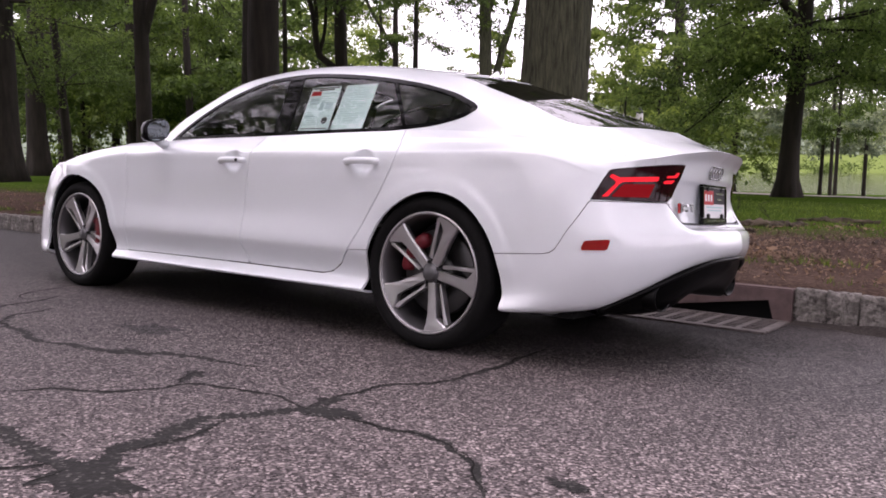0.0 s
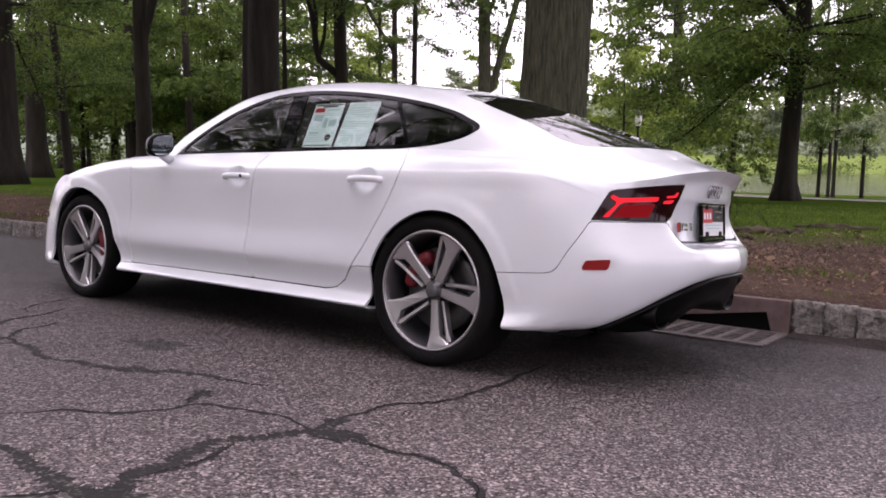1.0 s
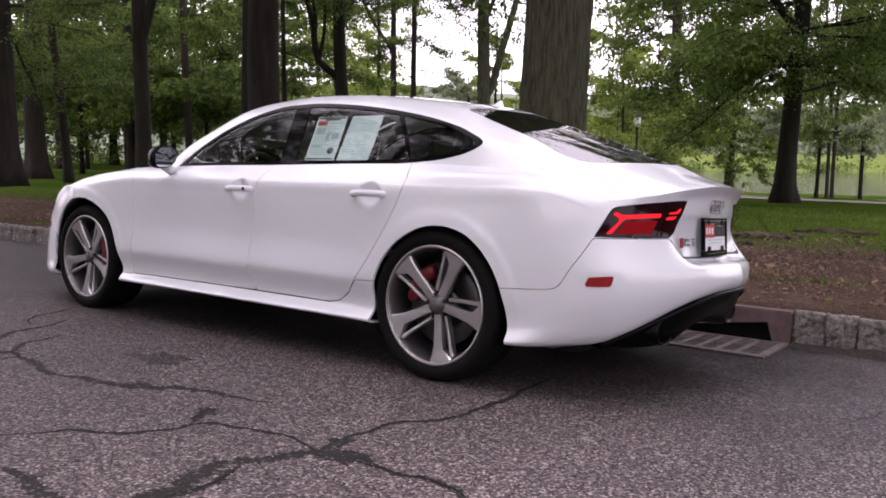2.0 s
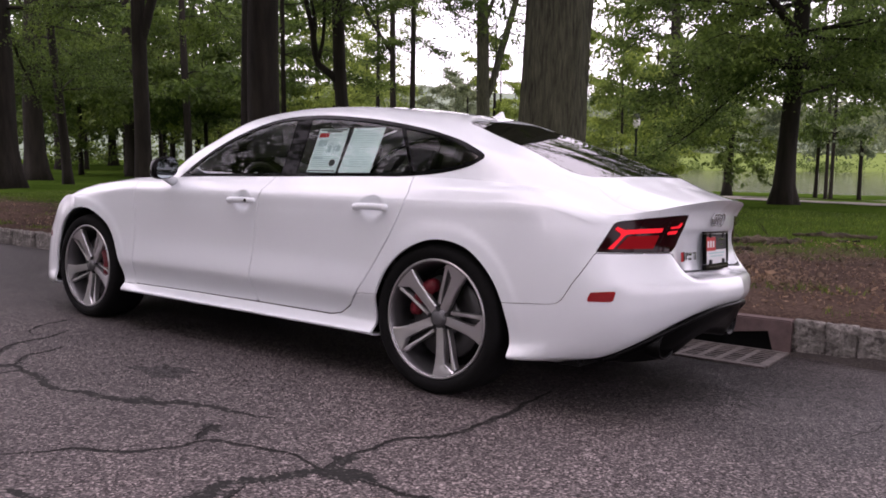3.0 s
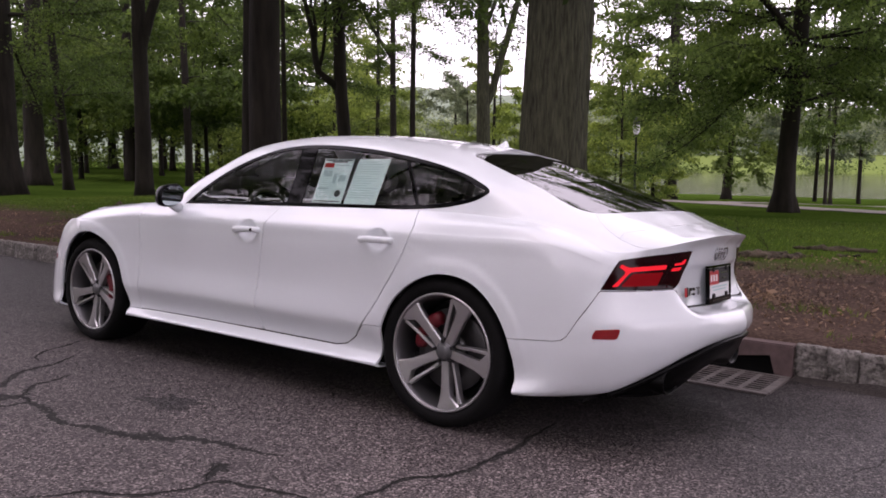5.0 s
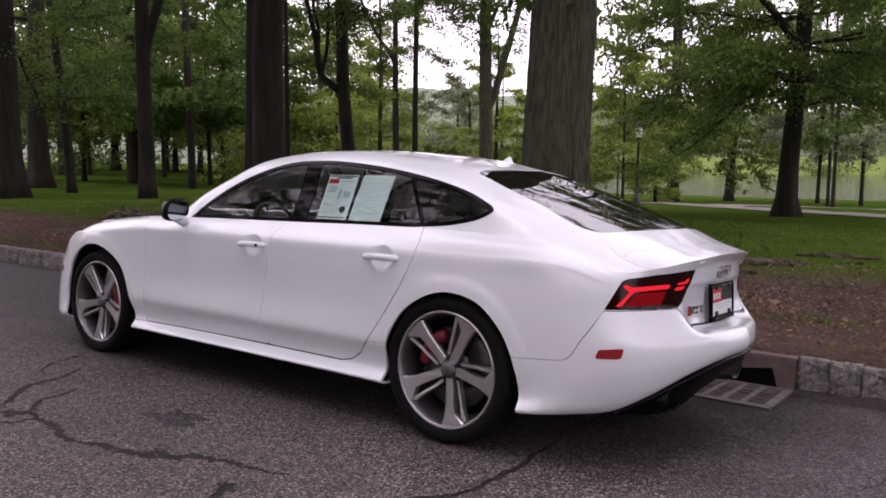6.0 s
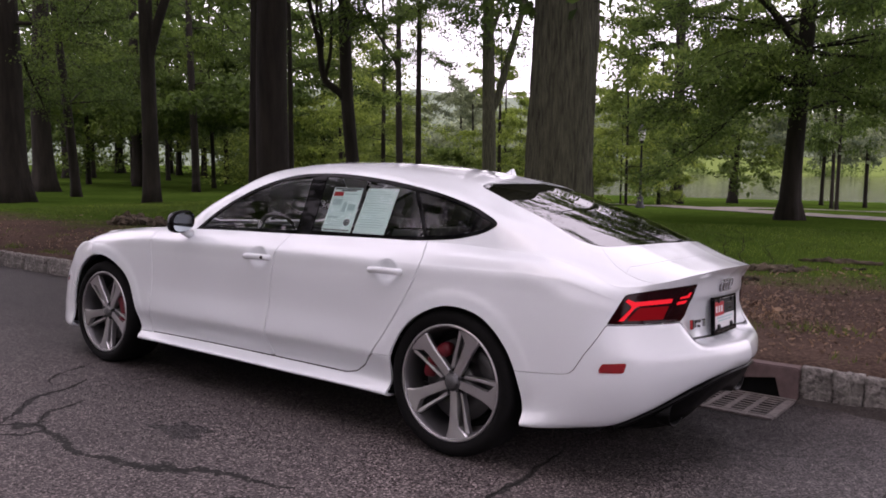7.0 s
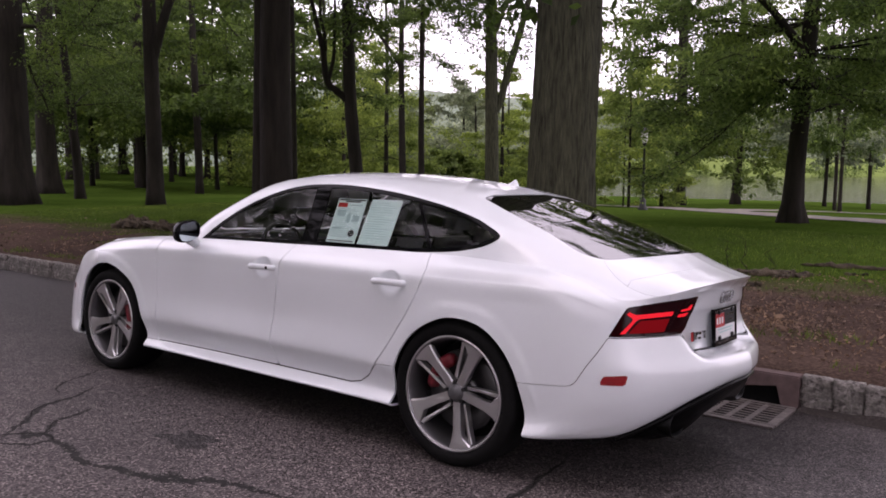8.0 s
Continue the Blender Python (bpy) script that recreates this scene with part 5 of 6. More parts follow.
SECTIONS = [
    [(0.752, 0.716, 0.853), (0.82, 0.645, 0.864), (0.885, 0.562, 0.876), (0.955, 0.440, 0.902), (1.018, 0.22, 0.928), (1.034, 0, 0.934)],
    [(0.67, 0.734, 0.884), (0.735, 0.655, 0.907), (0.785, 0.58, 0.926), (0.84, 0.42, 0.952), (0.885, 0.22, 0.969), (0.905, 0, 0.975)],
    [(0.575, 0.748, 0.914), (0.605, 0.685, 0.955), (0.635, 0.615, 0.986), (0.69, 0.46, 1.008), (0.745, 0.24, 1.026), (0.775, 0, 1.034)],
    [(0.42, 0.760, 0.955), (0.42, 0.73, 0.99), (0.42, 0.68, 1.038), (0.42, 0.61, 1.078), (0.425, 0.35, 1.134), (0.43, 0, 1.157)],
    [(0.149, 0.785, 0.977), (0.149, 0.765, 1.03), (0.149, 0.735, 1.092), (0.149, 0.62, 1.168), (0.149, 0.35, 1.222), (0.149, 0, 1.248)],
    [(-0.106, 0.792, 0.985), (-0.106, 0.745, 1.09), (-0.106, 0.692, 1.195), (-0.106, 0.60, 1.250), (-0.106, 0.35, 1.298), (-0.106, 0, 1.322)],
    [(-0.401, 0.797, 0.985), (-0.401, 0.732, 1.12), (-0.401, 0.663, 1.253), (-0.401, 0.59, 1.302), (-0.401, 0.35, 1.348), (-0.401, 0, 1.370)],
    [(-0.695, 0.80, 0.980), (-0.695, 0.722, 1.14), (-0.695, 0.643, 1.295), (-0.695, 0.58, 1.338), (-0.695, 0.35, 1.380), (-0.695, 0, 1.398)],
    [(-1.029, 0.803, 0.975), (-1.029, 0.718, 1.15), (-1.029, 0.633, 1.317), (-1.029, 0.57, 1.356), (-1.029, 0.35, 1.394), (-1.029, 0, 1.411)],
    [(-1.334, 0.805, 0.970), (-1.334, 0.725, 1.135), (-1.334, 0.643, 1.297), (-1.334, 0.58, 1.342), (-1.334, 0.35, 1.385), (-1.334, 0, 1.402)],
    [(-1.618, 0.808, 0.964), (-1.618, 0.750, 1.085), (-1.618, 0.685, 1.213), (-1.618, 0.635, 1.280), (-1.618, 0.35, 1.336), (-1.618, 0, 1.354)],
    [(-1.844, 0.811, 0.960), (-1.844, 0.782, 1.022), (-1.844, 0.746, 1.090), (-1.844, 0.685, 1.176), (-1.844, 0.38, 1.240), (-1.844, 0, 1.256)],
    [(-2.021, 0.811, 0.956), (-2.021, 0.800, 0.972), (-2.021, 0.782, 1.005), (-2.021, 0.73, 1.078), (-2.021, 0.40, 1.145), (-2.021, 0, 1.150)],
    [(-2.217, 0.810, 0.947), (-2.217, 0.79, 0.957), (-2.217, 0.765, 0.968), (-2.217, 0.71, 0.985), (-2.217, 0.40, 1.025), (-2.217, 0, 1.040)],
    [(-2.414, 0.803, 0.930), (-2.414, 0.77, 0.944), (-2.414, 0.72, 0.962), (-2.414, 0.63, 0.984), (-2.414, 0.35, 1.008), (-2.414, 0, 1.016)],
    [(-2.883, 0.765, 0.892), (-2.883, 0.71, 0.914), (-2.883, 0.66, 0.928), (-2.883, 0.58, 0.943), (-2.883, 0.35, 0.966), (-2.883, 0, 0.975)],
    [(-3.163, 0.725, 0.850), (-3.183, 0.67, 0.872), (-3.203, 0.62, 0.884), (-3.213, 0.54, 0.893), (-3.243, 0.3, 0.914), (-3.263, 0, 0.923)],
    [(-3.383, 0.66, 0.748), (-3.413, 0.61, 0.796), (-3.433, 0.56, 0.818), (-3.463, 0.48, 0.824), (-3.503, 0.28, 0.846), (-3.523, 0, 0.854)],
    [(-3.483, 0.605, 0.757), (-3.563, 0.53, 0.750), (-3.613, 0.45, 0.745), (-3.683, 0.30, 0.718), (-3.723, 0.15, 0.716), (-3.733, 0, 0.715)],
]


def surface(grid, nu, nv, cuts=()):
    """A smooth quad surface through a grid of control points (columns of levels), near half of the car."""
    G = np.array(grid, float)
    out = []
    step = np.linalg.norm(np.diff(G, axis=0), axis=2).mean(axis=1) ** 0.75
    su = np.concatenate([[0], np.cumsum(np.maximum(step, 1e-4))])
    G2 = hermite(su, G, np.linspace(0, su[-1], nu))
    for col in G2:
        d = np.maximum(np.linalg.norm(np.diff(col, axis=0), axis=1), 1e-4) ** 0.75
        s = np.concatenate([[0], np.cumsum(d)])
        q = np.interp(np.linspace(0, len(col) - 1, nv), np.arange(len(col)), s)
        out.append(hermite(s, col, q))
    A = np.array(out)
    A[..., 1] = -np.maximum(A[..., 1], 0.0)
    V = A.reshape(-1, 3)
    F = [[i * nv + j, i * nv + j + 1, (i + 1) * nv + j + 1, (i + 1) * nv + j] for i in range(nu - 1) for j in range(nv - 1)]
    return V, F


REAR_ARCH = curve_through([(-0.352, 0.10), (-0.352, 0.33), (-0.338, 0.434), (-0.272, 0.56), (-0.173, 0.645), (-0.02, 0.705), (0.165, 0.682), (0.305, 0.562), (0.375, 0.40), (0.395, 0.25), (0.40, 0.10)], 70)
FRONT_ARCH = curve_through([(-3.30, 0.10), (-3.295, 0.32), (-3.22, 0.59), (-3.10, 0.69), (-2.94, 0.738), (-2.79, 0.718), (-2.605, 0.62), (-2.505, 0.43), (-2.46, 0.26), (-2.45, 0.10)], 70)
DOOR_CUT = [(-1.225, 0.288), (-1.24, 0.33), (-1.250, 0.386), (-1.243, 0.50), (-1.234, 0.605), (-1.221, 0.699), (-1.203, 0.80), (-1.192, 0.86), (-1.178, 0.915), (-1.155, 0.972), (-1.15, 0.995)]
FRONT_DOOR = [(-2.352, 0.99), (-2.345, 0.88), (-2.332, 0.69), (-2.348, 0.406), (-2.362, 0.33), (-2.362, 0.281), (-1.75, 0.286)] + DOOR_CUT
REAR_DOOR = DOOR_CUT[::-1] + [(-0.80, 0.288), (-0.67, 0.288), (-0.60, 0.302), (-0.527, 0.348), (-0.466, 0.419), (-0.400, 0.511), (-0.340, 0.60), (-0.278, 0.692), (-0.230, 0.778), (-0.192, 0.865), (-0.186, 0.915), (-0.215, 0.985), (-0.22, 0.997)]
SILL = [(-2.55, 0.05), (-2.55, 0.279), (-2.352, 0.280), (-1.75, 0.284), (-1.225, 0.286), (-0.80, 0.286), (-0.67, 0.286), (-0.60, 0.300), (-0.527, 0.346), (-0.462, 0.416), (-0.425, 0.421), (-0.30, 0.427), (-0.30, 0.05)]
LAMP = [(-0.050, 0.700), (-0.015, 0.740), (0.024, 0.783), (0.058, 0.817), (0.082, 0.824), (0.271, 0.841), (0.477, 0.856), (0.612, 0.862), (0.569, 0.798), (0.512, 0.724), (0.470, 0.702), (0.282, 0.700), (0.085, 0.700)]
BUMPER = [(-0.62, 0.460), (-0.517, 0.461), (-0.393, 0.467), (-0.285, 0.473), (-0.25, 0.480), (-0.226, 0.495), (-0.172, 0.57), (-0.115, 0.63), (-0.055, 0.694), (0.25, 0.696), (0.463, 0.698), (0.500, 0.672), (0.523, 0.650), (0.547, 0.625), (0.585, 0.612), (0.834, 0.608), (1.4, 0.604), (1.4, 0.0), (-0.62, 0.0)]
DLO = curve_through([(-2.001, 0.957), (-1.609, 0.963), (-1.137, 0.973), (-0.725, 0.979), (-0.214, 0.992), (-0.028, 1.013), (0.103, 1.051), (0.145, 1.083), (0.053, 1.139), (-0.136, 1.2), (-0.396, 1.253), (-0.686, 1.293), (-1.029, 1.315), (-1.334, 1.295), (-1.618, 1.211), (-1.847, 1.086)], 180, closed=True)
REAR_WINDOW = curve_through([(-0.03, -0.7), (-0.04, 0), (-0.06, 0.3), (-0.095, 0.47), (-0.08, 0.535), (0.0, 0.56), (0.3, 0.60), (0.525, 0.622), (0.595, 0.592), (0.685, 0.42), (0.75, 0.2), (0.775, 0), (0.775, -0.7)], 160)
WINDSCREEN = [(-2.30, -0.7), (-2.30, 0), (-2.24, 0.45), (-2.12, 0.665), (-2.0, 0.685), (-1.75, 0.605), (-1.55, 0.56), (-1.42, 0.53), (-1.40, 0.3), (-1.38, 0), (-1.38, -0.7)]


def top_xw(mesh):
    return np.stack([mesh[0][:, 0], np.abs(mesh[0][:, 1])], 1)


def build_wheel(car, x, y, sgn, turn, rear):
    """One wheel with tyre, five double spokes, brake disc and caliper; outer face towards sgn * y."""
    wheel = empty("wheel", None, car)
    wheel.matrix_basis = pose(x, y, 0.345) @ Matrix.Diagonal((1, -sgn, 1, 1))
    tyre = [(0.268, 0.012), (0.275, -0.008), (0.300, -0.022), (0.325, -0.018), (0.340, -0.002), (0.3465, 0.022), (0.3475, 0.12), (0.3475, 0.19), (0.340, 0.235), (0.32, 0.255), (0.27, 0.25)]
    V, F = lathe(curve_through(tyre, 34), 72)
    link_mesh("tyre", V, [f[::-1] for f in F], RUBBER, wheel, label="low-profile black tyre")
    grooves = []
    for gy in (0.05, 0.095, 0.14, 0.185):
        grooves.append(lathe([(0.3485, gy - 0.006), (0.349, gy), (0.3485, gy + 0.006)], 60))
    V, F = joined(grooves)
    link_mesh("tread_groove", V, F, UNDER, wheel)
    rim = [(0.2745, 0.002), (0.2725, -0.010), (0.264, -0.012), (0.2585, -0.004), (0.250, 0.02), (0.243, 0.07), (0.240, 0.2), (0.255, 0.24)]
    V, F = lathe(rim, 72)
    link_mesh("rim", V, F, RIM_BARREL, wheel, label="grey alloy rim barrel")
    lip = [(0.2755, 0.0), (0.2735, -0.0125), (0.266, -0.0145), (0.2605, -0.007)]
    V, F = lathe(lip, 72)
    link_mesh("rim_lip", V, F, RIM_FACE, wheel, label="polished rim edge")

    def arm(outline, front, depth, ang):
        """A spoke from (along, across) outline pairs, its face at front(r), extruded to depth."""
        n = len(outline)
        ca, sa = math.cos(ang), math.sin(ang)
        mid = sum(b for a, b in outline) / n
        V = []
        for k, drop in ((0.86, -0.002), (1.0, 0.004), (0.9, depth)):
            for a, b in outline:
                r = math.hypot(a, b)
                b = mid + (b - mid) * k
                V.append((a * ca - b * sa, front(r) + drop, a * sa + b * ca))
        F = [tuple(range(n))[::-1], tuple(range(2 * n, 3 * n))]
        F += [(j * n + i, j * n + (i + 1) % n, j * n + n + (i + 1) % n, j * n + n + i) for j in range(2) for i in range(n)]
        return V, F

    def dish(r):
        return 0.028 - 0.030 * (r / 0.262) ** 1.6

    blade = [(0.034, 0.020), (0.10, 0.021), (0.17, 0.023), (0.205, 0.028), (0.224, 0.052), (0.238, 0.070), (0.258, 0.094), (0.270, 0.060), (0.274, 0.0), (0.270, -0.050), (0.252, -0.046), (0.225, -0.036), (0.18, -0.028), (0.11, -0.024), (0.036, -0.022)]
    twin = [(0.055, 0.046), (0.12, 0.060), (0.19, 0.074), (0.234, 0.086), (0.240, 0.074), (0.226, 0.062), (0.19, 0.056), (0.12, 0.044), (0.055, 0.030)]
    for k in range(5):
        ang = radians(turn + 72 * k)
        V, F = arm(blade, dish, 0.034, ang)
        spoke = link_mesh("spoke", V, F, RIM_FACE, wheel, smooth=False, label="machined grey spoke face")
        V, F = arm(twin, lambda r: dish(r) + 0.008, 0.03, ang)
        link_mesh("spoke_web", V, F, RIM_FACE, spoke, smooth=False, label="slim grey web beside the spoke")
    V, F = lathe([(0.0, 0.006), (0.028, 0.007), (0.033, 0.012), (0.034, 0.02), (0.052, 0.026), (0.056, 0.05)], 40)
    link_mesh("centre_cap", V, F, RIM_DARK, wheel)
    for k in range(5):
        g = radians(turn + 36 + 72 * k)
        V, F = (tube([(0.05 * math.cos(g), 0.016, 0.05 * math.sin(g)), (0.05 * math.cos(g), 0.04, 0.05 * math.sin(g))], [0.009, 0.009], 8))
        link_mesh("wheel_bolt", V, F, BLACK_MATT, wheel, smooth=False)
    V, F = lathe([(0.03, 0.075), (0.070, 0.075), (0.082, 0.083), (0.084, 0.098)], 40)
    link_mesh("hub", V, F, RIM_BARREL, wheel, label="bright steel hub")
    V, F = lathe([(0.05, 0.10), (0.085, 0.10), (0.088, 0.085), (0.19, 0.085), (0.195, 0.09), (0.195, 0.12), (0.05, 0.12)], 64)
    link_mesh("brake_disc", V, F, STEEL, wheel, label="steel brake disc")
    arc = []
    for k in range(13):
        g = radians((104 if rear else -24) + (76 if rear else 72) * k / 12)
        arc.append((0.155 * math.cos(g), 0.058, 0.155 * math.sin(g)))
    V, F = tube(arc, [0.024] + [0.034] * 11 + [0.024], 10)
    link_mesh("brake_caliper", V, F, CALIPER, wheel, label="red brake caliper")
    V, F = lathe([(0.0, 0.16), (0.235, 0.16)], 40)
    link_mesh("wheel_backing", V, F, UNDER, wheel)
    return wheel


BELT = []


def build_car():
    car = empty("car", ROAD)
    tagged(car, "white four-door fastback car with grey alloy wheels, parked by the kerb", "car")
    shell = surface([c if len(c) == 11 else finer(c) for c in COLUMNS], 480, 110)
    for hx in (-1.325, -0.390):
        d2 = ((shell[0][:, 0] - hx) / 0.070) ** 2 + ((shell[0][:, 2] - 0.838) / 0.056) ** 2
        shell[0][:, 1] += np.where(shell[0][:, 1] < -0.6, 0.026 * np.clip(1 - d2, 0, 1) ** 0.8, 0)
    # rolled lips round the wheel arches
    for arch in (REAR_ARCH, FRONT_ARCH):
        P = shell[0][:, [0, 2]]
        d = np.sqrt(((P[:, None, :] - np.asarray(arch)[None, :, :]) ** 2).sum(2)).min(1)
        near = (shell[0][:, 1] < -0.75) & (shell[0][:, 0] < 0.55)
        rise = np.clip((0.075 - d) / 0.022, 0, 1)
        shell[0][:, 1] -= np.where(near, 0.004 * rise * rise * (3 - 2 * rise) * np.clip((P[:, 1] - 0.30) / 0.15, 0, 1), 0)
    # the wings stand up as crests beside the lower bonnet
    fore = lambda x: np.clip((-2.20 - x) / 0.25, 0, 1) * np.clip((x + 3.75) / 0.3, 0, 1)
    shell[0][:, 2] += 0.014 * fore(shell[0][:, 0]) * np.clip((shell[0][:, 2] - 0.80) / 0.09, 0, 1)
    top = surface(SECTIONS, 250, 62)
    belt = shell[0].reshape(480, 110, 3)[:, -1]
    grid = top[0].reshape(250, 62, 3)
    dense = np.array([belt[i] + (belt[i + 1] - belt[i]) * k / 8 for i in range(479) for k in range(8)])
    for row, ids in ((grid[:, 0], None), (grid[0], None), (grid[-1], None)):
        for i in range(len(row)):
            row[i] = dense[np.argmin(((dense - row[i]) ** 2).sum(1))]
    ease = np.clip((grid[1:-1, 1:-1, 0:1] - 0.02) / 0.15, 0, 1) * np.clip((0.80 - grid[1:-1, 1:-1, 0:1]) / 0.1, 0, 1)
    for k in range(14):
        mean = (grid[:-2, 1:-1] + grid[2:, 1:-1] + grid[1:-1, :-2] + grid[1:-1, 2:]) / 4
        grid[1:-1, 1:-1, 1:] += (mean - grid[1:-1, 1:-1])[..., 1:] * 0.8 * ease
    crest = np.clip(1 - (np.abs(grid[:, :1, 1]) - np.abs(grid[:, :, 1])) / 0.14, 0, 1)
    crest = crest * crest * (3 - 2 * crest)
    grid[1:-1, 1:-1, 2] += (fore(grid[:, :, 0]) * (0.014 * crest - 0.060 * (1 - crest)))[1:-1, 1:-1]
    BELT.extend(tuple(p) for p in dense)
    top = (top[0], [f[::-1] for f in top[1]])
    low_side = lambda v: v[:, 0] < 0.55
    rear_end = lambda v: v[:, 0] > 0.35
    mid = lambda v: (v[:, 0] > -2.6) & (v[:, 0] < -0.25)

    inside, shell = split(shell, REAR_ARCH, 0.0, where=low_side)
    inside, shell = split(shell, FRONT_ARCH, 0.0, where=low_side)
    front_door, shell = split(shell, FRONT_DOOR, 0.0022, where=low_side)
    rear_door, shell = split(shell, REAR_DOOR, 0.0022, where=low_side)
    sill, shell = split(shell, SILL, 0.0016, where=mid)
    lamp, shell = split(shell, LAMP, 0.0015, rear_qz, rear_end)
    bumper, shell = split(shell, BUMPER, 0.0018, rear_qz, rear_end)
    LID = [(0.352, 0.55), (0.358, 1.2), (1.4, 1.2), (1.4, 0.55)]
    lid, shell = split(shell, LID, 0.0008, rear_qz, rear_end)
    NOSE = [(-4.2, 0.0), (-4.2, 0.80), (-3.62, 0.80), (-3.46, 0.66), (-3.30, 0.50), (-3.20, 0.46), (-3.20, 0.0)]
    nose, shell = split(shell, NOSE, 0.0018, where=lambda v: v[:, 0] < -3.0)

    dlo_in, top = split(top, DLO, 0.0, where=lambda v: v[:, 1] < -0.5)
    rear_win, top = split(top, REAR_WINDOW, 0.002, top_xw)
    screen, top = split(top, WINDSCREEN, 0.002, top_xw)
    HOOD = [(-3.74, -0.7), (-3.74, 0.28), (-3.55, 0.50), (-3.3, 0.60), (-2.9, 0.66), (-2.45, 0.715), (-2.36, 0.70), (-2.345, 0.4), (-2.345, -0.7)]
    hood, top = split(top, HOOD, 0.002, top_xw)
    DECK = [(0.787, -0.7), (0.787, 0), (0.762, 0.22), (0.70, 0.43), (0.602, 0.595), (0.634, 0.622), (0.687, 0.645), (0.745, 0.650), (0.81, 0.632), (0.88, 0.582), (0.93, 0.525), (1.2, 0.50), (1.2, -0.7)]
    deck, top = split(top, DECK, 0.0005, top_xw)
    SPOILER = [(1.3, -0.7), (0.892, -0.7), (0.892, 0), (0.886, 0.112), (0.864, 0.286), (0.830, 0.412), (0.811, 0.474), (0.790, 0.530), (0.766, 0.578), (0.745, 0.611), (0.745, 0.73), (1.3, 0.73)]
    spoiler, deck = split(deck, SPOILER, 0.0005, top_xw)

    rear_side = clipped(shell, -(shell[0][:, 0] + 1.6))
    fore_side = clipped(shell, shell[0][:, 0] + 1.6)
    for flip in ((lambda m: m), mirrored):
        panel("quarter_panel", flip(rear_side), PAINT, car, 0.014, skip=np.array(BELT))
        panel("front_wing", flip(fore_side), PAINT, car, 0.014, skip=np.array(BELT))
    panel("roof", both(top), PAINT, car, 0.010, skip=np.array(BELT))
    panel("bonnet", both(hood), PAINT, car, 0.012)
    boot = panel("boot_lid", both(deck), PAINT, car, 0.010, skip=np.array(BELT))
    panel("boot_lid_face", both(lid), PAINT, boot, 0.012, skip=np.array(BELT))
    # dark strip painted on for the shut gap below the lid
    seal, _ = split(lid, [(0.476, 0.698), (0.500, 0.676), (0.525, 0.654), (0.549, 0.630), (0.586, 0.618), (0.834, 0.614), (1.4, 0.610), (1.4, 0.60), (0.585, 0.608), (0.547, 0.621), (0.523, 0.646), (0.500, 0.668), (0.465, 0.695)], 0.0, rear_qz)
    panel("lid_gap_strip", both(seal), BLACK_MATT, boot, 0.0, 0.0015, "dark strip drawn for the gap under the boot lid")
    panel("spoiler", both(spoiler), PAINT, boot, 0.008, skip=np.array(BELT))
    panel("bumper", both(bumper), PAINT, car, 0.016)
    panel("bumper", both(nose), PAINT, car, 0.014)
    panel("windscreen", both(screen), GLASS, car, 0.0, -0.003)
    panel("rear_window", both(rear_win), REAR_GLASS, car, 0.004, -0.003, "dark tinted rear window")

    for sgn in (-1, 1):
        flip = (lambda m: m) if sgn < 0 else mirrored
        panel("side_sill", flip(sill), PAINT, car, 0.012)
        doors = {}
        for nm, mesh in (("front_door", front_door), ("rear_door", rear_door)):
            doors[nm] = panel(nm, flip(mesh), PAINT, car, 0.016, skip=np.array(BELT))
        for nm, hx in (("front_door", -1.325), ("rear_door", -0.390)):
            c = curve_through([(hx - 0.094, -0.886, 0.833), (hx - 0.087, -0.914, 0.835), (hx - 0.05, -0.925, 0.838), (hx + 0.05, -0.925, 0.839), (hx + 0.084, -0.914, 0.838), (hx + 0.091, -0.886, 0.837)], 26)
            V, F = tube(c, [0.014] * 26, 12)
            V = [(v[0], -sgn * v[1], 0.836 + (v[2] - 0.836) * 1.15) for v in V]
            link_mesh("handle", V, F if sgn < 0 else [f[::-1] for f in F], PAINT, doors[nm], label="white pull handle")
            if nm == "front_door":
                bm = bmesh.new()
                bmesh.ops.create_cone(bm, cap_ends=True, segments=16, radius1=0.010, radius2=0.009, depth=0.006, matrix=pose(hx + 0.070, sgn * 0.934, 0.838, 90))
                part("lock", bm, BLACK_MATT, doors[nm], "dark door lock")
        # side glass: black frame, panes, pillar trim
        d = flip(dlo_in)
        dist = signed(side_xz(d), DLO)
        trim = clipped(d, -(dist + 0.020))
        panel("window_trim", trim, BLACK, car, 0.010, 0.001, "gloss black window surround")
        panes = clipped(d, dist + 0.0195)
        pill = [(-1.120, 0.90), (-1.165, 1.40), (-1.055, 1.40), (-1.005, 0.90)]
        b_pillar, panes = split(panes, pill, 0.0)
        post = [(-0.242, 0.90), (-0.239, 1.0), (-0.396, 1.235), (-0.46, 1.40), (-0.43, 1.40), (-0.371, 1.235), (-0.216, 1.0), (-0.214, 0.90)]
        q_post, panes = split(panes, post, 0.0)
        panel("pillar_trim", b_pillar, BLACK, car, 0.006, 0.001, "gloss black door pillar")
        panel("pillar_trim", q_post, BLACK, car, 0.006, 0.001)
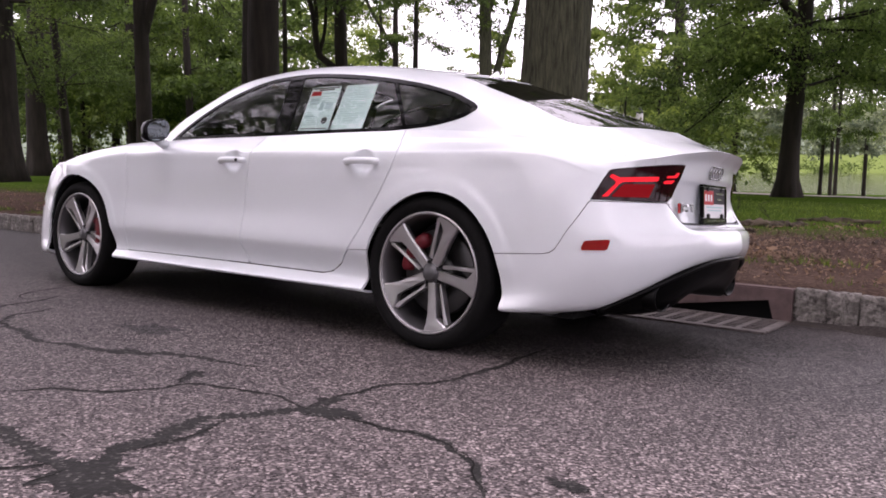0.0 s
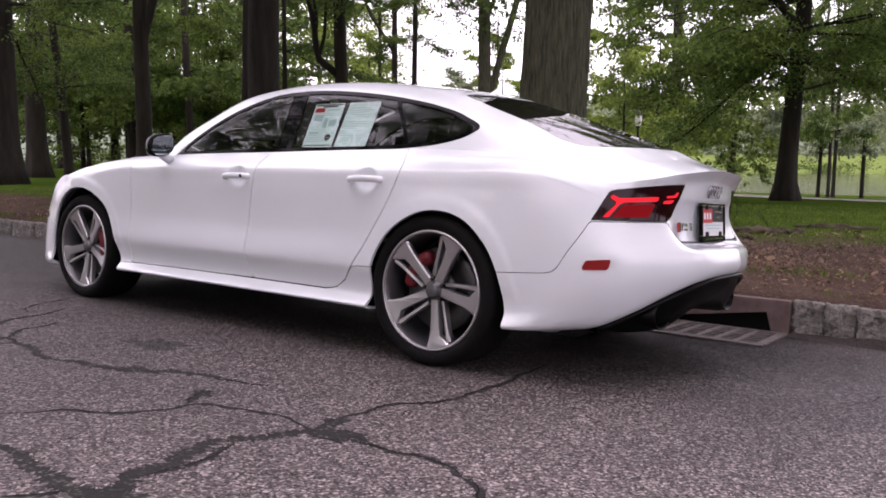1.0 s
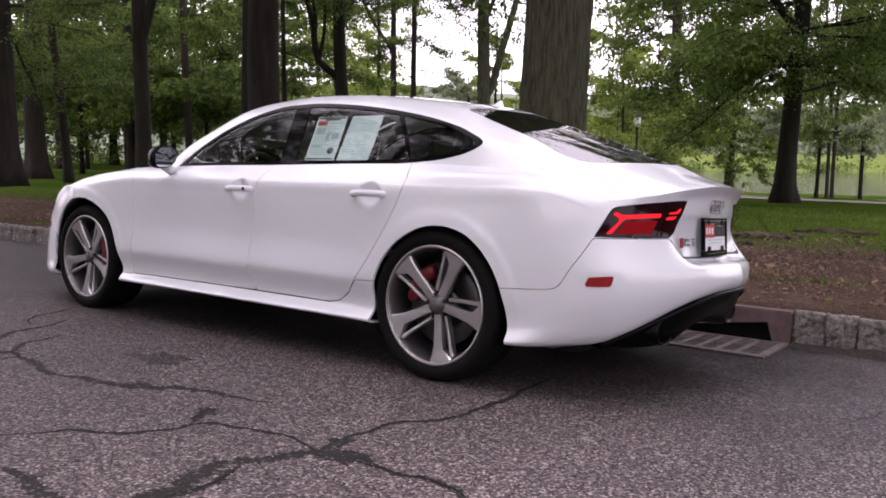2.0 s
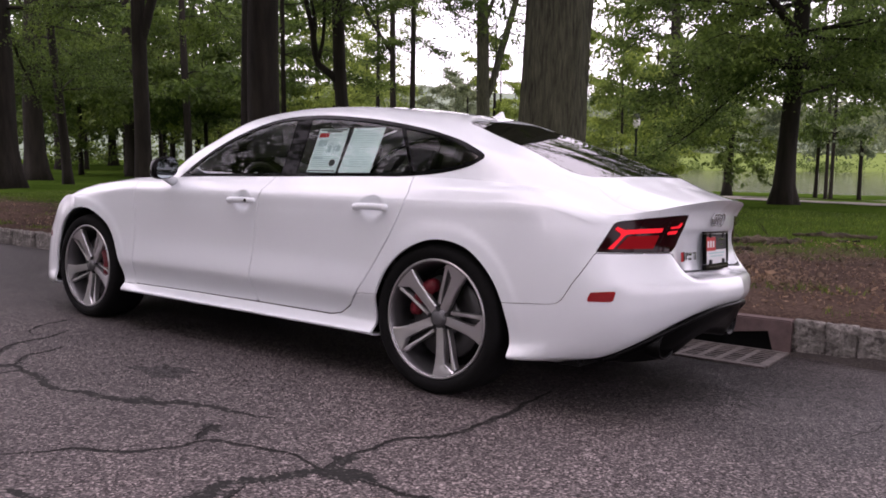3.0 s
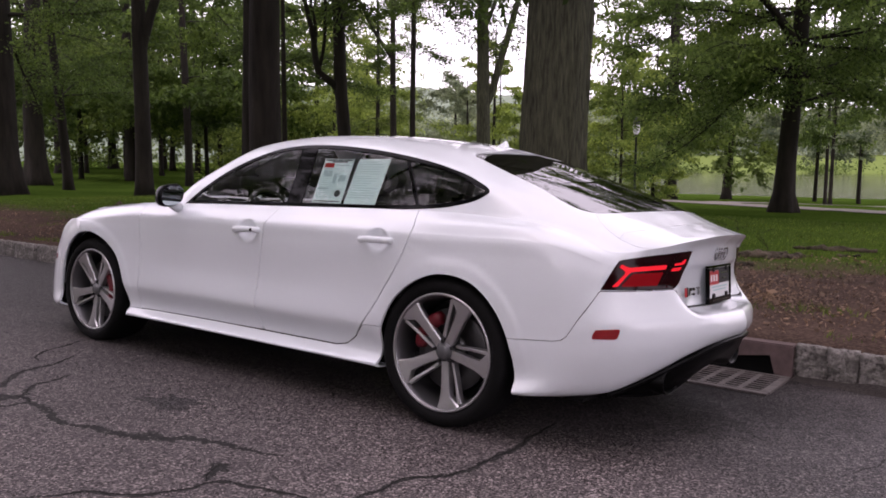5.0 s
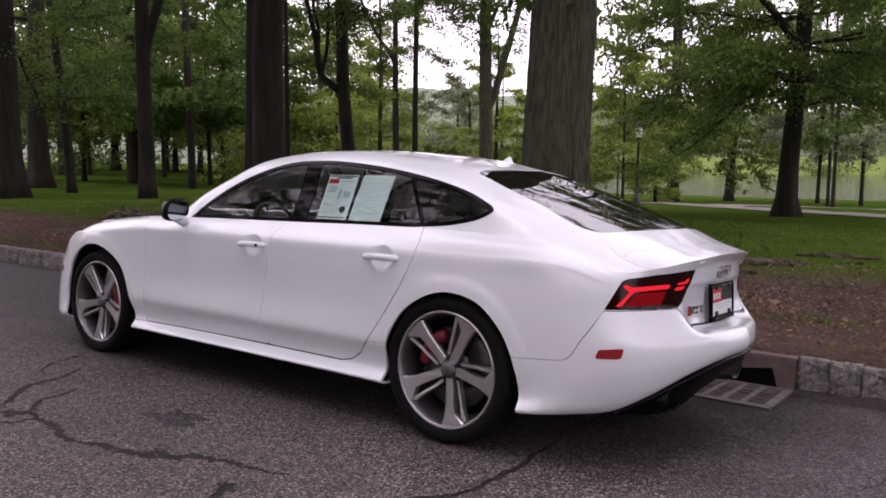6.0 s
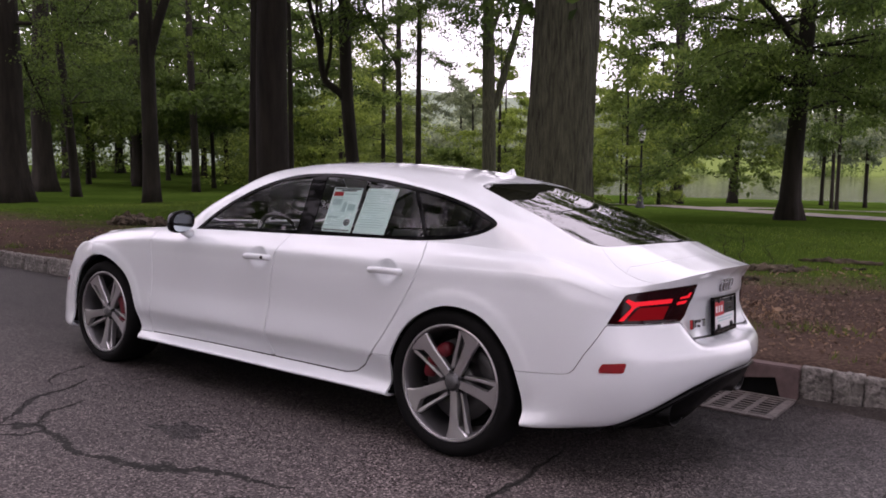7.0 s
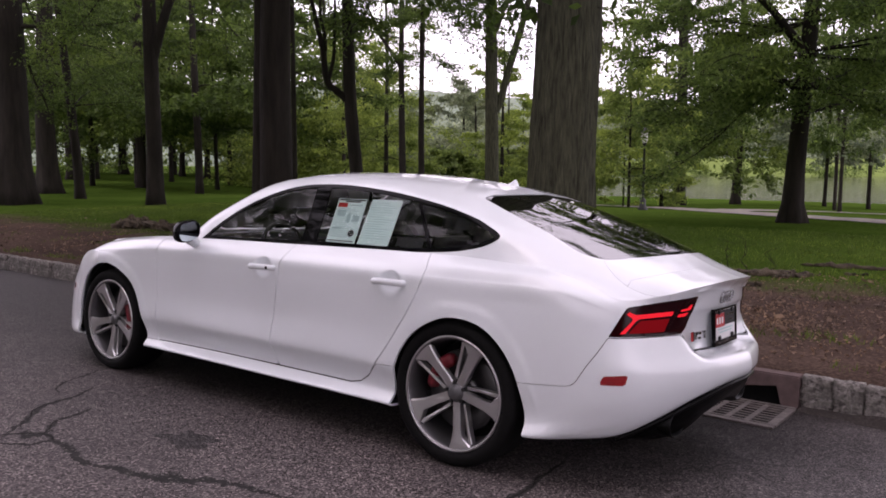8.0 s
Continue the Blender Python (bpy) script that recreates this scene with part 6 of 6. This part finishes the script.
        for nm, x0, x1 in (("window", -3.0, -1.08), ("window", -1.08, -0.30), ("quarter_window", -0.30, 1.0)):
            if nm == "window" and x1 == -0.30:
                pane, _ = split(panes, [(-1.08, 0.8), (-1.08, 1.5), (-0.45, 1.5), (-0.38, 1.235), (-0.222, 1.0), (-0.222, 0.8)], 0.0)
            elif nm == "window":
                pane, _ = split(panes, [(-3.0, 0.8), (-3.0, 1.5), (-1.08, 1.5), (-1.08, 0.8)], 0.0)
            else:
                pane, _ = split(panes, [(-0.222, 0.8), (-0.222, 1.0), (-0.38, 1.235), (-0.45, 1.5), (1.0, 1.5), (1.0, 0.8)], 0.0)
            panel(nm, pane, GLASS, car, 0.0, -0.004, "dark tinted side glass").visible_shadow = False
        # tail lamp
        lens = panel("tail_lamp", flip(lamp), LENS_DARK, car, 0.010, 0.001, "smoked red tail lamp with lit elements")
        corner = [(-0.050, 0.700), (0.070, 0.823), (0.612, 0.862), (0.470, 0.700)]

        def unit(pts):
            out = []
            for s, t in pts:
                a = np.array(corner[0]) * (1 - s) + np.array(corner[3]) * s
                b = np.array(corner[1]) * (1 - s) + np.array(corner[2]) * s
                out.append(tuple(a * (1 - t) + b * t))
            return out

        for nm, pts, material in (
                ("light_bar", [(0.04, 0.84), (0.16, 0.71), (0.67, 0.70), (0.68, 0.57), (0.235, 0.565), (0.205, 0.50), (0.165, 0.10), (0.10, 0.10), (0.155, 0.50), (0.15, 0.58), (0.035, 0.75)], LED),
                ("light_panel", [(0.20, 0.10), (0.25, 0.46), (0.27, 0.50), (0.67, 0.49), (0.69, 0.11)], LED_DIM),
                ("light_bar", [(0.77, 0.50), (0.77, 0.585), (0.93, 0.60), (0.905, 0.50)], LED),
                ("light_bar", [(0.77, 0.655), (0.77, 0.715), (0.88, 0.725), (0.90, 0.80), (0.945, 0.80), (0.935, 0.66)], LED)):
            if sgn > 0 and pts[0][0] > 0.7:
                continue
            bar, _ = split(flip(lamp), unit(pts), 0.0, rear_qz)
            panel(nm, bar, material, lens, 0.0, 0.004)
        seam, _ = split(flip(lamp), unit([(0.725, -0.1), (0.725, 1.1), (0.737, 1.1), (0.737, -0.1)]), 0.0, rear_qz)
        panel("lamp_seam", seam, BLACK_MATT, lens, 0.0, 0.0035)
        # side reflector in the bumper
        refl, _ = split(flip(bumper), [(-0.100, 0.497), (-0.083, 0.531), (-0.075, 0.536), (0.048, 0.545), (0.058, 0.541), (0.044, 0.506), (0.034, 0.501)], 0.0, rear_qz)
        panel("reflector", refl, REFLECTOR, car, 0.0, 0.003, "red bumper reflector")
        mark, _ = split(flip(nose), [(-3.43, 0.515), (-3.43, 0.555), (-3.385, 0.555), (-3.385, 0.515)], 0.0)
        panel("side_marker", mark, REFLECTOR, car, 0.0, 0.003, "small red side marker")
        # parking sensor
        bm = bmesh.new()
        bmesh.ops.create_cone(bm, cap_ends=True, segments=20, radius1=0.012, radius2=0.011, depth=0.004, matrix=look((0.905, sgn * 0.615, 0.54), (0.905 + 0.3, sgn * 0.9, 0.54)))
        part("parking_sensor", bm, PAINT, car)
        build_mirror(car, sgn)
        build_wheel(car, -2.915, sgn * 0.868, sgn, 49, False)
        build_wheel(car, 0.0, sgn * 0.868, sgn, 62, True)
        # exhaust
        V, F = [], []
        n = 36
        for k, (sx, sc) in enumerate(((0.74, 0.86), (0.926, 1.0), (0.933, 0.97), (0.930, 0.87), (0.82, 0.84))):
            for s in range(n):
                g = 2 * math.pi * s / n
                V.append((sx, sgn * (0.462 + 0.098 * sc * math.cos(g)), 0.305 + 0.062 * sc * math.sin(g)))
        F = [(k * n + s, k * n + (s + 1) % n, (k + 1) * n + (s + 1) % n, (k + 1) * n + s) for k in range(4) for s in range(n)]
        F.append(tuple(4 * n + s for s in range(n)))
        link_mesh("exhaust_tip", V, F, EXHAUST, car, label="large oval black exhaust tip")
        # wheel housings
        for curve in (REAR_ARCH, FRONT_ARCH):
            V, F = [], []
            n = len(curve)
            cx = curve[:, 0].mean()
            for x, z in curve:
                for w in (0.835, 0.60):
                    V.append((cx + (x - cx) * 1.03, sgn * w, max(0.235, z + 0.012)))
            F = [(2 * k, 2 * k + 1, 2 * k + 3, 2 * k + 2) for k in range(n - 1)]
            F.append(tuple(2 * k + 1 for k in range(n)))
            link_mesh("wheel_housing", V, F, UNDER, car)
    build_rear_details(car)
    build_cabin(car)
    return car


def build_mirror(car, sgn):
    bm = bmesh.new()
    bmesh.ops.create_uvsphere(bm, u_segments=36, v_segments=20, radius=1.0)
    for v in bm.verts:
        p = v.co
        e = 0.72
        q = Vector([math.copysign(abs(c) ** e, c) for c in p])
        x = q.x * 0.070
        if q.x > 0.25:
            x = 0.25 * 0.070 + (q.x - 0.25) * 0.02
        v.co = Vector((-1.965 + x, sgn * (0.950 + q.y * 0.082 + 0.012 * q.x), 1.004 + q.z * 0.066 - 0.012 * q.y))
    shell = part("mirror", bm, BLACK, car, "gloss black door mirror", True)
    bm = bmesh.new()
    bmesh.ops.create_circle(bm, cap_ends=True, segments=40, radius=1.0)
    for v in bm.verts:
        p = v.co
        q = [math.copysign(abs(c) ** 0.72, c) for c in (p.x, p.y)]
        v.co = Vector((-1.9275, sgn * (0.950 + 0.072 * q[0]), 1.004 + 0.057 * q[1] - 0.012 * q[0]))
    part("mirror_glass", bm, MIRROR, shell, "silver mirror glass")
    V, F = tube([(-1.99, sgn * 0.86, 0.925), (-1.985, sgn * 0.90, 0.935), (-1.975, sgn * 0.945, 0.955)], [0.03, 0.022, 0.02], 12)
    link_mesh("mirror_arm", V, F, PAINT, shell)


def build_rear_details(car):
    # diffuser under the bumper
    upper = [(1.078, 0, 0.480), (1.045, 0.23, 0.467), (0.976, 0.43, 0.422), (0.862, 0.585, 0.336), (0.738, 0.688, 0.251)]
    midl = [(1.06, 0, 0.425), (1.03, 0.23, 0.408), (0.965, 0.41, 0.338), (0.862, 0.56, 0.272), (0.725, 0.665, 0.226)]
    lower = [(0.995, 0, 0.350), (0.968, 0.23, 0.312), (0.918, 0.39, 0.248), (0.83, 0.53, 0.228), (0.69, 0.63, 0.226)]
    floor_l = [(0.5, 0, 0.24), (0.5, 0.2, 0.24), (0.5, 0.35, 0.235), (0.5, 0.5, 0.225), (0.5, 0.62, 0.22)]
    rows = [curve_through(c, 24) for c in (upper, midl, lower, floor_l)]
    V = [(p[0], -p[1], p[2]) for r in rows for p in r]
    F = [[k * 24 + i, (k + 1) * 24 + i, (k + 1) * 24 + i + 1, k * 24 + i + 1] for k in range(3) for i in range(23)]
    diffuser = panel("diffuser", both((np.array(V), F)), DIFFUSER, car, 0.0, 0.0, "black rear diffuser")
    lip = [(a[0] + 0.006, -a[1], a[2] * 0.72 + b[2] * 0.28) for a, b in zip(rows[0], rows[1])]
    lip = lip[::-1] + [(x, -y, z) for x, y, z in lip[1:]]
    V, F = tube(lip, [0.010] * len(lip), 8)
    link_mesh("diffuser_lip", V, F, EXHAUST, diffuser, label="gloss black lip of the diffuser")
    # underbody
    part("underbody", box_bm(-3.5, 0.66, -0.72, 0.72, 0.20, 0.26, 0.02), UNDER, car)
    for x0, x1, z0 in ((-2.42, -0.40, 0.215), (-3.6, -3.32, 0.20), (0.44, 0.56, 0.262)):
        part("underbody", box_bm(x0, x1, -0.78, 0.78, z0, 0.32, 0.02), UNDER, car)
    # number plate: black frame, two-tone insert, plain bars for the lettering
    plate = empty("number_plate", pose(0.970, -0.008, 0.702, 0, -4, 0) @ Matrix.Diagonal((1, 1.06, 0.99, 1)), car)
    for nm, y0, y1, z0, z1 in (("frame", -0.160, 0.160, 0.078, 0.088), ("frame", -0.160, 0.160, -0.088, -0.062), ("frame", -0.160, -0.146, -0.061, 0.077), ("frame", 0.146, 0.160, -0.061, 0.077)):
        part(nm, box_bm(-0.006, 0.011, y0, y1, z0, z1, 0.002), BLACK, plate)
    part("plate", box_bm(-0.006, 0.004, -0.146, 0.146, -0.062, 0.078), WHITE_PRINT, plate)
    part("red_field", box_bm(0.0045, 0.006, -0.140, -0.010, -0.002, 0.062), RED_PRINT, plate)
    part("black_field", box_bm(0.0045, 0.006, -0.009, 0.144, 0.002, 0.074), BLACK_MATT, plate)
    part("black_field", box_bm(0.0045, 0.006, -0.140, -0.010, 0.063, 0.076), BLACK_MATT, plate)
    for y0, y1, z0, z1, material in ((-0.124, -0.104, 0.014, 0.044, WHITE_PRINT), (-0.088, -0.068, 0.014, 0.044, WHITE_PRINT), (-0.052, -0.032, 0.014, 0.044, WHITE_PRINT),
                                     (0.020, 0.12, 0.046, 0.054, BADGE), (0.040, 0.10, 0.020, 0.027, BADGE), (-0.11, 0.11, -0.016, -0.010, INK_PALE), (-0.09, 0.09, -0.030, -0.025, INK_PALE)):
        part("print_bar", box_bm(0.0065, 0.0075, y0, y1, z0, z1), material, plate)
    for y0, y1 in ((-0.115, -0.07), (-0.06, -0.01), (0.0, 0.06), (0.07, 0.12)):
        part("print_bar", box_bm(0.0115, 0.0125, y0, y1, -0.078, -0.072), BADGE, plate)
    for y in (-0.09, 0.09):
        part("bolt", box_bm(0.005, 0.014, y - 0.012, y + 0.012, -0.066, -0.042, 0.003), BLACK_MATT, plate)
        part("bolt", box_bm(0.005, 0.014, y - 0.010, y + 0.010, 0.058, 0.078, 0.003), BLACK_MATT, plate)
    # a plain chain of chrome rings on the lid
    emblem = empty("emblem", None, car)
    for k in range(4):
        V, F = [], []
        for s in range(28):
            g = 2 * math.pi * s / 28
            for t in range(8):
                h = 2 * math.pi * t / 8
                rr = 0.0275 + 0.0045 * math.cos(h)
                V.append((0.980 + 0.06 * rr * math.sin(g) * 3 + 0.005 * math.sin(h), -0.085 + 0.041 * k + rr * math.cos(g), 0.843 + rr * math.sin(g)))
        F = [(s * 8 + t, ((s + 1) % 28) * 8 + t, ((s + 1) % 28) * 8 + (t + 1) % 8, s * 8 + (t + 1) % 8) for s in range(28) for t in range(8)]
        link_mesh("ring", V, F, CHROME, emblem, label="chrome ring")
    # model badge: plain bars
    badge = empty("badge", pose(0.946, -0.298, 0.680, 0, -4, -7), car)
    for y0, y1, z0, z1, material in ((-0.068, -0.061, -0.022, 0.020, RED_PRINT), (-0.056, -0.049, -0.022, 0.022, BADGE), (-0.036, -0.028, -0.016, 0.018, CHROME), (-0.027, -0.012, 0.004, 0.018, BADGE), (-0.006, 0.016, -0.016, -0.006, BADGE), (-0.002, 0.020, 0.004, 0.018, CHROME), (0.040, 0.066, 0.010, 0.018, BADGE), (0.050, 0.060, -0.016, 0.009, CHROME)):
        part("badge_bar", box_bm(-0.004, 0.006, y0, y1, z0, z1, 0.002), material, badge)
    # aerial fin on the roof
    fin = [(-0.290, 1.346), (-0.262, 1.362), (-0.244, 1.378), (-0.236, 1.380), (-0.230, 1.342)]
    bm = bmesh.new()
    left = [bm.verts.new((x, -0.004 - 0.024 * max(0, (1.385 - z) / 0.04), z)) for x, z in fin]
    right = [bm.verts.new((x, 0.004 + 0.024 * max(0, (1.385 - z) / 0.04), z)) for x, z in fin]
    bm.faces.new(left)
    bm.faces.new(right[::-1])
    for i in range(5):
        bm.faces.new((left[i], right[i], right[(i + 1) % 5], left[(i + 1) % 5]))
    bmesh.ops.recalc_face_normals(bm, faces=list(bm.faces))
    part("roof_aerial", bm, PAINT, car, "white shark-fin roof aerial")


def build_cabin(car):
    """Dark seats, dash and roof lining, seen dimly through the glass, and two price sheets on the rear window."""
    def seat(x, y):
        s = part("seat", box_bm(x - 0.25, x + 0.25, y - 0.25, y + 0.25, 0.30, 0.52, 0.06), FABRIC, car)
        bm = box_bm(-0.07, 0.07, -0.25, 0.25, 0.0, 0.60, 0.06)
        bmesh.ops.transform(bm, matrix=pose(x + 0.25, y, 0.45, 0, 20, 0), verts=list(bm.verts))
        part("backrest", bm, FABRIC, s)
        bm = box_bm(-0.05, 0.05, -0.13, 0.13, 0.62, 0.82, 0.045)
        bmesh.ops.transform(bm, matrix=pose(x + 0.25, y, 0.45, 0, 20, 0), verts=list(bm.verts))
        part("headrest", bm, FABRIC, s)
    for x in (-1.40, -0.66):
        for y in (-0.38, 0.38):
            seat(x, y)
    part("dashboard", box_bm(-2.15, -1.75, -0.70, 0.70, 0.70, 0.95, 0.06), FABRIC, car)
    part("cabin_floor", box_bm(-2.3, 0.3, -0.76, 0.76, 0.26, 0.30), FABRIC, car)
    part("parcel_shelf", box_bm(0.0, 0.62, -0.62, 0.62, 0.88, 0.92, 0.01), FABRIC, car)
    V, F = [], []
    n = 32
    for s in range(n):
        g = 2 * math.pi * s / n
        for t in range(8):
            h = 2 * math.pi * t / 8
            rr = 0.18 + 0.014 * math.cos(h)
            V.append((-1.72 + 0.014 * math.sin(h) - 0.3 * rr * math.sin(g), -0.38 + rr * math.cos(g), 0.88 + rr * math.sin(g)))
    F = [(s * 8 + t, ((s + 1) % n) * 8 + t, ((s + 1) % n) * 8 + (t + 1) % 8, s * 8 + (t + 1) % 8) for s in range(n) for t in range(8)]
    link_mesh("steering_wheel", V, F, BLACK_MATT, car)

    # sheets lie just behind the rear door glass, leaning with it
    def sheet(x_low, x_high, width, bars, seal=False):
        z0, z1 = 1.000, 1.238
        w = lambda z: -(0.797 - 0.489 * (z - 0.98))
        at = lambda u, v, d=0.0: (x_low + (x_high - x_low) * v + width * u, w(z0 + (z1 - z0) * v) + 0.012 - d, z0 + (z1 - z0) * v)
        V = [at(0, 0), at(1, 0), at(1, 1), at(0, 1), at(0, 0, -0.001), at(1, 0, -0.001), at(1, 1, -0.001), at(0, 1, -0.001)]
        page = link_mesh("price_sheet", V, [(0, 1, 2, 3), (7, 6, 5, 4), (0, 4, 5, 1), (1, 5, 6, 2), (2, 6, 7, 3), (3, 7, 4, 0)], PAPER, car, False, "pale green printed price sheet in the window")
        if seal:
            ring = [at(0.78 + 0.10 * math.cos(math.pi * k / 12), 0.22 + 0.075 * math.sin(math.pi * k / 12), 0.0022) for k in range(24)]
            link_mesh("seal_print", ring, [tuple(range(24))], INK, page, False, "small round dark seal")
        for u0, u1, v0, v1, material in bars:
            V = [at(u0, v0, 0.0015), at(u1, v0, 0.0015), at(u1, v1, 0.0015), at(u0, v1, 0.0015)]
            link_mesh("print_bar", V, [(0, 1, 2, 3)], material, page, False)
    r = random.Random(3)
    left = [(0.05, 0.95, 0.03, 0.05, INK), (0.05, 0.95, 0.955, 0.985, INK), (0.28, 0.80, 0.915, 0.945, INK), (0.05, 0.38, 0.80, 0.90, RED_PRINT), (0.45, 0.90, 0.84, 0.86, INK_PALE)]
    v = 0.76
    while v > 0.10:
        u1 = r.uniform(0.6, 0.95)
        left.append((0.06, u1, v, v + 0.012, INK_PALE))
        v -= 0.045
    left += [(0.10, 0.40, 0.60, 0.74, INK_PALE), (0.48, 0.60, 0.44, 0.66, INK_PALE), (0.66, 0.90, 0.48, 0.62, INK_PALE), (0.08, 0.42, 0.30, 0.34, INK_PALE)]
    right = []
    v = 0.92
    while v > 0.10:
        right.append((0.07, r.uniform(0.55, 0.92), v, v + 0.011, INK_PALE))
        v -= 0.052
    sheet(-0.958, -0.975, 0.213, left, True)
    sheet(-0.728, -0.727, 0.215, right)


build_car()
